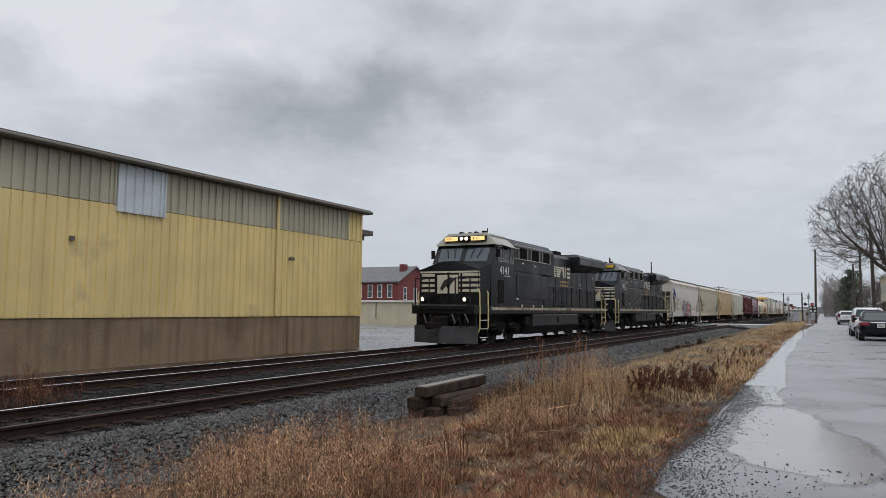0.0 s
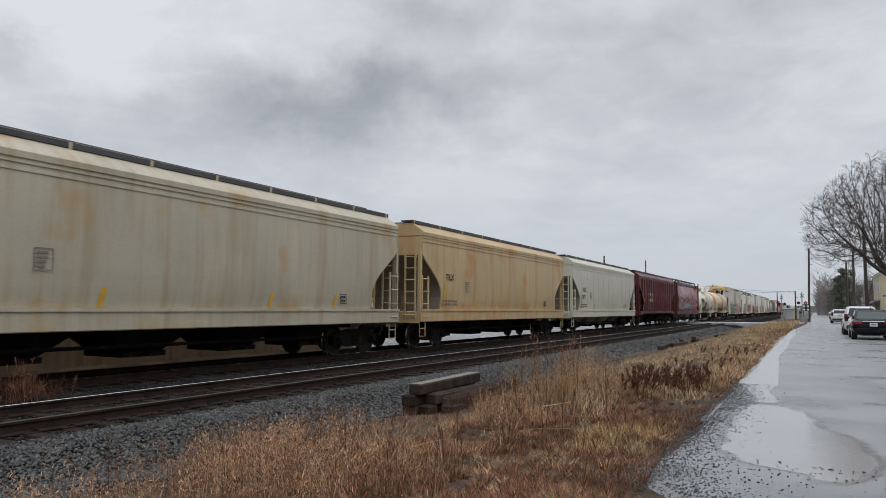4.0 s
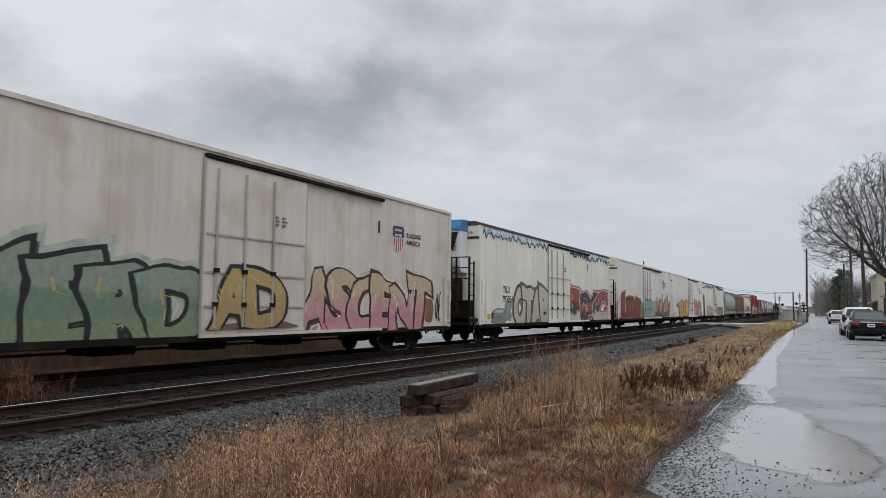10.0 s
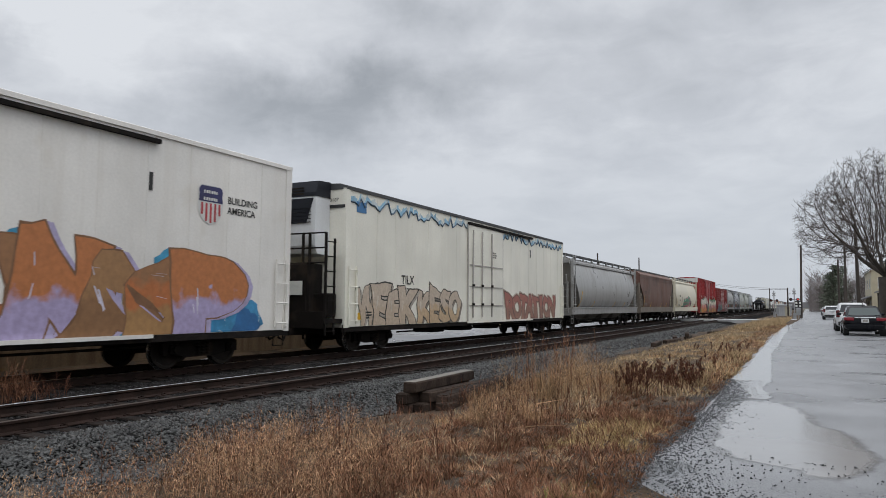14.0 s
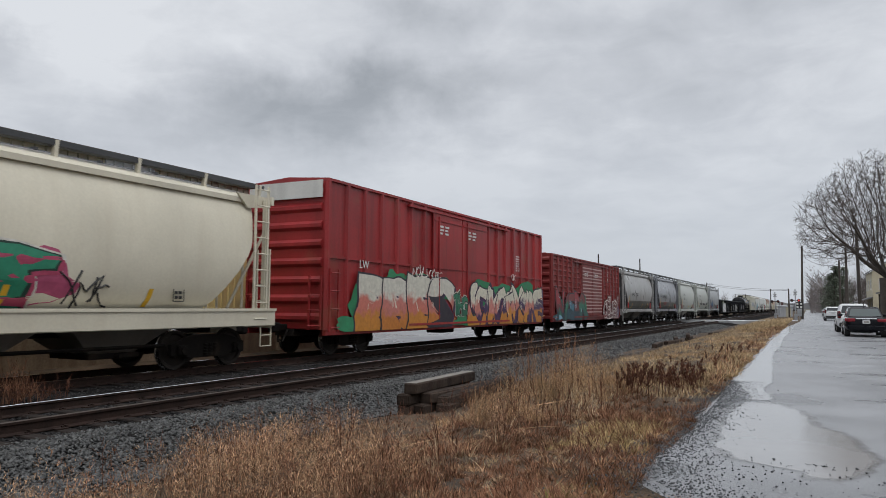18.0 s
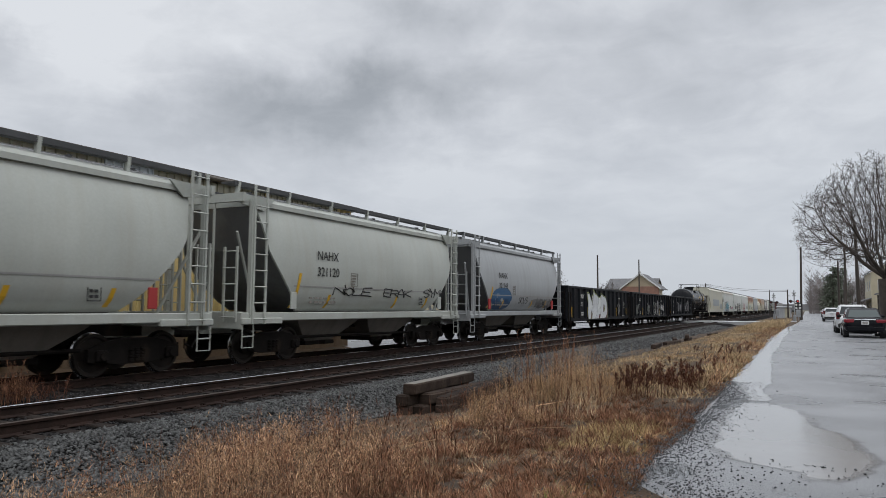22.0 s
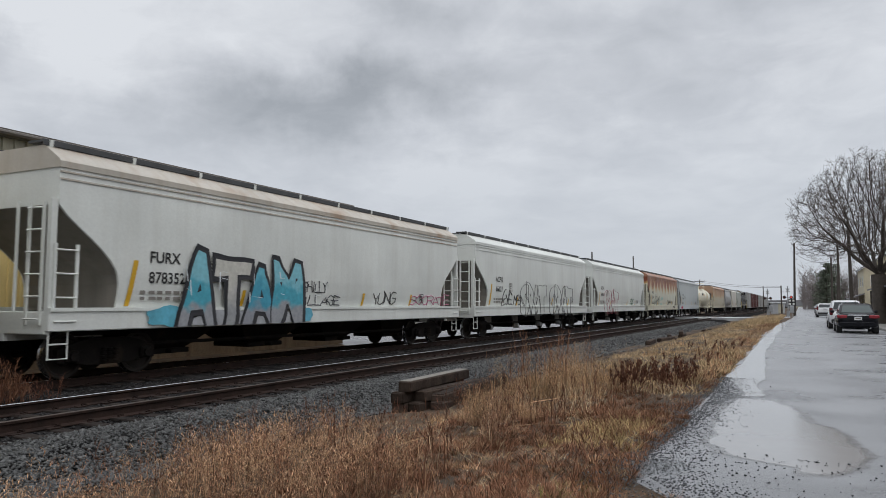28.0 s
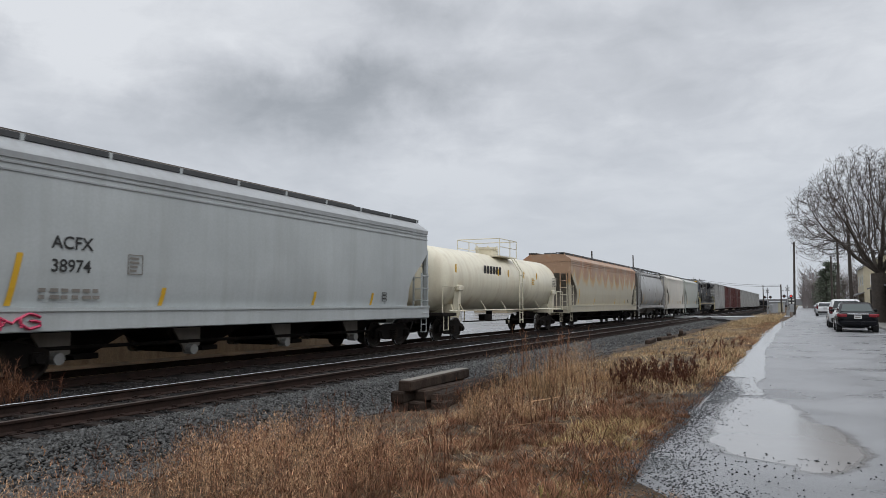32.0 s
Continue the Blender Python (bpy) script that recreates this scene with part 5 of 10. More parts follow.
    if mark:
        if two_line:
            lettering(mark, text_size, black_mark, car, fr + mark_y, 2.24, 1.512, bold=0.006)
            lettering(num, text_size, black_mark, car, fr + mark_y - 0.08, 1.80, 1.512, bold=0.006)
        else:
            lettering(mark + " " + num, text_size, black_mark, car, fr + mark_y, 1.86, 1.512, bold=0.006)
        lettering(num, 0.17, black_mark, car, 0.75 if unit else 0.2, 4.72, fr - 0.02, end=1).matrix_basis = pose(0.72 if unit else 0.1, fr - 0.02, 4.70, 90, 0, 0)
    part("yellow_notice", Geo().box(1.512, fr + 0.9, 1.15, 0.006, 0.42, 0.22), yellow_mark, car)
    bars(car, 1.516, fr + 1.2, 1.05, 0.36, 0.26, 3, 1, black_mark, seed=2)
    bars(car, 1.60, dy + 0.55, 3.6, 0.55, 0.30, 3, 2, slope_dull, seed=seed)
    part("side_slot", Geo().box(1.512, dy + 5.75, 4.15, 0.01, 0.10, 0.40), black_mark, car)
    if shield:
        sy, sz, k7 = (7.08 if unit else 7.70), 3.86, 0.77
        half = [(0.60, 0.30), (0.56, 0.46), (0.44, 0.52), (0.30, 0.50), (0.14, 0.52), (0.0, 0.53), (-0.2, 0.50), (-0.38, 0.42), (-0.52, 0.28), (-0.62, 0.0)]

        def shield_at(b):
            return float(np.interp(-b, [-q[0] for q in half], [q[1] for q in half]))

        def strip(rows, x, mat, name, label=""):
            part(name, Geo().loft([[(x, sy + a * k7, sz + b * k7), (x, sy + c * k7, sz + b * k7)] for b, a, c in rows], closed=False, caps=False), mat, car, label)

        strip([(b, -w7, w7) for b, w7 in half], 1.512, white_mark, "painted_shield", "painted shield with red and white stripes under a dark blue band")
        strip([(b, -shield_at(b) + 0.03, shield_at(b) - 0.03) for b in (0.57, 0.52, 0.44, 0.3, 0.14, 0.08)], 1.518, spray((0.03, 0.03, 0.10)), "shield_band")
        for k in range(5):
            a = -0.40 + k * 0.18
            rows = [(b, a, a + 0.085) for b in np.linspace(0.04, -0.6, 17) if shield_at(b) - 0.03 > max(abs(a), abs(a + 0.085))]
            strip(rows, 1.518, spray((0.42, 0.05, 0.06)), "shield_stripe")
        for zz in (0.42, 0.20):
            bars(car, 1.522, sy - 0.30 * k7, sz + zz * k7 - 0.09, 0.60 * k7, 0.13, 1, 6, white_mark, seed=3, name="shield_lettering_bar")
        for k, wd in enumerate(("BUILDING", "AMERICA")):
            lettering(wd, 0.235, black_mark, car, sy + 0.55, sz + 0.10 - k * 0.25, 1.512, bold=0.004)
    if wave:
        rng = random.Random(seed)
        gw = Geo()
        yy, k = fr + 0.25, 0
        zz = 4.72
        while yy < he - 0.3:
            if dy - 1.85 < yy < dy + 1.8:
                yy += 0.2
                continue
            w, z2 = rng.uniform(0.12, 0.24), 4.76 + rng.uniform(-0.2, 0.2)
            gw.tube([(1.512, yy, zz), (1.512, yy + w, z2)], 0.03, 4, mi=0)
            gw.add([(1.510, yy, zz + 0.02), (1.510, yy + w, z2 + 0.02), (1.510, yy + w, z2 + rng.uniform(0.08, 0.3)), (1.510, yy, zz + 0.16)], [(0, 1, 2, 3)], mi=rng.choice([1, 1, 2]))
            yy, zz = yy + w, z2
        part("wavy_line", gw, [spray((0.06, 0.10, 0.15)), spray((0.26, 0.46, 0.60)), spray((0.5, 0.58, 0.6))], car, "blue and grey zigzag line sprayed under the roof")
    return car


# ---- box cars ----
rib_pale = paint("pale_worn_rib", (0.50, 0.34, 0.32), 0.3, (0.30, 0.10, 0.09))


def box_car(label, L, body, zt=5.15, zb=0.82, posts=9, door=(-2.6, 2.4), two_doors=True, ribbed=False, marks=(), end_white=None, pale_ribs=False):
    car = thing("box_car", label, "freight car", group="box cars")
    LB = L - 1.0
    he = LB / 2
    part("body", Geo().span(-1.47, 1.47, -he, he, zb, zt - 0.06, 0.03), body, car)
    part("roof", Geo().prism([(-1.55, zt - 0.12), (1.55, zt - 0.12), (1.55, zt - 0.04), (0, zt + 0.08), (-1.55, zt - 0.04)], "y", -he, he), body, car)
    rr = Geo()
    for i in range(int(LB / 1.3)):
        rr.box(0, -he + 0.7 + i * 1.3, zt + 0.04, 1.9, 0.10, 0.06, 0.02)
    part("roof_ribbing", rr, body, car)
    for s in (-1, 1):
        ys = [y for y in np.linspace(-he + 0.06, he - 0.06, 2 * posts) if not (door[0] - 0.1 < y < door[1] + 0.1)]
        for y in ys:
            part("side_post", Geo().prism([(s * 1.46, y - 0.10), (s * 1.56, y - 0.05), (s * 1.56, y + 0.05), (s * 1.46, y + 0.10)], "z", zb, zt - 0.12), body, car)
        if ribbed:
            for k in range(11):
                z = zb + 0.3 + k * (zt - zb - 0.6) / 10
                for a, c in zip(ys[:-1], ys[1:]):
                    if c - a < 2.0:
                        rb = Geo().prism([(s * 1.465, z - 0.06), (s * 1.52, z - 0.02), (s * 1.52, z + 0.02), (s * 1.465, z + 0.06)], "y", a + 0.12, c - 0.12)
                        part("side_rib", rb, body, car)
        else:
            part("belt_rail", Geo().span(s * 1.46, s * 1.53, -he, he, 2.92, 3.0), body, car)
        mid = (door[0] + door[1]) / 2
        for a, c in (((door[0], mid), (mid, door[1])) if two_doors else ((door[0], door[1]),)):
            d = Geo().span(s * 1.50, s * 1.57, a + 0.03, c - 0.03, zb + 0.12, zt - 0.28, 0.02)
            dr = part("sliding_door", d, body, car, "closed sliding door")
            for k in range(14 if ribbed else 3):
                z = zb + 0.35 + k * (zt - zb - 0.9) / (13 if ribbed else 2)
                part("door_rib", Geo().box(s * 1.585, (a + c) / 2, z, 0.035, c - a - 0.15, 0.07 if ribbed else 0.05), rib_pale if ribbed and pale_ribs else body, dr)
            for yy in ((a + 0.45,) if not ribbed else ()):
                part("locking_bar", Geo().tube([(s * 1.60, yy, zb + 0.2), (s * 1.60, yy, zt - 0.4)], 0.03, 6), body, dr)
        part("upper_door_track", Geo().span(s * 1.5, s * 1.62, -he * 0.5, he * 0.5, zt - 0.3, zt - 0.22), body, car)
        part("lower_door_track", Geo().span(s * 1.5, s * 1.62, -he * 0.5, he * 0.5, zb + 0.02, zb + 0.10), body, car)
        for k in range(8):
            z = zb + 0.35 + k * (zt - zb - 0.7) / 7
            part("end_rib", Geo().prism([(s * he, z - 0.14), (s * (he + 0.09), z - 0.05), (s * (he + 0.09), z + 0.05), (s * he, z + 0.14)], "x", -1.35, 1.35), body, car)
        for a in (-1, 1):
            ladder(car, a * 1.58, s * (he - 0.32), zb - 0.05, 2.6, body, 0.42)
            ladder(car, a * 1.2, s * (he + 0.12), zb, 2.4, body, 0.42, along="x", off=s * 0.05)
        sl = Geo().span(s * 1.40, s * 1.53, -he, he, zb - 0.16, zb + 0.02)
        part("side_sill", sl, body, car)
        add_truck(car, s * (he - 2.1))
    if end_white:
        part("end_panel", Geo().span(-1.4, 1.4, -he - 0.12, -he - 0.095, zt - 0.62, zt - 0.1), end_white, car, "white painted band at the top of the end")
    part("underframe", Geo().span(-0.35, 0.35, -he, he, 0.6, zb).box(0.4, 0, 0.6, 0.7, 1.2, 0.35, 0.04), under_black, car)
    add_couplers(car, L)
    for text, size, y, z in marks:
        lettering(text, size, white_mark, car, y, z, 1.574, bold=0.004)
    bars(car, 1.476, he - 3.6, 3.2, 0.7, 0.8, 7, 2, white_mark, seed=11)
    bars(car, 1.59, door[0] + 0.5, zt - 1.1, 0.9, 0.4, 3, 2, white_mark, seed=12)
    bars(car, 1.59, (door[0] + door[1]) / 2 + 0.5, zt - 1.1, 0.9, 0.4, 3, 2, white_mark, seed=13)
    return car


# ---- gondolas ----
def gondola(label, L, body, mark="", num="", zt=2.72, zb=0.85, mark_y=2.3, seed=1, posts=14, logo=True):
    car = thing("gondola_car", label, "freight car", group="black gondolas")
    LB = L - 1.0
    he = LB / 2
    part("floor", Geo().span(-1.42, 1.42, -he, he, zb, zb + 0.1), body, car)
    for s in (-1, 1):
        part("side_wall", Geo().span(s * 1.42, s * 1.47, -he, he, zb, zt), body, car)
        part("end_wall", Geo().span(-1.42, 1.42, s * (he - 0.05), s * he, zb, zt), body, car)
        part("top_chord", Geo().span(s * 1.40, s * 1.58, -he, he, zt - 0.04, zt + 0.10, 0.02), body, car)
        part("end_chord", Geo().span(-1.4, 1.4, s * (he - 0.12), s * (he + 0.04), zt - 0.04, zt + 0.10, 0.02), body, car)
        part("side_sill", Geo().span(s * 1.40, s * 1.55, -he, he, zb - 0.14, zb + 0.04), body, car)
        for y in np.linspace(-he + 0.15, he - 0.15, posts):
            part("side_post", Geo().prism([(s * 1.46, y - 0.14), (s * 1.58, y - 0.07), (s * 1.58, y + 0.07), (s * 1.46, y + 0.14)], "z", zb, zt), body, car)
        er = Geo()
        for k in range(4):
            er.box(0, s * (he + 0.03), zb + 0.3 + k * 0.42, 2.6, 0.08, 0.09, 0.02)
        part("end_ribs", er, body, car)
        for a in (-1, 1):
            ladder(car, a * 1.60, s * (he - 0.3), zb - 0.3, zt - 0.3, under_black, 0.42)
            ladder(car, a * 1.2, s * (he + 0.1), zb, zt - 0.2, under_black, 0.42, along="x", off=s * 0.05)
        add_truck(car, s * (he - 1.9))
    part("underframe", Geo().span(-0.4, 0.4, -he, he, 0.6, zb).tube([(1.0, -he + 3.4, 0.55), (1.0, he - 3.4, 0.55)], 0.03, 5), under_black, car)
    add_couplers(car, L)
    if mark:
        mark_y = 0.15 + 2 * (2 * he - 0.3) / (posts - 1) + 0.15
        lettering(mark, 0.33, white_mark, car, -he + mark_y, 2.12, 1.482, bold=0.010)
        lettering(num, 0.33, white_mark, car, -he + mark_y + 0.12, 1.64, 1.482, bold=0.010)
        bars(car, 1.482, -he + mark_y - 0.2, 0.98, 1.1, 0.28, 2, 3, white_mark, seed=seed)
    if logo:
        part("painted_logo", Geo().box(1.482, he - 3.7, 2.2, 0.006, 0.26, 0.30, 0).box(1.486, he - 3.7, 2.2, 0.006, 0.12, 0.15, 0, mi=1), [white_mark, black_mark], car)
        bars(car, 1.482, he - 3.4, 2.14, 1.0, 0.14, 1, 3, white_mark, seed=seed + 1)
        bars(car, 1.482, he - 3.6, 1.05, 0.42, 0.36, 2, 2, white_mark, seed=seed + 2, frame_of=True)
        bars(car, 1.482, he - 1.7, 1.5, 0.5, 0.5, 4, 2, white_mark, seed=seed + 3)
        part("chalk_line", Geo().box(1.482, he - 1.6, 0.95, 0.005, 1.2, 0.025), white_mark, car)
    for y in (-he + 1.1, -he * 0.45, he * 0.1, he * 0.5, he - 0.9):
        part("reflector_strip", Geo().box(1.484, y, 1.25, 0.008, 0.11, 0.62), yellow_mark, car, "yellow reflector strip")
    return car


# ---- locomotives ----
def locomotive(label, number, lit, step_roof=4.70):
    """A six-axle freight locomotive with a broad nose; the leading end is at -y."""
    car = thing("locomotive", label, "locomotive", group="black locomotives")
    he = 10.15
    deck = 1.62
    fr = Geo().span(-1.48, 1.48, -he + 0.1, he, deck - 0.34, deck, 0.02)
    fr.span(-0.7, 0.7, -he + 0.2, he - 0.2, 0.95, deck - 0.3)
    frame_ob = part("frame", fr, loco_black, car)
    for s in (-1, 1):
        st = Geo()
        y = -he + 1.9
        while y < he - 0.6:
            st.span(s * 1.482, s * 1.49, y, y + 1.41, deck - 0.17, deck - 0.06)
            y += 1.46
        part("sill_stripe", st, sill_tan, car, "broken rust-stained tan stripe along the sill")
    # nose
    n = Geo()
    n.loft([[(-1.42, -9.45, deck), (1.42, -9.45, deck), (1.42, -8.3, deck), (-1.42, -8.3, deck)],
            [(-1.42, -9.45, 3.0), (1.42, -9.45, 3.0), (1.47, -8.0, 3.0), (-1.47, -8.0, 3.0)],
            [(-0.95, -9.28, 3.16), (0.95, -9.28, 3.16), (1.47, -7.9, 3.42), (-1.47, -7.9, 3.42)]])
    n.loft([[(-1.42, -9.46, 2.9), (1.42, -9.46, 2.9), (1.42, -9.46, 3.06), (0.32, -9.40, 3.40), (-0.32, -9.40, 3.40), (-1.42, -9.46, 3.06)],
            [(-1.47, -8.0, 2.9), (1.47, -8.0, 2.9), (1.47, -8.0, 3.42), (0.5, -7.9, 3.50), (-0.5, -7.9, 3.50), (-1.47, -8.0, 3.42)]])
    part("nose", n, loco_black, car, "wide black nose with pale stripes")
    ns = Geo()
    ns.span(-1.40, 1.40, -9.475, -9.462, 2.93, 3.0)
    for k in range(4):
        z = 2.16 + k * 0.21
        for a, b in ((-1.38, -0.62), (0.5, 1.40)):
            ns.span(a, b, -9.47, -9.452, z, z + 0.11)
        ns.add([(1.424, -9.44, z), (1.424, -8.75 + 0.10 * k, z), (1.424, -8.72 + 0.10 * k, z + 0.11), (1.424, -9.44, z + 0.11)], [(0, 1, 2, 3)])
    ns.add([(1.424, -9.44, 2.93), (1.424, -8.3, 2.93), (1.424, -8.28, 3.0), (1.424, -9.44, 3.0)], [(0, 1, 2, 3)])
    ns.span(-0.55, -0.05, -9.47, -9.452, 2.1, 2.85)
    ns.span(0.05, 0.45, -9.47, -9.452, 2.1, 2.85)
    part("nose_striping", ns, stripe_white, car, "off-white nose stripes and panel")
    hs = Geo().add([(-0.42 + a, -9.476, 2.2 + b) for a, b in ((0, 0.1), (0.2, 0.42), (0.5, 0.55), (0.8, 0.5), (0.55, 0.3), (0.42, 0.05), (0.3, 0.2), (0.12, 0.0))], [tuple(range(8))])
    part("nose_emblem", hs, black_mark, car, "black painted emblem")
    nd = Geo().span(-0.04, 0.04, -9.49, -9.46, deck + 0.05, 2.95)
    for x in (-1.36, -0.62, 0.62):
        nd.span(x - 0.04, x + 0.04, -9.50, -9.46, deck + 0.05, 2.9)
    part("nose_grab_iron", nd, loco_black, car)
    # cab
    c = Geo()
    c.loft([[(-1.47, -8.3, deck), (1.47, -8.3, deck), (1.47, -5.72, deck), (-1.47, -5.72, deck)],
            [(-1.47, -8.3, 3.3), (1.47, -8.3, 3.3), (1.47, -5.72, 3.3), (-1.47, -5.72, 3.3)],
            [(-1.44, -7.72, 4.18), (1.44, -7.72, 4.18), (1.44, -5.72, 4.18), (-1.44, -5.72, 4.18)],
            [(-1.06, -7.55, 4.62), (1.06, -7.55, 4.62), (1.06, -5.72, 4.62), (-1.06, -5.72, 4.62)]])
    part("cab", c, loco_black, car)
    rf = Geo()
    rf.loft([[(-1.5, -7.88, 4.17), (1.5, -7.88, 4.17), (1.5, -5.65, 4.17), (-1.5, -5.65, 4.17)],
             [(-1.48, -7.86, 4.22), (1.48, -7.86, 4.22), (1.48, -5.65, 4.22), (-1.48, -5.65, 4.22)],
             [(-0.95, -7.66, 4.70), (0.95, -7.66, 4.70), (0.95, -5.65, 4.70), (-0.95, -5.65, 4.70)]])
    part("cab_roof", rf, paint("roof_grey", (0.34, 0.33, 0.29) if lit else (0.20, 0.20, 0.19)), car, "weathered pale cab roof")
    ra = Geo()
    for x, y in ((-0.5, -7.2), (-0.2, -6.9), (0.2, -7.1), (0.45, -6.6), (0.7, -7.3), (-0.7, -6.3)):
        ra.box(x, y, 4.75, 0.16, 0.3, 0.12, 0.03)
    ra.tube([(0.3, -6.1, 4.7), (0.3, -6.1, 5.05)], 0.02, 5)
    ra.tube([(-0.35, -6.5, 4.78), (-0.35, -6.0, 4.82)], 0.05, 8)
    part("roof_antenna", ra, under_black, car)

    def pane(x0, x1, z0, z1):
        # windscreens lie in the sloped front
        f = lambda z: -8.3 + (z - 3.3) / 0.88 * 0.58
        return Geo().loft([[(x0, f(z0) - 0.012, z0), (x1, f(z0) - 0.012, z0), (x1, f(z0) + 0.02, z0), (x0, f(z0) + 0.02, z0)],
                           [(x0, f(z1) - 0.012, z1), (x1, f(z1) - 0.012, z1), (x1, f(z1) + 0.02, z1), (x0, f(z1) + 0.02, z1)]])

    for a, b in ((-1.22, -0.12), (0.12, 1.22)):
        part("windscreen", pane(a, b, 3.46, 4.06), wind_glass, car)
    wp = Geo()
    for x in (-0.9, -0.5, 0.5, 0.9):
        wp.tube([(x, -7.86, 4.12), (x * 0.8, -8.12, 3.62)], 0.015, 4)
    part("wiper", wp, under_black, car)
    for s in (-1, 1):
        for a, b in ((-7.5, -7.05), (-6.98, -6.2), (-6.12, -5.8)):
            w = Geo().span(s * 1.462, s * 1.478, a, b, 3.5, 4.1)
            win = part("side_window", w, glass_dark, car)
            fr2 = Geo()
            for z in (3.49, 4.11):
                fr2.box(s * 1.48, (a + b) / 2, z, 0.03, b - a + 0.04, 0.03)
            for y in (a, b):
                fr2.box(s * 1.48, y, 3.8, 0.03, 0.03, 0.64)
            part("window_frame", fr2, handrail_mat, win)
        part("sunshade", Geo().add([(s * 1.48, -7.2, 4.20), (s * 1.48, -5.75, 4.20), (s * 1.82, -5.8, 4.08), (s * 1.82, -7.1, 4.08)], [(0, 1, 2, 3)]).add(
            [(s * 1.48, -7.2, 4.215), (s * 1.48, -5.75, 4.215), (s * 1.82, -5.8, 4.095), (s * 1.82, -7.1, 4.095)], [(0, 3, 2, 1)]), handrail_mat, car)
        part("cab_panel", Geo().span(s * 1.474, s * 1.49, -7.5, -6.9, 1.75, 2.7, 0.01), under_black, car)
        mr = Geo().box(s * 1.62, -7.9, 3.8, 0.2, 0.05, 0.36, 0.02)
        part("mirror", mr, under_black, car)
    # headlights, number boards
    hb = Geo().box(0, -7.86, 4.44, 0.5, 0.30, 0.26, 0.03)
    hb.box(-0.66, -7.84, 4.44, 0.74, 0.22, 0.24, 0.02)
    hb.box(0.66, -7.84, 4.44, 0.74, 0.22, 0.24, 0.02)
    hd = part("lamp_housing", hb, loco_black, car)
    for x in (-0.12, 0.12):
        part("headlight", Geo().tube([(x, -8.00, 4.44), (x, -8.03, 4.44)], 0.075, 14), lamp_glow if lit else lens_off, hd)
    for x in (-0.66, 0.66):
        part("number_board", Geo().box(x, -7.958, 4.44, 0.66, 0.012, 0.17), board_glow if lit else yellow_mark, hd)
        lettering(number, 0.17, black_mark, car, 0, 0, 0, end=1).matrix_basis = pose(x - 0.26, -7.968, 4.38, 90, 0, 0)
    for x in (-1.0, 1.0):
        dl = Geo().tube([(x, -9.95, 1.86), (x, -9.78, 1.86)], 0.14, 12)
        d1 = part("ditch_light", dl, under_black, car)
        part("lens", Geo().tube([(x, -9.965, 1.86), (x, -9.952, 1.86)], 0.075, 12), lamp_glow if lit else lens_off, d1)
    # anticlimber, pilot, plow
    p = Geo().box(0, -9.85, deck - 0.08, 2.3, 0.55, 0.22, 0.04)
    p.span(-1.42, 1.42, -9.72, -9.60, 0.75, deck)
    part("pilot", p, loco_black, car)
    pw = Geo()
    pw.prism([(-1.5, -9.75), (0, -10.35), (1.5, -9.75), (1.5, -9.68), (0, -10.25), (-1.5, -9.68)], "z", 0.14, 0.82)
    part("snow_plow", pw, plow_grey, car, "worn dark grey V-shaped plow")
    hz = Geo()
    for x in (-0.9, -0.55, 0.5, 0.8, 1.05):
        hz.tube([(x, -9.78, 1.35), (x, -10.0, 1.0), (x + 0.1, -10.02, 0.75)], 0.03, 5)
    hz.tube([(0.9, -9.8, 1.5), (1.3, -9.95, 1.7), (1.42, -9.7, 1.35)], 0.025, 5)
    hz.tube([(-1.45, -9.7, 1.4), (-1.5, -10.0, 1.7), (-1.3, -10.0, 1.5)], 0.025, 5)
    part("air_hose", hz, under_black, car)
    for k, (x, drop) in enumerate(((-1.15, 0.34), (-0.85, 0.42), (-0.55, 0.30), (0.5, 0.36), (0.78, 0.45), (1.1, 0.32))):
        loop = [(x + 0.22 * math.sin(a * 3.14), -10.12 - 0.10 * math.sin(a * 3.14), 1.28 - drop * math.sin(a * 3.14)) for a in np.linspace(0, 1, 9)]
        part("jumper_hose", Geo().tube(loop, 0.028, 6), hose_grey if k % 2 else under_black, car, "hanging brake and jumper hose")
    for x in (-1.30, -0.62, 0.62, 1.30):
        part("front_stanchion", Geo().tube([(x, -10.05, 1.62), (x, -10.05, 2.72)], 0.03, 6), loco_black, car)
    for a, b in ((-1.30, -0.62), (0.62, 1.30)):
        part("front_rail", Geo().tube([(a, -10.05, 2.70), ((a + b) / 2, -10.05, 2.66), (b, -10.05, 2.70)], 0.025, 6), loco_black, car)
    part("coupler_pocket", Geo().box(0, -10.16, 1.02, 0.62, 0.24, 0.44, 0.05), under_black, car)
    # steps and their rails
    for s in (-1, 1):
        for e, y in ((-1, -9.05), (1, he - 0.45)):
            sw = Geo()
            for k in range(4):
                sw.span(s * 1.1, s * 1.46, y - 0.38, y + 0.38, 0.35 + k * 0.34, 0.38 + k * 0.34)
            sw.span(s * 1.08, s * 1.12, y - 0.4, y + 0.4, 0.35, deck)
            sw.span(s * 1.10, s * 1.46, y + e * -0.42, y + e * -0.38, 0.30, deck)
            part("step_well", sw, under_black, car)
            edge = Geo()
            for k in range(4):
                edge.span(s * 1.462, s * 1.47, y - 0.38, y + 0.38, 0.35 + k * 0.34, 0.38 + k * 0.34)
            part("step_edge", edge, white_mark, car)
            hr = Geo()
            for d in (-0.42, 0.42):
                hr.tube([(s * 1.2, y + d - 0.1 * e, 2.65), (s * 1.48, y + d, 2.1), (s * 1.49, y + d, 0.75), (s * 1.40, y + d, 0.55)], 0.028, 6)
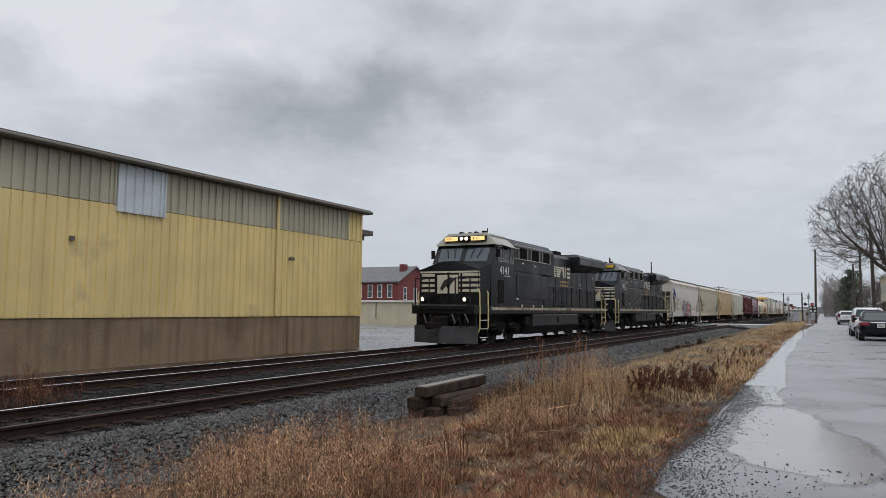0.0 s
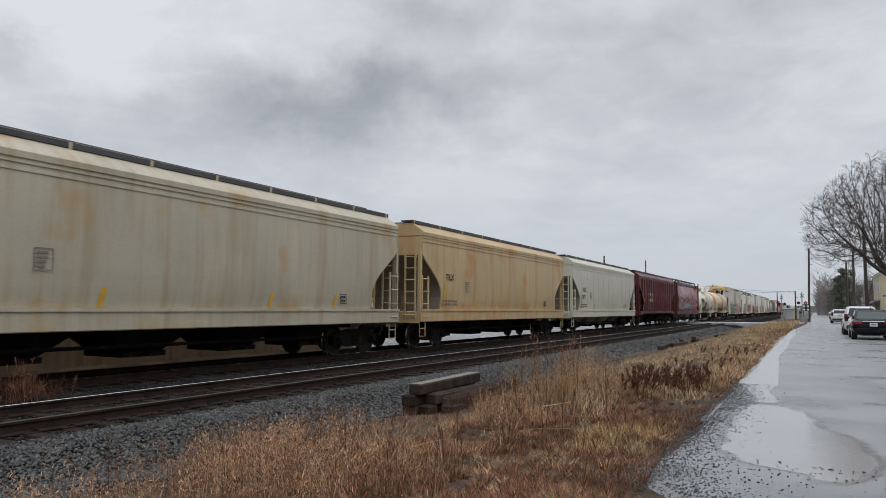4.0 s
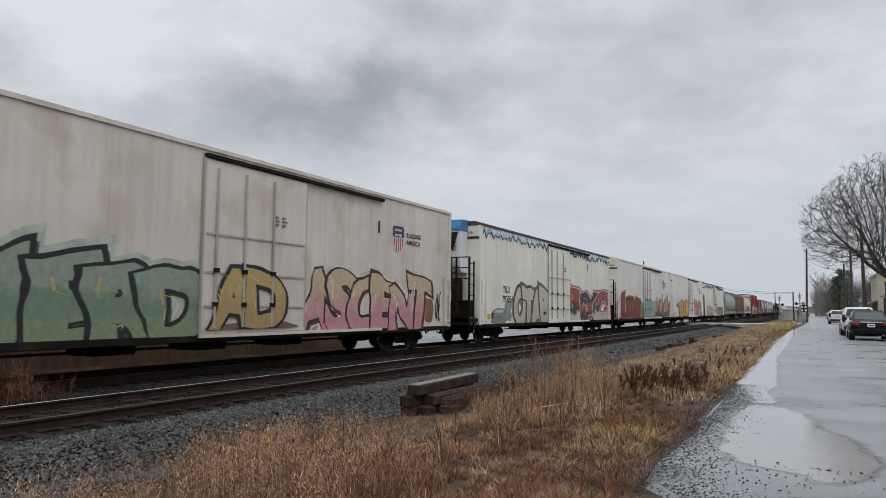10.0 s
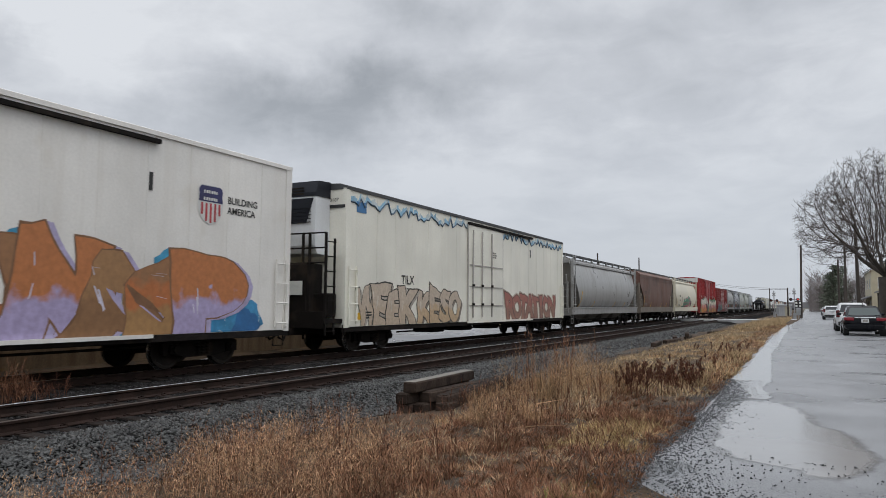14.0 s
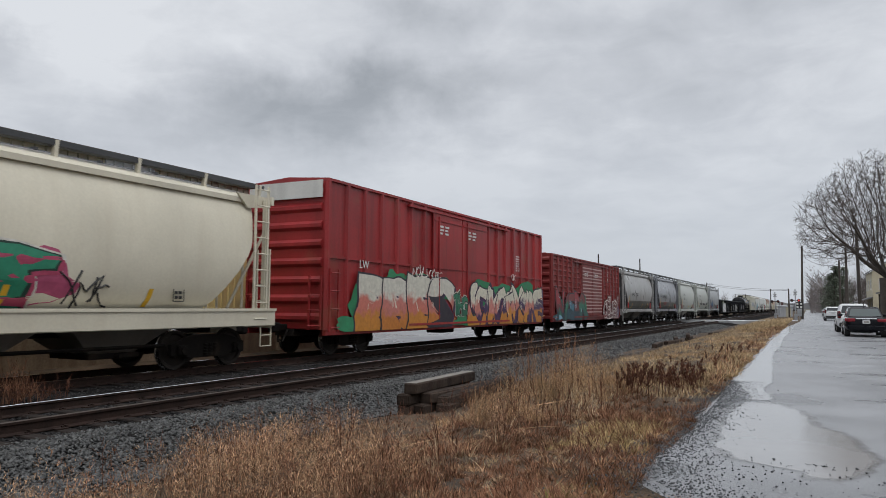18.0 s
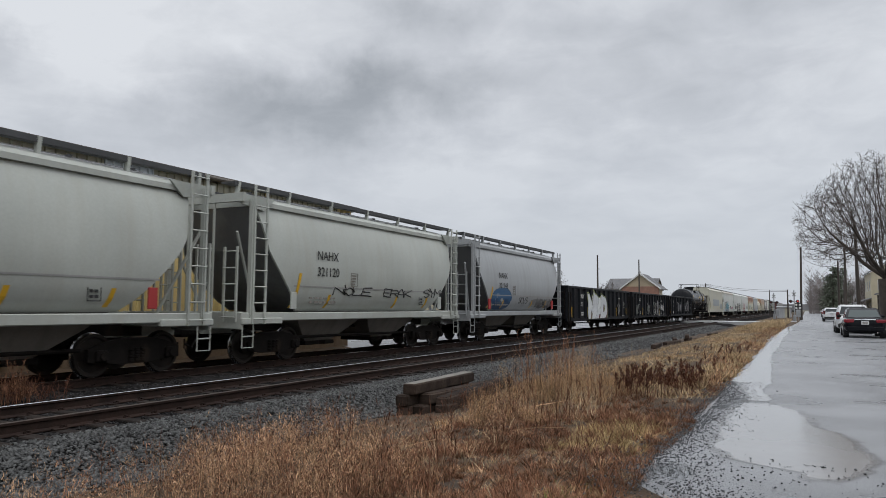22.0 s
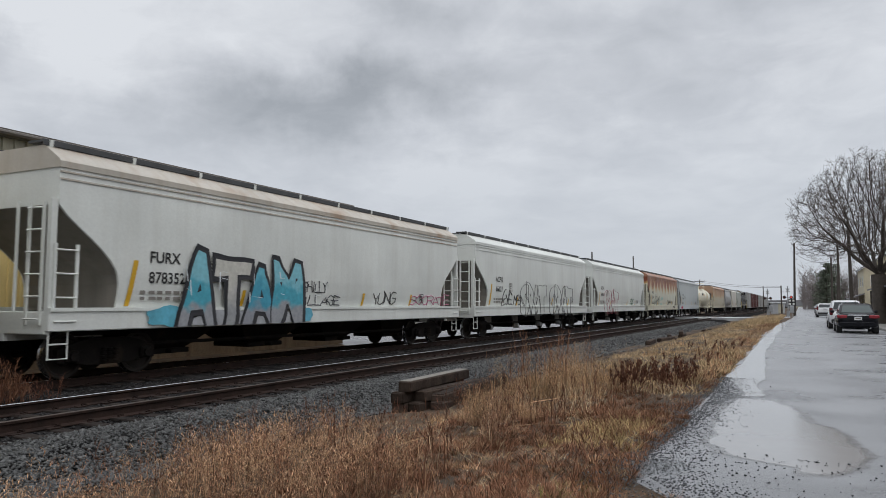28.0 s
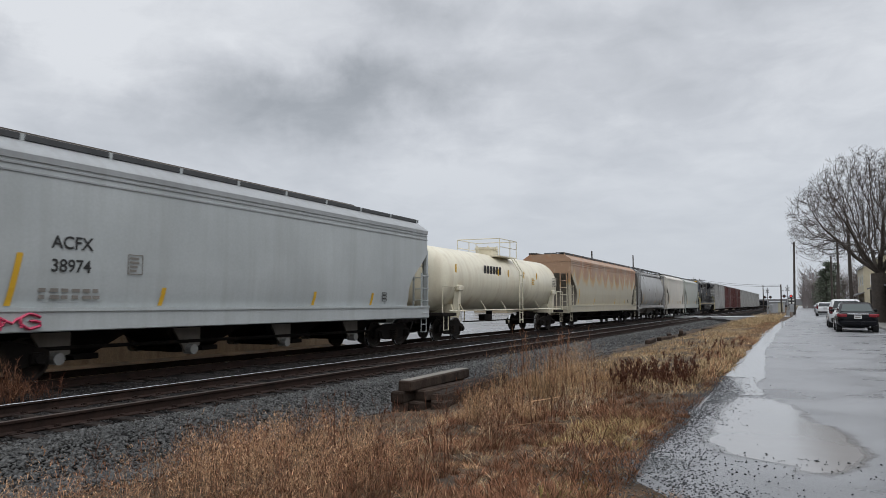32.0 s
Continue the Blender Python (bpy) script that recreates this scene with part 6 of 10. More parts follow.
            part("step_handrail", hr, yellow_rail, car, "cream-yellow step handrail")
    # hood
    h1 = Geo()
    h1.loft([[(-1.47, -5.72, deck), (1.47, -5.72, deck), (1.47, -2.0, deck), (-1.47, -2.0, deck)],
             [(-1.47, -5.72, 3.15), (1.47, -5.72, 3.15), (1.47, -2.0, 3.15), (-1.47, -2.0, 3.15)]])
    h1.span(-1.40, 1.40, -5.72, 0.2, 3.15, 4.30, 0.03)
    h1.loft([[(-1.40, -5.72, 4.28), (1.40, -5.72, 4.28), (1.40, 0.2, 4.28), (-1.40, 0.2, 4.28)],
             [(-1.05, -5.72, 4.62), (1.05, -5.72, 4.62), (1.05, 0.2, 4.62), (-1.05, 0.2, 4.62)]])
    h1.span(-1.2, 1.2, -2.0, 0.2, deck, 3.2)
    part("equipment_hood", h1, loco_black, car)
    part("dynamic_brake_panel", Geo().span(-1.49, 1.49, -5.4, -1.2, 1.95, 3.05, 0.02), loco_black, car)
    for s in (-1, 1):
        for k in range(3):
            y = -4.9 + k * 1.65
            gr = Geo().span(s * 1.39, s * 1.405, y, y + 1.05, 3.75, 4.25)
            for q in range(6):
                gr.box(s * 1.415, y + 0.52, 3.80 + q * 0.08, 0.03, 1.0, 0.03)
            vt = part("intake_grille", gr, under_black, car)
            ed = Geo()
            for yy in (y - 0.04, y + 1.09):
                ed.box(s * 1.42, yy, 4.0, 0.03, 0.05, 0.52)
            part("grille_edge", ed, handrail_mat, vt)
        tr = Geo().tube([(s * 1.46, -5.6, 4.33), (s * 1.46, -0.3, 4.33), (s * 1.46, 0.15, 4.0), (s * 1.30, 0.9, 3.2)], 0.022, 5)
        tr.tube([(s * 1.46, -5.6, 3.72), (s * 1.46, -0.6, 3.72)], 0.022, 5)
        part("hood_pipe", tr, handrail_mat, car)
    h2 = Geo().span(-0.98, 0.98, 0.2, 9.7, deck, 4.28, 0.05)
    h2.prism([(-0.98, 4.2), (0.98, 4.2), (0.8, 4.42), (-0.8, 4.42)], "y", 0.2, 5.4)
    part("engine_hood", h2, loco_black, car)
    dr = Geo()
    for s in (-1, 1):
        for k in range(9):
            y = 0.6 + k * 1.0
            dr.span(s * 0.98, s * 1.0, y, y + 0.9, deck + 0.15, 3.55, 0.01)
            dr.box(s * 1.01, y + 0.8, 2.5, 0.03, 0.05, 0.12)
    part("hood_door", dr, loco_black, car)
    ex = Geo().box(0, 3.9, 4.55, 0.8, 1.0, 0.36, 0.05)
    for k in range(4):
        ex.box(0.55, 1.2 + k * 0.28, 4.46, 0.3, 0.2, 0.14, 0.04)
    part("exhaust_stack", ex, under_black, car)
    rd = Geo()
    rd.loft([[(-1.0, 4.5, 3.55), (1.0, 4.5, 3.55), (1.0, 10.0, 3.75), (-1.0, 10.0, 3.75)],
             [(-1.5, 4.5, 4.0), (1.5, 4.5, 4.0), (1.5, 10.3, 4.05), (-1.5, 10.3, 4.05)],
             [(-1.5, 4.5, 4.42), (1.5, 4.5, 4.42), (1.5, 10.3, 4.42), (-1.5, 10.3, 4.42)],
             [(-1.3, 4.7, 4.56), (1.3, 4.7, 4.56), (1.3, 10.1, 4.56), (-1.3, 10.1, 4.56)]])
    part("radiator_wing", rd, loco_black, car, "overhanging black radiator housing")
    rg = Geo()
    for k in range(14):
        rg.box(0, 5.0 + k * 0.38, 4.58, 2.3, 0.06, 0.05)
    part("radiator_screen", rg, under_black, car)
    # handrails along the walkway
    for s in (-1, 1):
        hr = Geo().tube([(s * 1.46, -1.6, 2.66), (s * 1.46, he - 0.9, 2.66)], 0.024, 6)
        for y in np.linspace(-1.6, he - 0.9, 8):
            hr.tube([(s * 1.46, y, deck - 0.1), (s * 1.46, y, 2.66)], 0.026, 6)
        hr.tube([(s * 1.46, he - 0.9, 2.66), (s * 1.46, he - 0.1, 2.6), (s * 1.46, he - 0.1, deck)], 0.024, 6)
        part("handrail", hr, loco_black, car)
    er = Geo()
    for s in (-1, 1):
        er.tube([(s * 0.4, he, deck), (s * 0.4, he, 2.6), (s * 1.4, he, 2.6)], 0.024, 6)
        er.tube([(s * 0.4, he, 2.15), (s * 1.4, he, 2.15)], 0.02, 5)
    part("end_railing", er, handrail_mat, car)
    # fuel tank, trucks
    ft = Geo().loft([[(-1.42, -3.1, 1.22), (1.42, -3.1, 1.22), (1.42, 4.3, 1.22), (-1.42, 4.3, 1.22)],
                     [(-1.42, -3.15, 0.72), (1.42, -3.15, 0.72), (1.42, 4.35, 0.72), (-1.42, 4.35, 0.72)],
                     [(-1.1, -3.1, 0.34), (1.1, -3.1, 0.34), (1.1, 4.3, 0.34), (-1.1, 4.3, 0.34)]])
    tk = part("fuel_tank", ft, tank_black, car, "long black fuel tank")
    part("tank_edge", Geo().span(1.38, 1.44, -3.1, 4.3, 1.22, 1.25).span(-1.44, -1.38, -3.1, 4.3, 1.22, 1.25), handrail_mat, tk)
    part("filler", Geo().box(1.43, 0.7, 1.0, 0.05, 0.14, 0.3, 0.01), under_black, tk)
    ar = Geo()
    for s in (-1, 1):
        ar.tube([(s * 1.15, -2.5, 1.36), (s * 1.15, 3.8, 1.36)], 0.10, 10)
        ar.box(s * 1.3, -3.9, 0.95, 0.3, 0.5, 0.4, 0.05)
    part("air_reservoir", ar, under_black, car)
    for e in (-1, 1):
        yc = e * 6.75
        g = Geo()
        axles = (-2.05, 0.0, 2.05)
        for s in (-1, 1):
            g.prism([(-2.75, 0.62), (-2.7, 0.88), (-1.6, 0.98), (-1.2, 0.80), (-0.7, 0.98), (0.7, 0.98), (1.2, 0.80), (1.6, 0.98), (2.7, 0.88), (2.75, 0.62), (2.3, 0.55), (1.7, 0.66),
                     (0.35, 0.60), (-0.35, 0.60), (-1.7, 0.66), (-2.3, 0.55)], "x", s * 1.02, s * 1.18)
            for a in axles:
                g.box(s * 1.13, a, 0.54, 0.22, 0.38, 0.36, 0.04)
                g.disc(s * 1.26, a, 0.54, 0.12, 0.08, "x", 12)
                for q in (-0.33, 0.33):
                    for k in range(4):
                        g.disc(s * 1.1, a + q, 0.62 + k * 0.07, 0.075, 0.045, "z", 8)
            for a in (-1.05, 1.05):
                g.tube([(s * 1.25, a - 0.25, 0.82), (s * 1.25, a + 0.3, 0.82)], 0.11, 10)
                g.tube([(s * 1.2, a - 0.3, 1.1), (s * 1.2, a + 0.3, 1.0)], 0.05, 6)
        g.span(-1.0, 1.0, -2.4, 2.4, 0.62, 0.9)
        tr = part("truck", g, under_black, car, at=pose(0, yc, 0))
        for a in axles:
            for s in (-1, 1):
                part("wheel", WHEEL_BIG, None, tr, at=pose(s * 0.78, a, 0.53, 0, 0, 0 if s > 0 else 180))
    add_couplers(car, 22.3)
    # paint: number, emblem bars in place of the owner's name
    lettering(number, 0.46, white_mark, car, -7.35, 2.98, 1.478, bold=0.016, spacing=1.25)
    bars(car, 1.478, -6.9, 2.86, 0.9, 0.06, 1, 3, white_mark, seed=2)
    sx = 1.008
    lg = Geo()
    for k in range(5):
        z = 3.22 + k * 0.115
        lg.add([(sx, 0.95 + 0.05 * k, z), (sx, 2.3 + 0.09 * k, z), (sx, 2.34 + 0.09 * k, z + 0.08), (sx, 0.99 + 0.05 * k, z + 0.08)], [(0, 1, 2, 3)])
    lg.add([(sx, 2.7, 3.78), (sx, 3.05, 3.78), (sx, 3.12, 3.2), (sx, 2.95, 3.2)], [(0, 1, 2, 3)])
    lg.add([(sx, 3.2, 3.2), (sx, 3.32, 3.2), (sx, 3.42, 3.78), (sx, 3.28, 3.78)], [(0, 1, 2, 3)])
    for z in (3.2, 3.42, 3.66):
        lg.add([(sx, 3.6, z), (sx, 4.15, z), (sx, 4.18, z + 0.12), (sx, 3.63, z + 0.12)], [(0, 1, 2, 3)])
    part("painted_logo", lg, stripe_white, car, "pale speed bars and block shapes in place of the owner's initials")
    bars(car, sx, 2.4, 2.68, 1.5, 0.40, 2, 8, gold_mark, seed=3)
    for y, z in ((-4.6, 3.55), (-2.9, 3.5), (-5.3, 1.95), (4.7, 3.6), (6.2, 2.9), (8.9, 3.4)):
        part("notice_plate", Geo().box(1.492 if y < -1 else 1.004, y, z, 0.006, 0.24, 0.06), white_mark, car)
    for y in (-4.7, -3.2, -1.9):
        part("jacking_mark", Geo().box(1.49, y, deck + 0.02, 0.01, 0.16, 0.12), stripe_white, car)
    # the body stands taller than its plan: stretch all but the trucks
    for ob in list(car.children_recursive):
        if ob.name.startswith(("truck", "wheel", "coupler", "tread")) or (ob.parent and ob.parent.name.startswith("truck")):
            continue
        if ob.name.startswith("lettering"):
            ob.location.z = 0.6 + (ob.location.z - 0.6) * 1.065
        else:
            for v in ob.data.vertices:
                v.co.z = 0.6 + (v.co.z - 0.6) * 1.065
    return car


wind_glass = plain("blue_grey_windscreen", (0.045, 0.06, 0.075), 0.06)
lens_off = plain("unlit_lens", (0.45, 0.46, 0.46), 0.15)
tank_black = paint("worn_tank_black", (0.035, 0.036, 0.038), 0.3, (0.06, 0.055, 0.05), 0.45)
gold_mark = plain("faded_gold_lettering", (0.40, 0.27, 0.12), 0.6)


# ---- the consist, car after car ----
def place(car, a, b):
    MOVERS.append((car, (a + b) / 2))
    return car


FLAT, ROUND = hopper_surf("flat"), hopper_surf("round")
place(locomotive("black road locomotive with lit headlights leading the train", "4141", True), 23.3, 45.6)
place(locomotive("black road locomotive coupled behind the lead engine", "8015", False), 45.6, 67.9)

c = place(hopper("pale grey four-bay covered hopper with red and teal graffiti", 17.8, fm_cream, roof=pale_roof, mark="FMLX", num="51173", mark_y=2.4), 67.9, 85.5)
graffiti(c, "LOSER", -2.5, 2.3, 1.0, 2.35, (((0.02, 0.12, 0.15), (0.34, 0.05, 0.05)), ((0.30, 0.05, 0.04), (0.02, 0.13, 0.16)), ((0.06, 0.05, 0.08), (0.30, 0.06, 0.06))), halo=(0.03, 0.03, 0.035), line=(0.68, 0.68, 0.66),
         depth=(0.03, 0.03, 0.04), surf=1.640, seed=21, fat=0.06, edge=0.03, cloud=((-2.4, 1.15, 0.5, 0.22, (0.62, 0.60, 0.56)), (2.2, 1.15, 0.5, 0.25, (0.62, 0.60, 0.56))), floor=1.0)
scrawl(c, "SNARE", -7.75, -6.5, 3.15, 3.75, (0.05, 0.04, 0.22), 3, FLAT, 0.016, 1.3, -0.55)
c = place(hopper("dirty tan-grey covered hopper with black lettering", 17.6, tan_dirty, mark="TILX", num="518606", mark_y=1.5), 85.5, 103.0)
place(hopper("orange-tan weathered covered hopper", 18.1, orange_tan, mark="TILX", num="", mark_y=1.9), 103.0, 121.1)
place(hopper("cream-grey covered hopper with black lettering", 18.0, tg_cream, mark="TGSX", num="3071", mark_y=2.0, mark_size=0.34, seams=11, bay_mat=paint("grimy_cream_bay", (0.34, 0.32, 0.26), 0.6, (0.16, 0.14, 0.11))), 121.1, 139.05)
# near-black slope sheets here: the dark open end's shade put into colour
c = place(hopper("dark maroon covered hopper with vertical ribs", 18.1, maroon, ribs=16, mark="GA   CX", num="469  592", mark_mat=white_mark, mark_y=3.6, mark_z=2.63, mark_size=0.36, shoulder=3.5, inset=1.8,
                 bays=3, dark_slope=under_black, sill=False), 139.05, 157.2)
c = place(hopper("glossy maroon covered hopper with graffiti along the bottom", 16.9, maroon_gloss, "round", bays=3, group="covered hoppers", mark="", num="", roof=walk_dark, frame=maroon), 157.2, 174.1)
part("mark_panel", Geo().box(1.56, -5.2, 2.9, 0.01, 0.9, 0.34), white_mark, c)
lettering("RCPE", 0.28, black_mark, c, -5.55, 2.8, 1.575)
bars(c, 1.60, -5.5, 2.35, 1.0, 0.2, 1, 5, white_mark, seed=2)
outlined(c, "CLED", -6.6, -3.6, 1.45, 2.2, (0.62, 0.50, 0.46), ROUND, 5, 0.016, 0.06)
graffiti(c, "SIGMA", -3.3, 1.6, 1.45, 2.2, (((0.06, 0.22, 0.26), (0.10, 0.30, 0.34)), ((0.10, 0.07, 0.25), (0.16, 0.10, 0.34)), ((0.20, 0.04, 0.05), (0.42, 0.22, 0.10))), line=(0.64, 0.60, 0.58), surf=ROUND, seed=6, fat=0.05, edge=0.03)
graffiti(c, "WUEST", 1.9, 6.6, 1.45, 2.15, (((0.14, 0.03, 0.04), (0.34, 0.05, 0.06)),), line=(0.60, 0.50, 0.48), surf=ROUND, seed=7, fat=0.04, edge=0.03)
for yy in (-3.2, -2.6, 3.6):
    part("paint_smear", Geo().add([(ROUND(z) + 0.014, yy + a, z) for a, z in ((0.0, 1.7), (0.7, 1.7), (0.55, 2.4), (0.4, 2.7), (0.42, 3.6), (0.25, 3.7), (0.2, 2.8), (0.05, 2.3))],
                                  [tuple(range(8))]), spray((0.5, 0.47, 0.48)), c)

tank_cream = paint("cream_tank_paint", (0.70, 0.66, 0.53), 0.4, (0.42, 0.32, 0.20), 0.35, dirt=(0.52, 0.43, 0.30), dirt_at=0.62)
tank_tan = paint("tan_tank_paint", (0.66, 0.53, 0.37), 0.5, (0.40, 0.24, 0.11), 0.35, dirt=(0.52, 0.36, 0.20), dirt_at=0.56)
rust_end = paint("rusty_tan_end", (0.46, 0.28, 0.13), 0.6, (0.30, 0.16, 0.07))
# brown stain colour, darkened to hold the belly's shade as well
belly_dark = paint("stained_shaded_belly", (0.20, 0.145, 0.09), 0.7, (0.06, 0.045, 0.033), 0.6, dirt=(0.07, 0.05, 0.036), dirt_at=0.45)
manway_rust = paint("rusty_manway", (0.34, 0.23, 0.14), 0.6, (0.2, 0.1, 0.05))
c = place(tank_car("cream tank car with a red paint patch and a dark, stained belly", 16.6, tank_cream, tank_cream, R=1.42, zc=2.55, mark="TIMX", num="201047", mark_y=2.1, mark_z=2.12, belly=belly_dark, dome_mat=manway_rust), 174.7, 191.3)
graffiti(c, "AR", -2.5, -1.1, 1.75, 2.5, (((0.15, 0.015, 0.022), (0.20, 0.025, 0.032)),), line=(0.13, 0.012, 0.02), shine=(0.30, 0.12, 0.10), surf=lambda z: math.sqrt(max(0.01, 1.42 ** 2 - (z - 2.55) ** 2)) + 0.006, seed=9, fat=0.09)
scrawl(c, "TZANAKI", -6.0, -3.2, 2.45, 2.85, (0.03, 0.06, 0.045), 5, lambda z: math.sqrt(max(0.01, 1.42 ** 2 - (z - 2.55) ** 2)), 0.03, 1.5)
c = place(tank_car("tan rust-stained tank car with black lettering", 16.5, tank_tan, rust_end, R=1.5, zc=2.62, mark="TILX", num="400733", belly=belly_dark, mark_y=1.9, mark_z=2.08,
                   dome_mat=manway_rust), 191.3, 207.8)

reefer_white = paint("dirty_white_panel", (0.76, 0.745, 0.71), 0.3, (0.60, 0.56, 0.50), 0.4, dirt=(0.64, 0.60, 0.53), dirt_at=0.6)
reefer_grimy = paint("grimy_white_panel", (0.64, 0.59, 0.53), 0.45, (0.46, 0.40, 0.33), 0.5, dirt=(0.50, 0.44, 0.36), dirt_at=0.55)
reefer_cream = paint("cream_white_panel", (0.79, 0.775, 0.69), 0.25, (0.64, 0.60, 0.51), 0.4)
unit_yellow = paint("yellow_unit_cover", (0.75, 0.40, 0.02), 0.2, (0.4, 0.2, 0.02))
unit_white = paint("white_unit_panel", (0.66, 0.68, 0.70), 0.2, (0.45, 0.45, 0.45))
unit_blue = paint("blue_unit_cover", (0.05, 0.17, 0.36), 0.2)
unit_dark = paint("dark_unit_grille", (0.02, 0.022, 0.028), 0.2)
YEL = (unit_yellow, unit_dark, unit_white)
DRK = (unit_dark, unit_dark, unit_white)
L5 = 24.6
c = place(reefer("dirty white refrigerator car with a yellow cooling unit", 25.0, reefer_grimy, YEL, "ARMN", "170071", seed=31, shield=True, two_line=False, mark_y=1.9, text_size=0.48, door_y=0.1), 207.3, 232.3)
graffiti(c, "VIERD", -8.3, -1.75, 0.72, 2.35, (((0.20, 0.26, 0.16), (0.16, 0.23, 0.17), (0.24, 0.30, 0.24)),), halo=(0.42, 0.46, 0.40), depth=(0.05, 0.07, 0.05), shine=(0.50, 0.36, 0.10), seed=33, fat=0.07, edge=0.045, floor=0.82,
         cloud=((-7.6, 1.1, 1.2, 0.5, (0.30, 0.34, 0.22)), (-4.6, 1.0, 2.2, 0.5, (0.22, 0.26, 0.16))))
graffiti(c, "AD", -1.35, 0.95, 1.05, 2.4, (((0.40, 0.27, 0.12), (0.44, 0.32, 0.13)),), surf=1.612, seed=34, fat=0.05, edge=0.05, shine=(0.56, 0.44, 0.24), wild=0.6, cloud=((0.0, 0.98, 1.7, 0.16, (0.17, 0.10, 0.06)),))
graffiti(c, "ASCENT", 2.0, 9.2, 0.85, 2.45, (((0.50, 0.24, 0.28), (0.52, 0.30, 0.28), (0.52, 0.40, 0.27)),), halo=(0.60, 0.56, 0.50), line=(0.03, 0.018, 0.018), depth=(0.10, 0.05, 0.05), shine=(0.66, 0.55, 0.48), seed=35, fat=0.06, lap=1.2,
         edge=0.035, cloud=((9.2, 1.6, 0.5, 0.6, (0.22, 0.11, 0.06)), (2.2, 1.2, 0.5, 0.6, (0.34, 0.24, 0.17))))
scrawl(c, "ONE", 9.85, 10.25, 1.1, 2.0, (0.03, 0.03, 0.03), 36, 1.508, 0.02)
c = place(reefer("cream white refrigerator car with a blue zigzag line", L5, reefer_cream, (unit_blue, unit_dark, unit_white), "TILX", "793054", seed=36, wave=True, mark_y=2.55, roof_mat=walk_dark), 232.3, 256.8)
graffiti(c, "OTAB", -6.7, -1.95, 0.72, 2.5, (((0.50, 0.46, 0.34), (0.56, 0.52, 0.40)), ((0.48, 0.45, 0.36), (0.57, 0.52, 0.42))), halo=(0.15, 0.21, 0.16), depth=(0.08, 0.09, 0.075), shine=(0.58, 0.36, 0.05), seed=37, fat=0.075, edge=0.03,
         floor=0.82, drop=(-0.16, 0.06), cloud=((-4.0, 2.0, 2.0, 0.75, (0.17, 0.24, 0.18)), (-1.6, 1.6, 1.5, 0.75, (0.18, 0.24, 0.19)), (-8.3, 1.2, 1.2, 0.30, (0.24, 0.25, 0.24)), (-7.6, 1.55, 0.45, 0.5, (0.27, 0.28, 0.27)),
         (-8.8, 1.0, 0.9, 0.2, (0.20, 0.22, 0.19))))
part("repaint_streak", Geo().box(1.514, -8.75, 1.38, 0.004, 1.0, 0.10), spray((0.52, 0.54, 0.52)), c)
graffiti(c, "BMC", 2.0, 10.2, 0.75, 2.5, (((0.55, 0.50, 0.42), (0.05, 0.04, 0.045), (0.30, 0.06, 0.05)), ((0.04, 0.035, 0.04), (0.36, 0.08, 0.05), (0.04, 0.035, 0.04))), halo=(0.45, 0.09, 0.12), line=(0.58, 0.54, 0.50), depth=(0.02, 0.02, 0.022),
         shine=(0.62, 0.60, 0.56), seed=38, fat=0.10, edge=0.03, floor=0.80, cloud=((1.9, 1.5, 0.7, 0.45, (0.42, 0.07, 0.10)), (10.1, 1.4, 0.6, 0.4, (0.42, 0.07, 0.10))))
c = place(reefer("dirty white refrigerator car with red and yellow graffiti", L5, reefer_white, YEL, "ARMN", "170084", seed=39, shield=True, mark_y=99), 256.8, 281.1)
graffiti(c, "ZUAWE", -10.6, -3.55, 0.86, 2.35, (((0.16, 0.022, 0.022), (0.25, 0.03, 0.03), (0.22, 0.035, 0.035)),), halo=(0.58, 0.43, 0.22), line=(0.10, 0.015, 0.012), shine=(0.58, 0.42, 0.24), seed=40, fat=0.10, edge=0.03, floor=0.84, lap=1.24,
         cloud=((-7.2, 1.5, 3.7, 1.0, (0.07, 0.045, 0.03)), (-9.3, 1.45, 1.3, 0.75, (0.56, 0.40, 0.18)), (-6.2, 1.5, 2.3, 0.72, (0.57, 0.41, 0.19)), (-4.4, 1.5, 0.9, 0.72, (0.54, 0.38, 0.17))))
lettering("ARMN 170084", 0.40, black_mark, c, -8.3, 2.2, 1.528, bold=0.006)
graffiti(c, "MUSE", -2.1, 2.1, 0.98, 2.2, (((0.42, 0.30, 0.38), (0.16, 0.38, 0.38), (0.20, 0.42, 0.40)),), line=(0.22, 0.30, 0.20), shine=(0.46, 0.46, 0.16), surf=1.600, seed=41, fat=0.12, edge=0.02,
         cloud=((0.0, 1.0, 2.6, 0.30, (0.40, 0.28, 0.36)), (0.2, 2.0, 2.2, 0.2, (0.16, 0.18, 0.08))))
graffiti(c, "I", -3.5, -2.1, 0.85, 1.9, (((0.38, 0.40, 0.12), (0.30, 0.32, 0.16)),), seed=42, fat=0.15, line=(0.20, 0.20, 0.10), cloud=((-2.8, 1.3, 0.9, 0.45, (0.36, 0.37, 0.14)), (-2.9, 2.1, 0.6, 0.16, (0.20, 0.20, 0.14))))
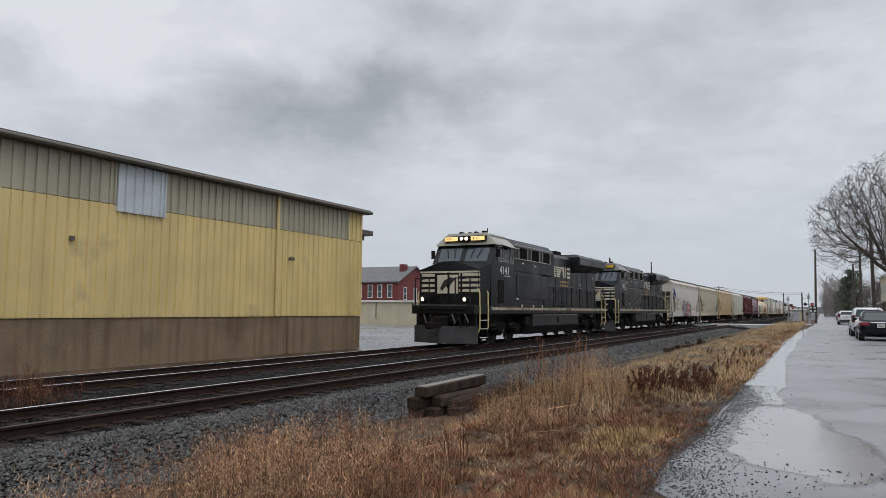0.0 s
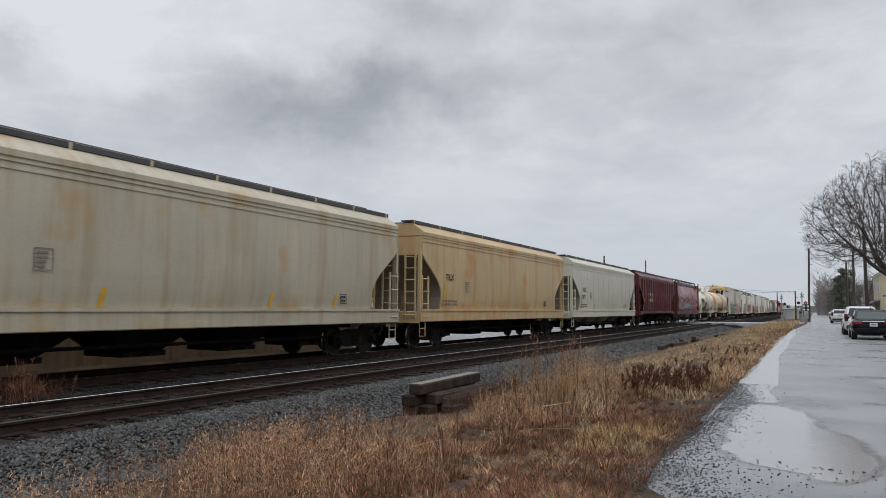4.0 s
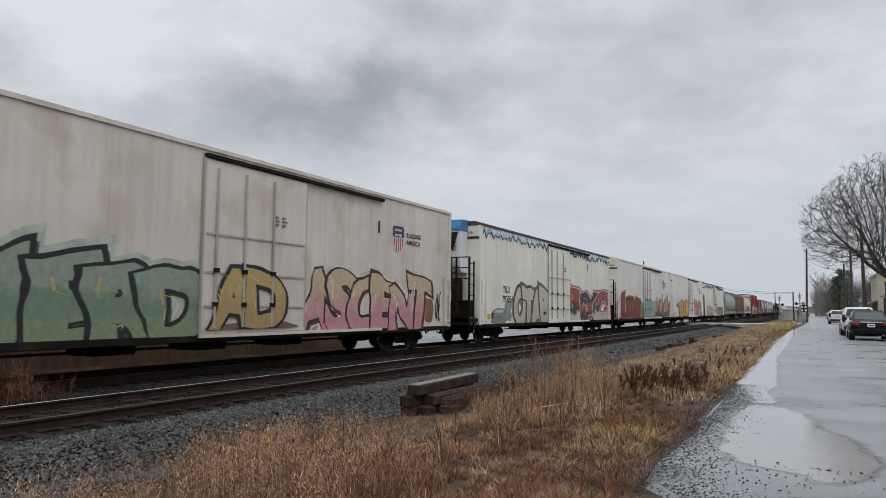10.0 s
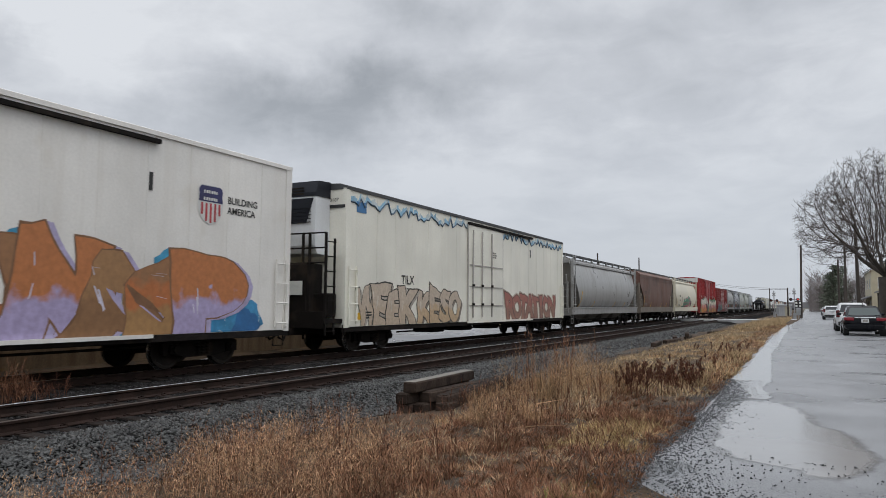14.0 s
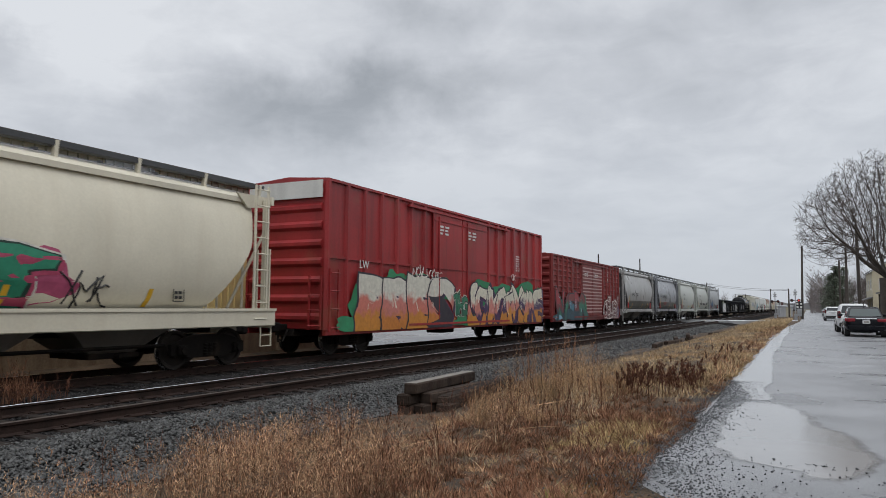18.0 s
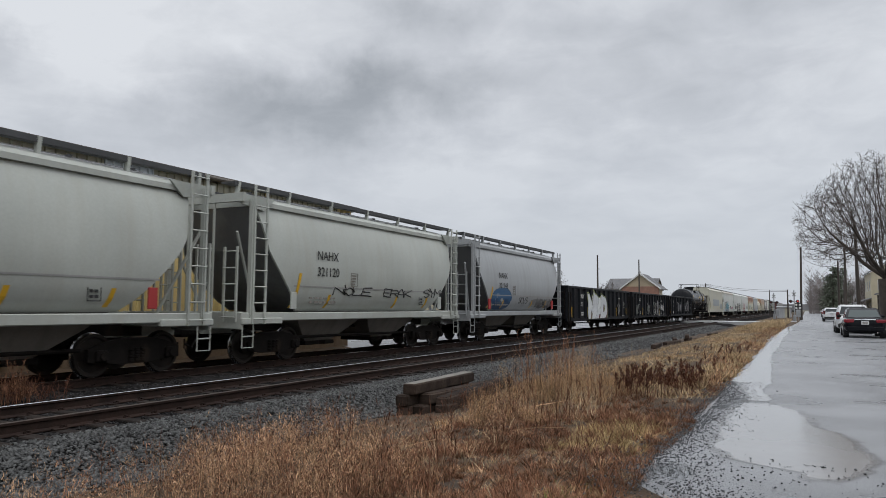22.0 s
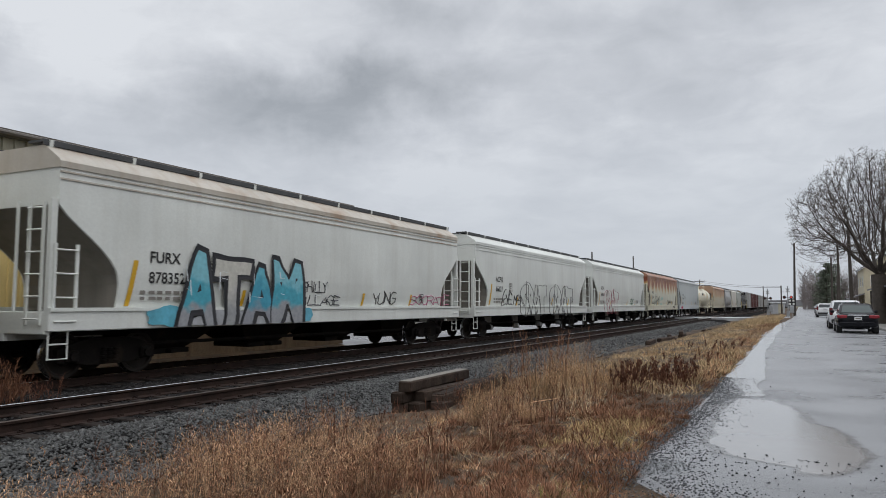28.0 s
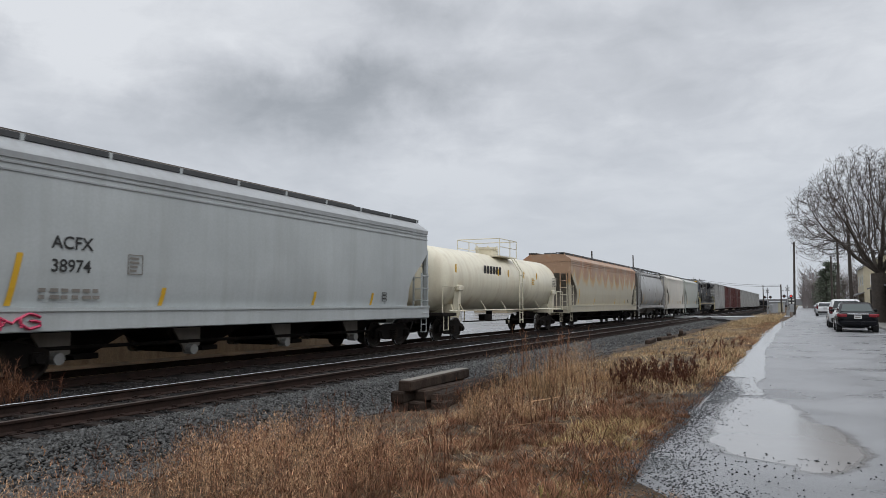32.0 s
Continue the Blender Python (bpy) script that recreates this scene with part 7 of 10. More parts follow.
graffiti(c, "WVYKWV", 2.7, 10.3, 0.82, 2.35, (((0.03, 0.03, 0.03), (0.46, 0.34, 0.16), (0.50, 0.38, 0.18)), ((0.02, 0.02, 0.02), (0.30, 0.04, 0.04), (0.34, 0.05, 0.05))), halo=(0.03, 0.028, 0.025), line=(0.56, 0.45, 0.26), depth=(0.02, 0.02, 0.02),
         shine=(0.58, 0.48, 0.28), seed=42, wild=1.7, fat=0.05, edge=0.03, floor=0.82, cloud=((9.6, 1.45, 1.3, 0.62, (0.30, 0.29, 0.15)), (8.6, 2.15, 1.2, 0.25, (0.50, 0.48, 0.42)), (6.0, 1.1, 3.0, 0.3, (0.03, 0.03, 0.03))))
c = place(reefer("dirty white refrigerator car with orange and blue graffiti", 24.2, reefer_white, None, "ARMN", "170222", seed=43, shield=True, mark_y=1.75, two_line=False, text_size=0.52), 281.1, 305.2)
graffiti(c, "TASK", -8.1, -1.6, 0.82, 2.5, (((0.60, 0.33, 0.09), (0.64, 0.37, 0.11)),), line=(0.05, 0.025, 0.015), depth=(0.035, 0.018, 0.012), shine=(0.68, 0.46, 0.20), seed=44, fat=0.07, edge=0.012, drop=(-0.26, -0.05), lap=1.06, wild=0.8,
         floor=0.84, cloud=((-7.9, 1.4, 0.55, 0.65, (0.05, 0.26, 0.44)), (-7.5, 1.2, 0.5, 0.4, (0.03, 0.05, 0.16)), (-6.6, 2.45, 0.55, 0.3, (0.06, 0.28, 0.44)), (-2.7, 2.35, 0.8, 0.4, (0.05, 0.26, 0.42)), (-3.0, 1.2, 0.8, 0.5, (0.05, 0.24, 0.42)),
         (-4.6, 1.8, 1.7, 0.8, (0.045, 0.022, 0.015))))
graffiti(c, "UNASP", 2.1, 8.4, 0.80, 2.55, (((0.36, 0.20, 0.08), (0.44, 0.15, 0.05), (0.30, 0.15, 0.07)), ((0.40, 0.34, 0.54), (0.46, 0.17, 0.06)), ((0.25, 0.13, 0.06), (0.33, 0.18, 0.08))), line=(0.20, 0.10, 0.05), depth=(0.40, 0.36, 0.54),
         shine=(0.55, 0.52, 0.62), seed=45, fat=0.13, edge=0.015, floor=0.84, lap=1.28, drop=(0.16, -0.03), cloud=((8.6, 1.2, 0.9, 0.55, (0.05, 0.25, 0.46)), (9.0, 1.0, 0.5, 0.35, (0.03, 0.14, 0.34)), (6.9, 2.4, 0.7, 0.3, (0.05, 0.28, 0.46)),
         (3.4, 2.5, 0.6, 0.35, (0.05, 0.27, 0.44)), (4.5, 1.1, 1.5, 0.4, (0.05, 0.26, 0.44)), (7.0, 0.95, 1.3, 0.3, (0.04, 0.22, 0.42))))
c = place(reefer("cream white refrigerator car with a dark cooling unit", L5, reefer_cream, DRK, "TILX", "793107", seed=46, wave=True, mark_y=3.4, roof_mat=walk_dark), 305.2, 329.4)
part("blue_notice", Geo().box(1.514, -10.0, 4.6, 0.006, 0.55, 0.34), unit_blue, c)
graffiti(c, "WEEK", -10.1, -6.5, 0.85, 2.1, (((0.50, 0.40, 0.30), (0.52, 0.43, 0.34)),), line=(0.045, 0.04, 0.035), shine=(0.60, 0.56, 0.48), depth=(0.40, 0.36, 0.31), seed=47, fat=0.06, edge=0.025, floor=0.84)
graffiti(c, "KESO", -6.1, -2.8, 0.9, 2.05, (((0.52, 0.38, 0.24), (0.52, 0.43, 0.34)),), line=(0.045, 0.04, 0.035), shine=(0.60, 0.56, 0.48), depth=(0.20, 0.17, 0.14), seed=49, fat=0.06, edge=0.025, floor=0.84)
graffiti(c, "ROTATION", 2.4, 9.4, 0.95, 2.0, (((0.30, 0.16, 0.12), (0.36, 0.14, 0.11)),), line=(0.12, 0.06, 0.05), halo=(0.46, 0.38, 0.30), shine=(0.50, 0.38, 0.30), seed=48, fat=0.05, edge=0.03)

place(hopper("weathered pale grey covered hopper with bowed sides", 19.4, grey_steel, "round", mark="", num=""), 329.4, 348.9)
c = place(hopper("rust-brown covered hopper with streaked sides", 17.9, brown_rust, mark="FCTX", num="407", mark_y=1.9, mark_z=2.6, frame=paint("brown_grey_frame", (0.20, 0.17, 0.14), 0.5)), 348.9, 366.8)
c = place(hopper("warm cream covered hopper with green graffiti", 18.8, cmmx_cream, "round", mark="CMMX", num="97080", mark_y=3.4, mark_size=0.30), 366.8, 385.6)
graffiti(c, "JAST", -2.7, 2.5, 1.45, 2.4, (((0.02, 0.19, 0.11), (0.03, 0.24, 0.14)),), halo=(0.58, 0.56, 0.50), line=(0.015, 0.04, 0.03), depth=(0.40, 0.06, 0.12), shine=(0.40, 0.52, 0.42), seed=51, surf=ROUND, fat=0.09, edge=0.03,
         cloud=((2.3, 1.9, 0.8, 0.55, (0.42, 0.08, 0.16)), (0.6, 2.4, 0.9, 0.2, (0.44, 0.09, 0.16))))
scrawl(c, "XMK", 2.9, 3.9, 1.5, 2.1, (0.03, 0.03, 0.03), 52, ROUND, 0.022, 1.8)

box_red = paint("faded_box_car_red", (0.30, 0.026, 0.028), 0.55, (0.11, 0.018, 0.018), 0.40, dirt=(0.24, 0.075, 0.045), dirt_at=0.60, vary=0.22)
box_brown = paint("oxide_box_car_red", (0.20, 0.027, 0.026), 0.5, (0.12, 0.03, 0.022), 0.5, dirt=(0.27, 0.10, 0.06), dirt_at=0.64)
c = place(box_car("tall faded red box car with colourful graffiti", 20.0, box_red, 5.34, 0.80, posts=10, door=(-2.9, 2.2), marks=(("LW", 0.36, -7.86, 2.70), ("171 230", 0.36, -7.88, 2.27)),
                  end_white=paint("white_end_band", (0.60, 0.60, 0.57))), 386.9, 406.9)
graffiti(c, "BRES", -7.5, -1.5, 0.74, 2.35, (((0.50, 0.20, 0.03), (0.52, 0.16, 0.12), (0.58, 0.56, 0.48)), ((0.48, 0.17, 0.03), (0.50, 0.17, 0.14), (0.57, 0.55, 0.48))), line=(0.03, 0.025, 0.035), depth=(0.06, 0.025, 0.08), shine=(0.62, 0.52, 0.42), seed=52,
         surf=1.60, fat=0.12, edge=0.025, wild=0.8, floor=0.72, cloud=((-7.6, 1.3, 0.9, 0.8, (0.02, 0.19, 0.08)), (-5.8, 2.3, 0.7, 0.5, (0.025, 0.21, 0.09)), (-4.0, 2.2, 1.4, 0.45, (0.02, 0.18, 0.08)), (-2.0, 2.1, 1.0, 0.45, (0.02, 0.20, 0.08)),
         (-8.3, 0.95, 0.8, 0.28, (0.03, 0.22, 0.10)), (-4.5, 0.95, 3.2, 0.3, (0.46, 0.19, 0.04)), (0.0, 0.95, 1.2, 0.26, (0.03, 0.21, 0.09))))
graffiti(c, "THG", -1.15, 0.0, 1.2, 1.95, (((0.02, 0.14, 0.08), (0.03, 0.18, 0.10)),), line=(0.015, 0.02, 0.02), halo=(0.50, 0.50, 0.44), surf=1.612, seed=56, fat=0.04, edge=0.03)
graffiti(c, "SCAKGERXSANE", 0.5, 9.1, 0.78, 2.3, (((0.52, 0.22, 0.03), (0.52, 0.19, 0.16), (0.60, 0.57, 0.46)), ((0.07, 0.03, 0.09), (0.50, 0.18, 0.14), (0.60, 0.57, 0.46)), ((0.50, 0.20, 0.03), (0.06, 0.03, 0.09), (0.58, 0.55, 0.44))), line=(0.035, 0.02, 0.045),
         depth=(0.07, 0.025, 0.09), shine=(0.64, 0.60, 0.50), seed=53, surf=1.60, fat=0.06, edge=0.03, wild=1.9, lap=1.7, floor=0.72, drop=(0.14, -0.14), cloud=((1.6, 2.1, 1.0, 0.5, (0.02, 0.19, 0.08)), (4.0, 2.2, 1.2, 0.35, (0.025, 0.21, 0.09)),
         (7.0, 2.2, 1.3, 0.5, (0.02, 0.19, 0.08)), (8.8, 2.0, 0.6, 0.5, (0.025, 0.20, 0.09)), (4.8, 0.95, 4.4, 0.32, (0.48, 0.20, 0.03)), (3.0, 1.25, 1.6, 0.35, (0.06, 0.03, 0.09)), (7.4, 1.2, 1.6, 0.35, (0.07, 0.03, 0.09))))
scrawl(c, "NOVU", -4.5, -3.5, 2.55, 2.95, (0.60, 0.55, 0.52), 57, 1.60, 0.016, 1.2)
scrawl(c, "GOTE", -3.3, -2.3, 2.45, 2.85, (0.60, 0.55, 0.52), 58, 1.60, 0.016, 1.2)
scrawl(c, "OK", 5.0, 5.5, 2.75, 3.1, (0.62, 0.55, 0.52), 59, 1.60, 0.016, 1.2)
c = place(box_car("oxide red ribbed box car with graffiti", 16.65, box_brown, 4.52, 0.84, posts=9, door=(-2.1, 2.65), pale_ribs=True, ribbed=True), 407.75, 424.4)
lettering("NS 458069", 0.26, white_mark, c, 0, 0, 0, end=1).matrix_basis = pose(-0.2, -7.945, 4.15, 90, 0, 0)
graffiti(c, "NISER", -7.2, -1.5, 0.82, 2.3, (((0.02, 0.05, 0.07), (0.16, 0.03, 0.035), (0.30, 0.04, 0.05)), ((0.03, 0.10, 0.09), (0.03, 0.16, 0.10), (0.16, 0.03, 0.03)), ((0.03, 0.07, 0.10), (0.06, 0.18, 0.24), (0.20, 0.04, 0.04))),
         line=(0.025, 0.035, 0.045), shine=(0.34, 0.48, 0.56), seed=54, surf=1.60, fat=0.05, edge=0.03, wild=1.3, cloud=((-4.8, 1.05, 2.8, 0.34, (0.03, 0.08, 0.10)), (-6.7, 1.5, 0.6, 0.5, (0.03, 0.15, 0.09)), (-1.7, 1.5, 0.4, 0.6, (0.03, 0.17, 0.09)),
         (-6.9, 0.9, 0.7, 0.14, (0.20, 0.40, 0.52))))
graffiti(c, "CELEY", 3.0, 7.2, 0.78, 2.05, (((0.10, 0.03, 0.035), (0.16, 0.05, 0.045)),), line=(0.62, 0.57, 0.54), halo=(0.13, 0.04, 0.04), shine=(0.50, 0.42, 0.40), seed=55, surf=1.60, fat=0.0, edge=0.032, wild=1.5, lap=1.25,
         cloud=((4.9, 1.0, 2.2, 0.3, (0.14, 0.04, 0.045)), (6.95, 1.2, 0.6, 0.4, (0.09, 0.04, 0.10))))

low_dark = paint("low_side_dark", (0.13, 0.128, 0.115), 0.6, (0.07, 0.066, 0.058), 0.5, dirt=(0.19, 0.185, 0.17), dirt_at=0.56)
# grime and the shade of the open end, put together into one dark colour
end_grime_shade = paint("grimy_shaded_end_steel", (0.105, 0.108, 0.112), 0.5, (0.05, 0.048, 0.045), 0.45, dirt=(0.18, 0.18, 0.175), dirt_at=0.6)
slate_grey = paint("slate_grey_steel", (0.215, 0.225, 0.245), 0.4, (0.15, 0.15, 0.155), 0.3)
E5 = [424.5, 438.0, 451.6, 464.9, 478.5, 492.1]
for k, (m, nm, lab) in enumerate(((grey_steel, "320011", "dull silver-grey two-bay covered hopper"), (slate_grey, "320237", "grey two-bay covered hopper with painted-over sides"),
                                  (grey_green, "321208", "pale green-grey two-bay covered hopper"), (grey_green, "321120", "pale grey two-bay covered hopper with brown streaks"),
                                  (grey_blue, "321143", "blue-grey two-bay covered hopper with a blue graffiti patch"))):
    c = place(hopper(lab, 13.5, m, "round", bays=2, mark="NAHX", num=nm, mark_y=2.95, mark_z=2.5 if k < 2 else 2.85, mark_size=0.40 if k < 2 else 0.36, one_line=k < 2, sill=False, inset=1.25, dark_slope=end_grime_shade, group="short grey hoppers"), E5[k], E5[k + 1])
    seam = Geo().loft([[(ROUND(z) + 0.010, y, z) for y in (-4.3, 4.6)] for z in (2.04, 2.06, 2.08)], closed=False, caps=False)
    part("body_seam", seam, grey_cap, c)
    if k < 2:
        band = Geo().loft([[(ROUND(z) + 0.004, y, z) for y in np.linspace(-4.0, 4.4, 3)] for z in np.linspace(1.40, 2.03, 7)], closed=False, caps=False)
        part("grimy_band", band, low_dark, c, "dark band along the lower side")
    for s in (-1, 1):
        part("red_end_plate", Geo().box(1.53, s * 4.36 + 0.1, 1.66, 0.05, 0.24, 0.46, 0.01), red_mark if k != 3 else m, c)
    if k == 1:
        part("painted_patch", Geo().loft([[(ROUND(z) + 0.010, -1.55 + e * (0.8 + 0.1 * noise.noise((z * 5, e, 1))), z) for e in (-1, 1)] for z in np.linspace(1.72, 2.03, 6)], closed=False, caps=False), spray((0.20, 0.035, 0.035)), c)
        graffiti(c, "NIERS", -3.8, -1.9, 1.48, 1.98, (((0.05, 0.055, 0.045), (0.09, 0.085, 0.07)),), line=(0.13, 0.13, 0.12), shine=(0.16, 0.15, 0.12), seed=8, surf=lambda z: ROUND(z) + 0.006, fat=0.02, edge=0.02)
    if k == 3:
        scrawl(c, "NOLE", -2.4, -0.4, 1.85, 2.12, (0.03, 0.03, 0.03), 9, ROUND, 0.02)
        scrawl(c, "ERAK", 0.4, 2.2, 1.85, 2.1, (0.03, 0.03, 0.03), 10, ROUND, 0.02)
        scrawl(c, "SYM", 3.2, 4.4, 1.85, 2.15, (0.03, 0.03, 0.03), 11, ROUND, 0.02)
    if k == 4:
        graffiti(c, "O", -3.5, -2.1, 1.5, 2.2, (((0.02, 0.06, 0.14), (0.04, 0.12, 0.24)),), line=(0.05, 0.10, 0.17), shine=(0.30, 0.36, 0.42), seed=55, surf=ROUND, fat=0.16, edge=0.02, cloud=((-3.6, 1.75, 0.6, 0.4, (0.34, 0.28, 0.12)),))
        scrawl(c, "SOYS", -0.6, 0.6, 1.7, 2.0, (0.12, 0.12, 0.12), 12, ROUND, 0.016)
        graffiti(c, "MEWUG", 2.0, 4.4, 1.48, 1.95, (((0.09, 0.09, 0.09), (0.13, 0.13, 0.13)),), line=(0.10, 0.10, 0.10), seed=13, surf=ROUND, fat=0.0, edge=0.02, shine=(0.2, 0.2, 0.2), cloud=((2.6, 1.7, 1.8, 0.2, (0.20, 0.20, 0.20)),))

gon_black = paint("flat_black_gondola", (0.0075, 0.0085, 0.011), 0.3, (0.018, 0.017, 0.017), 0.5)
c = place(gondola("black gondola with silver and green graffiti", 17.5, gon_black, "CHUX", "215", seed=61), 492.1, 509.6)
graffiti(c, "NEAD", -3.6, 0.6, 0.9, 2.12, (((0.62, 0.64, 0.66), (0.70, 0.72, 0.72)), ((0.66, 0.68, 0.70), (0.58, 0.60, 0.62))), halo=(0.26, 0.30, 0.08), line=(0.05, 0.055, 0.055), depth=(0.12, 0.015, 0.025), shine=(0.66, 0.66, 0.64), seed=62, surf=1.590, fat=0.10, edge=0.02,
         lap=1.25, cloud=((0.95, 1.3, 0.3, 0.55, (0.07, 0.10, 0.045)), (-1.6, 1.95, 1.4, 0.22, (0.14, 0.02, 0.03))))
scrawl(c, "SX", 4.1, 4.7, 1.25, 1.9, (0.30, 0.30, 0.30), 4, 1.594, 0.016, 1.6)
c = place(gondola("black gondola with faint white scrawls", 17.4, gon_black, "CHUX", "271", seed=63), 509.6, 527.05)
outlined(c, "SCLR", 0.6, 4.3, 0.95, 2.0, (0.34, 0.34, 0.34), 1.594, 64, 0.020, 0.03, 1.5)
scrawl(c, "THAT", 4.2, 5.2, 1.35, 1.85, (0.46, 0.46, 0.46), 65, 1.594, 0.018, 1.2)
scrawl(c, "AD", 5.3, 5.8, 1.3, 1.7, (0.40, 0.40, 0.40), 67, 1.594, 0.018, 1.2)
for a, b, sd in ((-2.4, -1.0, 2), (-7.0, -6.0, 4)):
    scrawl(c, "ZAK", a, b, 1.05, 1.85, (0.22, 0.23, 0.22), sd, 1.59, 0.014, 1.5)
c = place(gondola("black gondola with faded grey graffiti", 18.0, gon_black, "CHUX", "208", seed=66, posts=16), 527.05, 545.0)
for a, b, sd in ((-3.6, -0.6, 5), (2.0, 5.0, 6)):
    scrawl(c, "TAVA" if a < 0 else "WUNI", a, b, 1.2, 2.1, (0.20, 0.20, 0.21), sd, 1.59, 0.022, 1.2)
tank_black_gloss = paint("glossy_black_tank", (0.014, 0.015, 0.017), 0.15, (0.04, 0.04, 0.04), 0.25)
place(tank_car("glossy black tank car with a railed platform", 16.0, tank_black_gloss, tank_black_gloss, R=1.42, zc=2.58, mark="", num="", rail_mat=under_black), 545.0, 561.0)

c = place(hopper("pale cream covered hopper with grey repainted patches", 20.1, tg_cream, mark="", num=""), 561.0, 581.06)
for y0, y1, z0, z1 in ((-4.5, 3.4, 1.9, 2.9), (5.0, 6.0, 1.5, 2.2), (6.8, 7.7, 1.5, 2.2)):
    part("repainted_patch", Geo().span(FLAT(2.2) + 0.004, FLAT(2.2) + 0.02, y0, y1, z0, z1), spray((0.33, 0.36, 0.38)), c, "flat grey repainted patch")
c = place(hopper("white-grey covered hopper with turquoise graffiti", 19.4, white_grey, roof=pale_roof, mark="FURX", num="878352", mark_z=2.40, mark_y=2.25, inset=1.4), 581.06, 600.44)
graffiti(c, "ATAM", -5.8, -1.55, 1.0, 2.55, (((0.30, 0.31, 0.33), (0.06, 0.34, 0.44), (0.20, 0.48, 0.56)), ((0.30, 0.31, 0.32), (0.44, 0.43, 0.41), (0.52, 0.51, 0.46)), ((0.26, 0.27, 0.30), (0.05, 0.30, 0.42), (0.12, 0.42, 0.52))), halo=(0.012, 0.013, 0.016),
         line=(0.02, 0.02, 0.025), depth=(0.03, 0.03, 0.035), shine=(0.62, 0.66, 0.68), seed=71, surf=1.640, fat=0.04, edge=0.025, wild=0.7, lap=1.02, floor=1.0, cloud=((-6.2, 1.22, 0.6, 0.22, (0.10, 0.38, 0.50)), (-1.4, 1.2, 0.5, 0.2, (0.12, 0.38, 0.50)),
         (-3.6, 1.15, 2.0, 0.2, (0.34, 0.35, 0.37))))
scrawl(c, "PHILLY", -1.3, -0.2, 1.85, 2.15, (0.05, 0.05, 0.06), 7, FLAT, 0.016)
scrawl(c, "VILLAGE", -1.6, 0.5, 1.48, 1.75, (0.05, 0.05, 0.06), 17, FLAT, 0.016)
scrawl(c, "YUNG", 2.4, 3.8, 1.5, 1.9, (0.03, 0.03, 0.03), 18, FLAT, 0.018)
scrawl(c, "SOCRATE", 4.9, 8.0, 1.48, 1.85, (0.40, 0.12, 0.20), 8, FLAT, 0.016)
c = place(hopper("white-grey covered hopper with outlined black tags", 19.6, white_grey, mark="ACFX", num="66027", caps=True, mark_y=2.4, inset=1.4), 600.44, 620.07)
scrawl(c, "EYE", -5.7, -4.5, 1.48, 2.1, (0.03, 0.03, 0.03), 9, FLAT, 0.026, 1.7)
scrawl(c, "MPS", -4.2, -3.2, 1.48, 1.95, (0.04, 0.04, 0.04), 19, FLAT, 0.022, 0.8)
outlined(c, "SRAT", -3.4, 0.2, 1.15, 2.3, (0.05, 0.05, 0.05), 1.640, 10, 0.014, 0.13, 0.8)
outlined(c, "SRAT", 1.2, 5.2, 1.15, 2.3, (0.05, 0.05, 0.05), 1.640, 20, 0.014, 0.13, 0.8)
c = place(hopper("white-grey covered hopper with thin red tags", 19.5, white_grey, mark="ACFX", num="65065", caps=True, mark_y=2.2, inset=1.4), 620.07, 639.6)
outlined(c, "CRAT", -6.0, -2.0, 1.1, 2.3, (0.30, 0.07, 0.09), 1.640, 11, 0.013, 0.13, 0.8)
scrawl(c, "STK", 3.0, 4.2, 1.5, 1.95, (0.05, 0.13, 0.07), 12, FLAT, 0.018, 1.5)
acf_grey = paint("cool_pale_grey", (0.42, 0.45, 0.455), 0.35, (0.31, 0.32, 0.31), 0.4)
rust_mix = rusted_paint("pale_paint_rusted_from_the_roof", (0.57, 0.57, 0.48), (0.20, 0.052, 0.026), 3.25)
rust_roof = paint("rust_streaked_roof", (0.33, 0.17, 0.11), 0.6, (0.2, 0.07, 0.04))
c = place(hopper("pale covered hopper with heavy rust running down from its roof", 19.3, rust_mix, mark="ACFX", num="68841", caps=True, mark_y=2.2, inset=1.4, roof=rust_roof,
                 frame=paint("pale_cream_sill", (0.62, 0.60, 0.49), 0.4, (0.4, 0.3, 0.15))), 639.6, 658.9)
scrawl(c, "CRMN", -5.4, -2.9, 1.5, 2.3, (0.22, 0.24, 0.22), 13, FLAT, 0.016)
scrawl(c, "SOTM", 2.2, 4.6, 1.5, 1.95, (0.12, 0.11, 0.10), 23, FLAT, 0.018, 1.4)
scrawl(c, "NE", 5.4, 6.6, 1.15, 1.35, (0.06, 0.06, 0.06), 24, 1.640, 0.022, 1.4)
part("teal_patch", Geo().add([(FLAT(z) + 0.012, y, z) for y, z in ((-2.2, 1.5), (-0.8, 1.5), (-0.6, 2.3), (-1.9, 2.2))], [(0, 1, 2, 3)]), spray((0.32, 0.50, 0.46)), c)
c = place(hopper("blue-grey covered hopper with black lettering", 19.3, acf_grey, mark="ACFX", num="38974", caps=True, mark_y=2.5, inset=1.4, roof=grey_blue), 658.9, 678.2)
scrawl(c, "OMG", -7.6, -6.6, 1.05, 1.3, (0.55, 0.05, 0.12), 14, 1.63, 0.026)
place(tank_car("cream tank car with black lettering on its side", 17.1, tank_cream, tank_cream, R=1.40, zc=2.55, mark="", num="", logo=True, mark_y=4.6, mark_z=2.45), 678.2, 695.3)
tan_rust = rusted_paint("tan_paint_with_rusty_top", (0.46, 0.43, 0.34), (0.36, 0.23, 0.15), 3.2)
place(hopper("tan covered hopper with orange rust on its upper side", 21.0, tan_rust, inset=1.4), 695.3, 716.3)
place(hopper("grimy grey covered hopper", 14.5, grey_steel, "round", bays=2, sill=False, group="short grey hoppers"), 716.3, 730.8)
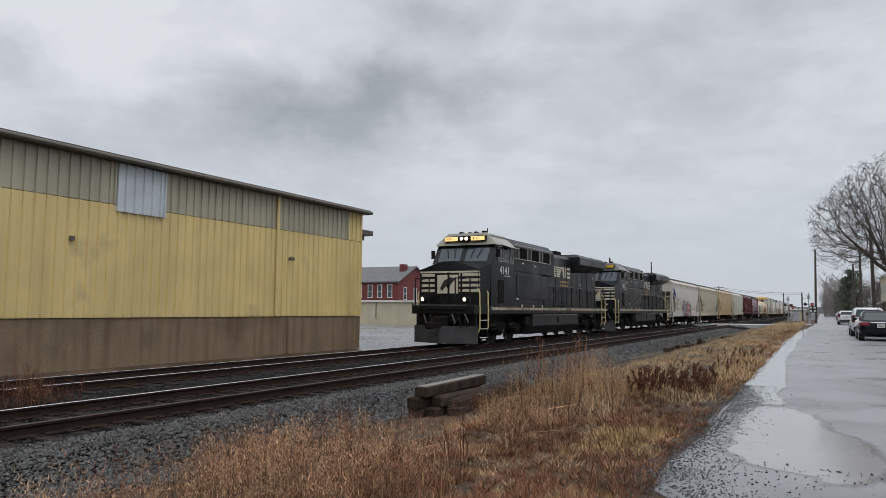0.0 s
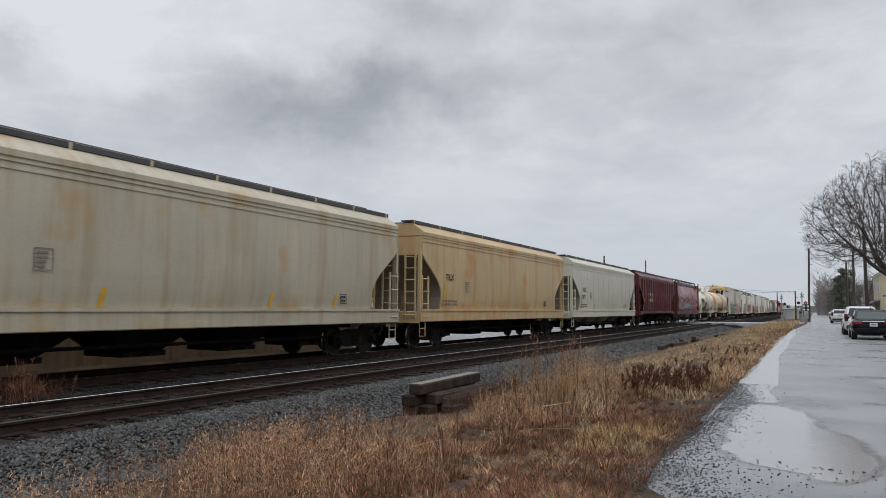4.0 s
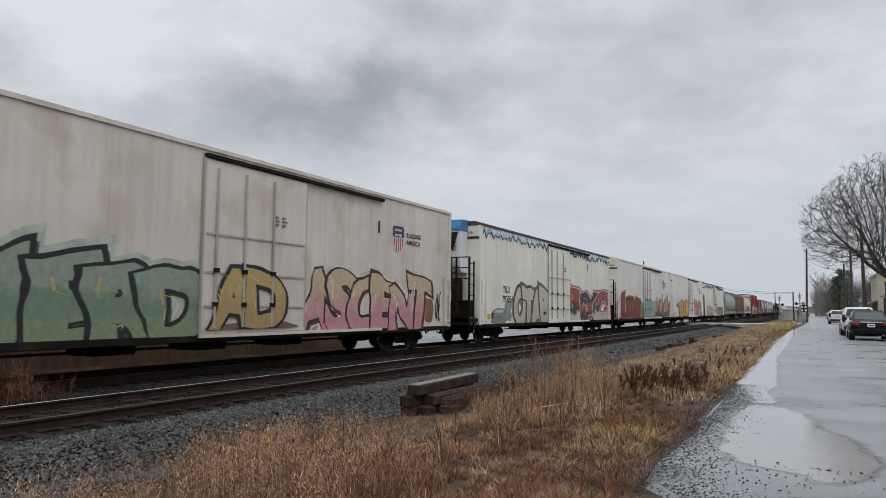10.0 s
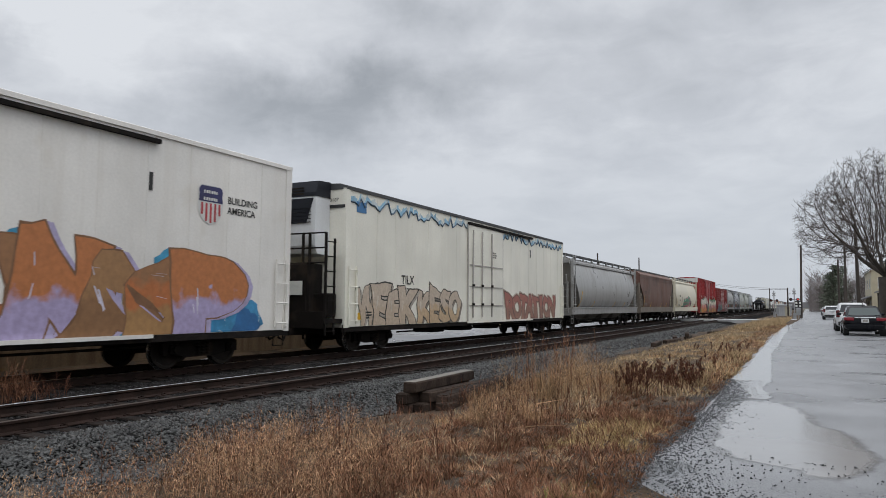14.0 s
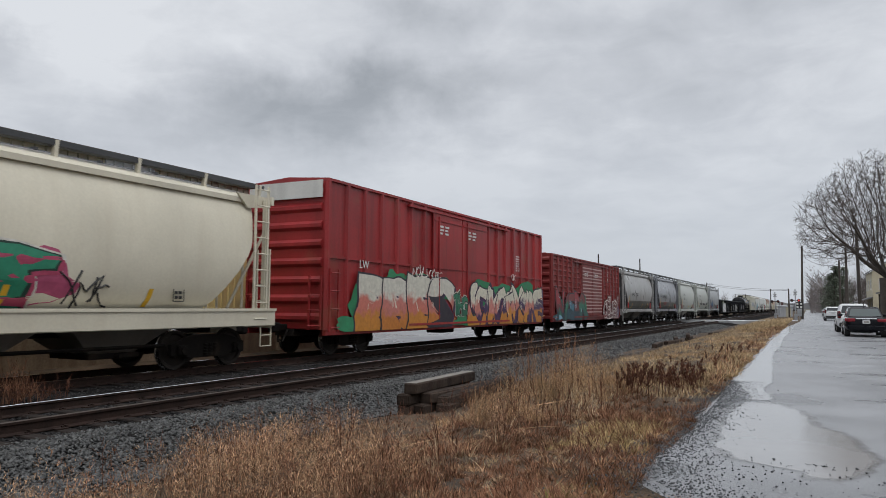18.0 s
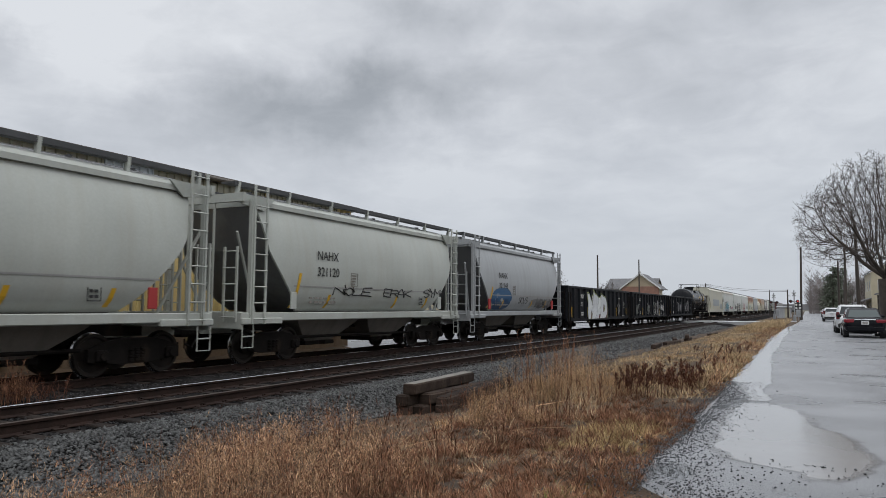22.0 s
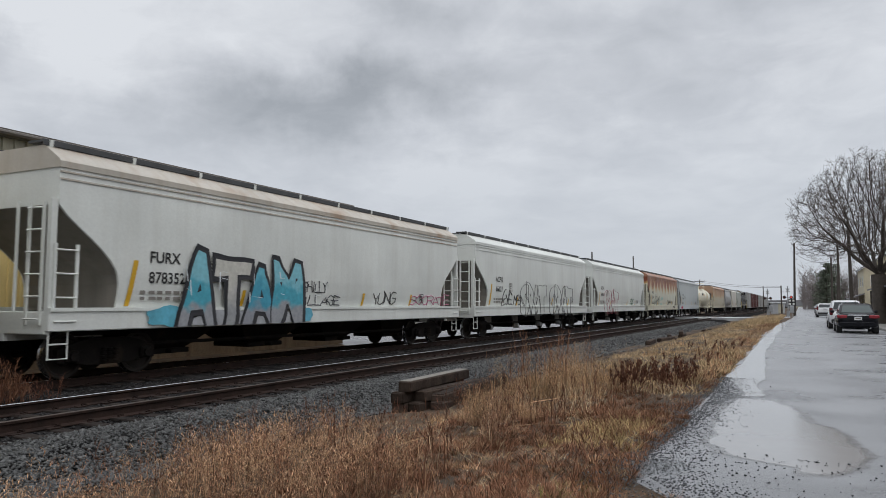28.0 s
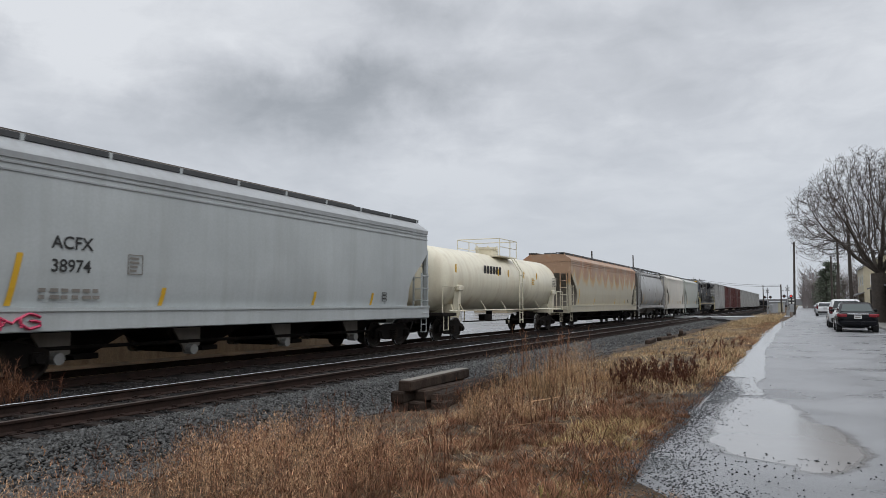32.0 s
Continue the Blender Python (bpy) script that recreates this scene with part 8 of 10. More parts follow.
place(hopper("pale cream short covered hopper", 14.0, fm_cream, bays=2), 730.8, 744.6)
place(hopper("pale grey short covered hopper", 13.6, grey_green, bays=2), 744.6, 758.1)
place(locomotive("black helper locomotive in the middle of the train", "9255", False), 758.1, 780.4)
grey_box = paint("dull_grey_box_car", (0.33, 0.33, 0.32), 0.4)
dark_box = paint("dark_red_box_car", (0.10, 0.035, 0.032), 0.4)
place(box_car("dull grey box car", 17.0, grey_box, 4.9, ribbed=False), 780.4, 797.4)
place(box_car("dark red box car", 19.6, dark_box, 4.9), 797.4, 817.0)
place(box_car("dark red box car", 19.6, dark_box, 4.9), 817.0, 836.6)
for k in range(5):
    place(box_car("dull grey box car", 18.0, grey_box, 4.9, posts=6), 836.6 + 18 * k, 854.6 + 18 * k)
for k in range(4):
    place(gondola("black gondola far back in the train", 18.0, gon_black, posts=8, logo=False), 926.6 + 18 * k, 944.6 + 18 * k)


# ---- the street's edge: puddles, stones, dead grass ----
def puddle_material():
    # grey base colour adds brightness for the reflected sky
    m = material("tinted_puddle_water", (0.25, 0.25, 0.25), 0.13, vary=0.06, scale=0.6, fine=6, bump=0.0, rough_vary=0.015, spec=0.9)
    nt = m.node_tree
    b = nt.nodes["Principled BSDF"]
    at = nt.nodes.new("ShaderNodeAttribute")
    at.attribute_name = "depth"
    nz = nt.nodes.new("ShaderNodeTexNoise")
    nz.inputs["Scale"].default_value = 3.5
    nz.inputs["Detail"].default_value = 6.0
    tc = nt.nodes.new("ShaderNodeTexCoord")
    nt.links.new(tc.outputs["Object"], nz.inputs["Vector"])
    s = nt.nodes.new("ShaderNodeMath")
    s.operation = "MULTIPLY_ADD"
    s.inputs[1].default_value = 0.34
    nt.links.new(nz.outputs[0], s.inputs[0])
    nt.links.new(at.outputs["Fac"], s.inputs[2])
    r = nt.nodes.new("ShaderNodeMapRange")
    r.inputs["From Min"].default_value, r.inputs["From Max"].default_value = 0.24, 0.38
    nt.links.new(s.outputs[0], r.inputs[0])
    nt.links.new(r.outputs[0], b.inputs["Alpha"])
    # brown tint and weaker mirroring towards the street's middle paint the tree's reflection
    sx = nt.nodes.new("ShaderNodeSeparateXYZ")
    nt.links.new(tc.outputs["Object"], sx.inputs[0])
    k = nt.nodes.new("ShaderNodeMath")
    k.operation = "MULTIPLY_ADD"
    k.inputs[1].default_value = 0.5
    nt.links.new(nz.outputs[0], k.inputs[0])
    nt.links.new(sx.outputs[0], k.inputs[2])
    r2 = nt.nodes.new("ShaderNodeMapRange")
    r2.inputs["From Min"].default_value, r2.inputs["From Max"].default_value = 0.10, 0.55
    r2.inputs["To Max"].default_value = 0.25
    nt.links.new(k.outputs[0], r2.inputs[0])
    old = b.inputs["Base Color"].links[0].from_socket
    mx = nt.nodes.new("ShaderNodeMix")
    mx.data_type = "RGBA"
    nt.links.new(r2.outputs[0], mx.inputs["Factor"])
    nt.links.new(old, mx.inputs["A"])
    mx.inputs["B"].default_value = (0.20, 0.155, 0.125, 1)
    nt.links.new(mx.outputs["Result"], b.inputs["Base Color"])
    r3 = nt.nodes.new("ShaderNodeMapRange")
    r3.inputs["To Min"].default_value, r3.inputs["To Max"].default_value = 0.9, 0.35
    nt.links.new(r2.outputs[0], r3.inputs[0])
    nt.links.new(r3.outputs[0], b.inputs["Specular IOR Level"])
    return m


puddle_mat = puddle_material()


def puddle(points_left, points_right, ys, name, label, rim=0.5):
    verts, faces, depth = [], [], []
    n = 13
    for j, y in enumerate(ys):
        a = float(np.interp(y, *points_left)) - 0.06
        b = max(float(np.interp(y, *points_right)) + 0.10, a + 0.02)
        for i in range(n):
            u = i / (n - 1)
            verts.append((a + (b - a) * u, y, ROAD_Z + 0.003))
            d = min(u, 1 - u) * (b - a) / rim
            d = min(d, (y - ys[0]) / rim * 0.6, (ys[-1] - y) / rim * 0.6, 1.0)
            depth.append(d * 0.5)
    for j in range(len(ys) - 1):
        for i in range(n - 1):
            faces.append((j * n + i, j * n + i + 1, (j + 1) * n + i + 1, (j + 1) * n + i))
    me = bpy.data.meshes.new(name)
    me.from_pydata(verts, [], faces)
    me.materials.append(puddle_mat)
    at = me.attributes.new("depth", "FLOAT", "POINT")
    at.data.foreach_set("value", depth)
    tagged(new(name, me), label, "puddle")


puddle(([6.45, 6.9, 7.1, 7.2, 7.7, 8.4, 10.8, 11.5, 11.8], [-0.05, -0.2, -0.6, -0.82, -0.94, -1.02, -1.07, -0.91, -0.45]),
       ([6.45, 7.3, 7.9, 9.0, 9.6, 10.6, 11.5, 11.8], [0.15, 0.53, 0.58, 0.44, 0.14, 0.0, -0.3, -0.38]),
       np.arange(6.45, 11.8, 0.08), "puddle", "large shallow puddle on the street reflecting the grey sky")
puddle(([11.75, 12.1, 12.95, 14.8, 17.7, 21.9, 29.4, 40.8, 50.6, 62], [-0.92, -0.80, -0.95, -1.31, -1.26, -1.32, -1.37, -1.48, -1.43, -1.3]),
       ([11.75, 12.15, 13.5, 14.8, 18.9, 23.4, 29.6, 37, 52, 62], [-0.6, -0.55, -0.76, -0.66, -0.81, -1.0, -0.96, -1.06, -0.9, -1.0]),
       np.arange(11.75, 62, 0.2), "puddle", "narrow puddle along the crumbled street edge", 0.2)

rng = np.random.default_rng(5)


def scatter_stones(xy, zs, size, name, label, mat, flat=0.62):
    """Many small broken stones as one mesh."""
    n = len(xy)
    base = np.array([(1, 0, 0), (-1, 0, 0), (0, 1, 0), (0, -1, 0), (0, 0, 1), (0, 0, -1)], dtype=np.float32)
    tri = np.array([(0, 2, 4), (2, 1, 4), (1, 3, 4), (3, 0, 4), (2, 0, 5), (1, 2, 5), (3, 1, 5), (0, 3, 5)])
    v = base[None] * rng.uniform(0.55, 1.25, (n, 6, 1)) + rng.normal(0, 0.22, (n, 6, 3))
    v[..., 2] *= flat
    a = rng.uniform(0, 2 * np.pi, n)
    b = rng.normal(0, 0.5, n)
    ca, sa, cb, sb = np.cos(a), np.sin(a), np.cos(b), np.sin(b)
    x, y, z = v[..., 0], v[..., 1], v[..., 2]
    y, z = y * cb[:, None] - z * sb[:, None], y * sb[:, None] + z * cb[:, None]
    x, y = x * ca[:, None] - y * sa[:, None], x * sa[:, None] + y * ca[:, None]
    v = np.stack([x, y, z], -1) * np.asarray(size)[:, None, None]
    v += np.stack([xy[:, 0], xy[:, 1], zs], -1)[:, None]
    f = tri[None] + (np.arange(n) * 6)[:, None, None]
    me = quick_mesh(name, v.reshape(-1, 3), f.reshape(-1, 3), mat)
    tagged(new(name, me), label, "stones", kind="stuff")


dark_stone = material("oily_dark_stone", (0.030, 0.029, 0.029), 0.8, vary=0.3, scale=5, fine=30, bump=0.3, per_island=0.8, spec=0.08)
BX = (NEAR_X + FAR_X) / 2


def ballast_z(x):
    return np.interp(x, [BX - 5.2, BX - 4.0, BX + 4.0, BX + 5.2, -6.0], [-0.42, -0.20, -0.20, -0.40, -0.33])


def soil_z(x, y):
    return np.array([ground_z(a) + soil_bumps(a, b) for a, b in zip(x, y)])


n = 64000
yy = 2.2 + 26 * rng.uniform(0, 1, n) ** 1.7
xx = rng.uniform(-8.75, -5.3, n)
edge = np.interp(yy, [2, 4.4, 5.6, 7.0, 8.9, 9.6, 12, 28], [-6.3, -6.2, -5.95, -6.2, -6.6, -6.45, -6.5, -6.5]) + 0.12 * np.sin(yy * 2.3) + np.abs(rng.normal(0, 0.25, n)) * rng.choice([-0.3, 1.0], n)
keep = xx < edge
xx, yy = xx[keep], yy[keep]
n = len(xx)
scatter_stones(np.stack([xx, yy], -1), np.maximum(ballast_z(xx), soil_z(xx, yy)) + 0.012, 0.022 + 0.026 * rng.uniform(0, 1, n) ** 2, "ballast_stones", "sharp grey crushed ballast stones", stone_mat)
n = 11000
yy = 28 + 50 * rng.uniform(0, 1, n) ** 1.4
xx = rng.uniform(-8.75, -6.2, n)
scatter_stones(np.stack([xx, yy], -1), ballast_z(xx) + 0.01, 0.035 + 0.03 * rng.uniform(0, 1, n), "ballast_stones", "sharp grey crushed ballast stones", stone_mat)
n = 14000
yy = 3 + 32 * rng.uniform(0, 1, n) ** 1.3
xx = NEAR_X + rng.uniform(-2.2, 1.25, n)
keep = (np.abs(np.abs(xx - NEAR_X) - 0.7525) > 0.12) & (np.abs(((yy - 0.3) / 0.508) % 1 - 0.5) < 0.27)
scatter_stones(np.stack([xx, yy], -1)[keep], np.full(keep.sum(), -0.185), (0.02 + 0.018 * rng.uniform(0, 1, n))[keep], "crib_stones", "dark stones between the ties", dark_stone)
n = 9000
yy = 4 + 36 * rng.uniform(0, 1, n) ** 1.4
xx = rng.uniform(-12.9, -11.1, n)
scatter_stones(np.stack([xx, yy], -1), np.full(n, -0.19), 0.022 + 0.022 * rng.uniform(0, 1, n), "crib_stones", "dark oily stones between the tracks", dark_stone)
gravel_mat = material("dark_wet_gravel", (0.062, 0.066, 0.071), 0.4, vary=0.3, scale=5, fine=30, bump=0.2, per_island=0.8, spec=0.4)
n = 15000
yy = 4.2 + 10.5 * rng.uniform(0, 1, n)
xc = np.interp(yy, [4, 5.6, 6.2, 8, 9.5, 12.5, 15], [-0.68, -0.88, -1.30, -1.32, -1.22, -1.25, -1.4])
xx = xc + rng.normal(0, 0.23, n) + np.where(yy < 8, rng.uniform(-0.55, 0.75, n) * (8.2 - yy) / 3.5, 0)
scatter_stones(np.stack([xx, yy], -1), np.where(xx > xc, ROAD_Z + 0.002, 0.125), 0.004 + 0.012 * rng.uniform(0, 1, n) ** 2.8, "edge_gravel", "wet dark gravel along the street's edge", gravel_mat)
n = 300
yy = 5.4 + 1.9 * rng.uniform(0, 1, n)
xx = -0.9 + 2.0 * rng.uniform(0, 1, n) ** 1.6
scatter_stones(np.stack([xx, yy], -1), np.full(n, ROAD_Z + 0.008), 0.006 + 0.010 * rng.uniform(0, 1, n) ** 2, "edge_gravel", "scattered dark pebbles on the wet street", gravel_mat)


def grass_z(x, y):
    x, y = np.atleast_1d(x), np.atleast_1d(y)
    return np.where(y < 60, soil_z(x, y), np.interp(x, [-7.0, -6.4, -5.2, -3.0, -1.7, 3.8], [-0.38, -0.32, -0.18, 0.02, 0.09, 0.10])) - 0.015


def blades(base, height, lean, width, name, label, mat, droop=0.35):
    """Thin bent blades as one mesh: base points, heights, sideways reach at the tip."""
    n = len(base)
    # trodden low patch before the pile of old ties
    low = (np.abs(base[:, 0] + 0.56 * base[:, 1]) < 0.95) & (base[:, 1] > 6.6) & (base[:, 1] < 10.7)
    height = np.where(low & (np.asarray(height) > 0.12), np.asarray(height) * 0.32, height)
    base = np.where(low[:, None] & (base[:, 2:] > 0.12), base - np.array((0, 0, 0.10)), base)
    a = rng.uniform(0, 2 * np.pi, n)
    side = np.stack([np.cos(a), np.sin(a), np.zeros(n)], -1) * (np.asarray(width) / 2)[:, None]
    up = np.stack([np.zeros(n), np.zeros(n), np.asarray(height)], -1)
    reach = np.concatenate([np.asarray(lean), np.zeros((n, 1))], -1)
    mid = base + up * 0.55 + reach * droop
    tip = base + up + reach
    v = np.stack([base - side, base + side, mid - side * 0.8, mid + side * 0.8, tip], 1)
    f = np.array([(0, 1, 3), (0, 3, 2), (2, 3, 4)])[None] + (np.arange(n) * 5)[:, None, None]
    me = quick_mesh(name, v.reshape(-1, 3), f.reshape(-1, 3), mat)
    return tagged(new(name, me), label, "dead grass", kind="stuff")


def leaf_mat(name, rgb, vary=0.5):
    return material(name, rgb, 0.85, vary=0.3, scale=1.2, fine=15, bump=0.0, per_island=vary, spec=0.2)


dark_litter = leaf_mat("dark_brown_litter", (0.085, 0.046, 0.030), 0.6)
straw = leaf_mat("straw_blades", (0.42, 0.31, 0.18), 0.55)
tawny = leaf_mat("tawny_blades", (0.37, 0.235, 0.13), 0.75)
russet = leaf_mat("russet_weeds", (0.225, 0.112, 0.066), 0.85)
weed_tan = leaf_mat("tan_brown_weeds", (0.41, 0.26, 0.155), 0.85)
mat_brown = leaf_mat("brown_matted_weeds", (0.185, 0.094, 0.055), 0.85)
dark_dock = leaf_mat("dark_seed_heads", (0.105, 0.046, 0.028), 0.5)
pale_stalk = leaf_mat("pale_dry_stalks", (0.52, 0.42, 0.27), 0.4)
yellow_tuft = leaf_mat("yellow_tuft_blades", (0.42, 0.31, 0.15), 0.4)


TALL = False


def field(n, x0, x1, y0, y1, hmin, hmax, reach, width, name, label, mat, power=1.0, clump=0.0, thresh=None, flip=False):
    y = y0 + (y1 - y0) * rng.uniform(0, 1, n) ** power
    x = rng.uniform(x0, x1, n)
    if clump:
        q = np.array([noise.noise((a * clump, b * clump * 0.7, 11.0 if not flip else 31.0)) for a, b in zip(x, y)])
        k = q > (thresh if thresh is not None else 0.0)
        x, y = x[k], y[k]
    k = ((np.hypot(x + 5.55, (y - 9.9) * 0.75) > 0.9) | (hmax < 0.18)) & ((np.abs(x + 5.95) > 0.55) | (np.abs(y - 11.7) > 1.4))
    if TALL:
        k &= (x / y < -0.40) | (y > 9.0)
    x, y = x[k], y[k]
    m = len(x)
    lump = np.array([noise.noise((a * 1.3, b * 1.1, 5.0)) + 0.5 * noise.noise((a * 3.1, b * 2.7, 9.0)) for a, b in zip(x, y)])
    h = rng.uniform(hmin, hmax, m) * rng.uniform(0.5, 1.0, m) * np.clip(0.8 + 0.9 * lump, 0.3, 1.5)
    a = rng.normal(0, 1.1, m) + 6.0 * lump
    r = rng.uniform(0.2, 1.0, m) * reach
    return blades(np.stack([x, y, grass_z(x, y)], -1), h, np.stack([np.cos(a) * r, np.sin(a) * r], -1), rng.uniform(0.6, 1.2, m) * width, name, label, mat)


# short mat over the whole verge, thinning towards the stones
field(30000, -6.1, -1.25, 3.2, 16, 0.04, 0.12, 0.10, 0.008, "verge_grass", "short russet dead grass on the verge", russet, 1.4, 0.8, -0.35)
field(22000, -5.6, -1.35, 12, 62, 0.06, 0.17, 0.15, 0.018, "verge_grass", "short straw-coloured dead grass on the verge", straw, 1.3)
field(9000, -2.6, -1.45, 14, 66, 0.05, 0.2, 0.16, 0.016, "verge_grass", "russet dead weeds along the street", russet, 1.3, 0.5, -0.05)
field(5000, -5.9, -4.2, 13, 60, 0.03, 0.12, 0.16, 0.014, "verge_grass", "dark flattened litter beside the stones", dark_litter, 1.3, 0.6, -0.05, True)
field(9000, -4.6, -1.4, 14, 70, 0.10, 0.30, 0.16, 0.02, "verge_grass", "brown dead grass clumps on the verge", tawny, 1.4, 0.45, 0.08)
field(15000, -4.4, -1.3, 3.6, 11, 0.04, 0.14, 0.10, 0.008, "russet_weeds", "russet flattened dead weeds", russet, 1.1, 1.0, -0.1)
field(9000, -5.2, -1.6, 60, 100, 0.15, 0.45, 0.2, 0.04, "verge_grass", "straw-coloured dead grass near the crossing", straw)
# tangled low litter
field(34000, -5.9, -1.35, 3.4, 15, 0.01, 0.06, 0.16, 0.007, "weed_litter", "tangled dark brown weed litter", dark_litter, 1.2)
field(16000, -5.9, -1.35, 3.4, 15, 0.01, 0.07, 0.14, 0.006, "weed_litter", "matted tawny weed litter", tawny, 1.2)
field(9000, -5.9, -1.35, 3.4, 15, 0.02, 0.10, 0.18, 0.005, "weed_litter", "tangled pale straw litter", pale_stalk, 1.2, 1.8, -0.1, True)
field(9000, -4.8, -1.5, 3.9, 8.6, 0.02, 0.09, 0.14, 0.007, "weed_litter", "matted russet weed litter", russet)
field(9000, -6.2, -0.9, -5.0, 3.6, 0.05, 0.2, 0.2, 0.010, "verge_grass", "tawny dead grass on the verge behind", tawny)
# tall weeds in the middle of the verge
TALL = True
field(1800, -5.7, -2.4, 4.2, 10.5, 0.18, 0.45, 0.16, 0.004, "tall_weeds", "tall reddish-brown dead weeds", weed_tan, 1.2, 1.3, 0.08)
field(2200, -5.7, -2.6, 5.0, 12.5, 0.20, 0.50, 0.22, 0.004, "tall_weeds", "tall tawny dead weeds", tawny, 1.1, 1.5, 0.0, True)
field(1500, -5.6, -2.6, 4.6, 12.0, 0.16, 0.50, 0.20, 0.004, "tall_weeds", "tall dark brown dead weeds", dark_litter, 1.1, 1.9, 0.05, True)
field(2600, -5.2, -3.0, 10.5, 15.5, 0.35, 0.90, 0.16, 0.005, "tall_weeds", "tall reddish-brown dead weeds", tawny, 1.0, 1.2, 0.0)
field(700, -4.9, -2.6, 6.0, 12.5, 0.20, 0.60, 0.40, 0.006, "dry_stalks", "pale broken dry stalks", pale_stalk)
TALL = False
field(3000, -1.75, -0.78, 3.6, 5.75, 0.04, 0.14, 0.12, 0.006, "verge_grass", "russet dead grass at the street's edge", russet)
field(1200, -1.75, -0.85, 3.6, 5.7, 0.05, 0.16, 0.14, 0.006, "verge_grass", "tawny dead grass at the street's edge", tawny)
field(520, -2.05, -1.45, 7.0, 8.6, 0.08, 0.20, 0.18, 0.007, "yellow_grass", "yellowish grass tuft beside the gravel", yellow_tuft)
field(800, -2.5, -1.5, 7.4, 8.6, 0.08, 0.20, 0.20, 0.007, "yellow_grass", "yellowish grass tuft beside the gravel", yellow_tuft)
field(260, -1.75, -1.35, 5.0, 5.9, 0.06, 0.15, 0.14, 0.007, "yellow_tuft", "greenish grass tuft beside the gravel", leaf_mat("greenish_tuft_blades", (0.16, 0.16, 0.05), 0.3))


def stalk_plants(count, x0, x1, y0, y1, hmin, hmax, name, label, mat, twigs=9, head=0.0, seed=3):
    """Upright stems with side twigs; head: fat dark seed spikes."""
    q = random.Random(seed)
    bs, hs, ls, ws = [], [], [], []
    for _ in range(count):
        x, y = q.uniform(x0, x1), q.uniform(y0, y1)
        z = float(grass_z(x, y)[0]) if x > -7 else -0.24
        h = q.uniform(hmin, hmax)
        lx, ly = q.uniform(-0.14, 0.14), q.uniform(-0.14, 0.14)
        bs.append((x, y, z)), hs.append(h), ls.append((lx, ly)), ws.append(0.010)
        for k in range(twigs):
            f = q.uniform(0.35, 1.0)
            a = q.uniform(0, 6.28)
            r = q.uniform(0.05, 0.16) * (1.3 - f)
            bs.append((x + lx * f, y + ly * f, z + h * f * 0.97))
            hs.append(q.uniform(0.05, 0.16))
            ls.append((r * math.cos(a) * 1.6, r * math.sin(a) * 1.6))
            ws.append(0.006 if not head else 0.012)
        if head:
            for k in range(26):
                f = q.uniform(0.5, 1.05)
                bs.append((x + lx * f + q.uniform(-0.02, 0.02), y + ly * f + q.uniform(-0.02, 0.02), z + h * f))
                hs.append(q.uniform(0.02, 0.05)), ls.append((q.uniform(-0.03, 0.03), q.uniform(-0.03, 0.03))), ws.append(0.022)
    blades(np.array(bs), np.array(hs), np.array(ls), np.array(ws), name, label, mat)




def tufts(count, x0, x1, y0, y1, spread, h, each, name, label, mat, width=0.006, seed=1, keep=None):
    """Low bushy clumps of fine stems that arch out from one root."""
    q = np.random.default_rng(seed)
    cx, cy = q.uniform(x0, x1, count), q.uniform(y0, y1, count)
    lump = np.array([noise.noise((a * 0.9, b * 0.8, 21.0)) for a, b in zip(cx, cy)])
    ok = lump > (-0.9 if keep is None else keep)
    ok &= (np.hypot(cx + 5.55, (cy - 9.9) * 0.75) > 1.0) & ((np.abs(cx + 5.85) > 0.6) | (np.abs(cy - 11.7) > 1.5))
    cx, cy, lump = cx[ok], cy[ok], lump[ok]
    m = len(cx)
    size = q.uniform(0.5, 1.2, m) * (0.8 + 0.5 * lump)
    x, y = np.repeat(cx, each), np.repeat(cy, each)
    sz = np.repeat(size, each)
    a, r = q.uniform(0, 6.283, m * each), q.uniform(0, 1, m * each) ** 0.7
    bx, by = x + np.cos(a) * r * spread * 0.45 * sz, y + np.sin(a) * r * spread * 0.45 * sz
    hh = h * sz * q.uniform(0.35, 1.1, m * each) * (1.05 - 0.55 * r)
    z = np.repeat(grass_z(cx, cy), each) + hh * q.uniform(0, 0.35, m * each)
    ang = a + q.normal(0, 0.7, m * each)
    rr = spread * sz * q.uniform(0.1, 0.8, m * each)
    blades(np.stack([bx, by, z], -1), hh, np.stack([np.cos(ang) * rr, np.sin(ang) * rr], -1), q.uniform(0.6, 1.2, m * each) * width, name, label, mat, 0.5)


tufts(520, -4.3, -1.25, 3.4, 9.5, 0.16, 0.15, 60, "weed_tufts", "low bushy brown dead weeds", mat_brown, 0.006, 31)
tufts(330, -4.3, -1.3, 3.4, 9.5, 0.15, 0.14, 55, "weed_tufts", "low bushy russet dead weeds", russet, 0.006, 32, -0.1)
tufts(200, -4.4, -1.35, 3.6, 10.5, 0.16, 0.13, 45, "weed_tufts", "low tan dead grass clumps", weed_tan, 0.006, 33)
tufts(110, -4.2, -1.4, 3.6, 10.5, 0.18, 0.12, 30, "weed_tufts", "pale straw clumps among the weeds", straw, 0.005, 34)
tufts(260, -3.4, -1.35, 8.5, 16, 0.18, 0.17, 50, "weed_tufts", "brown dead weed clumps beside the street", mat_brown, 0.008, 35)


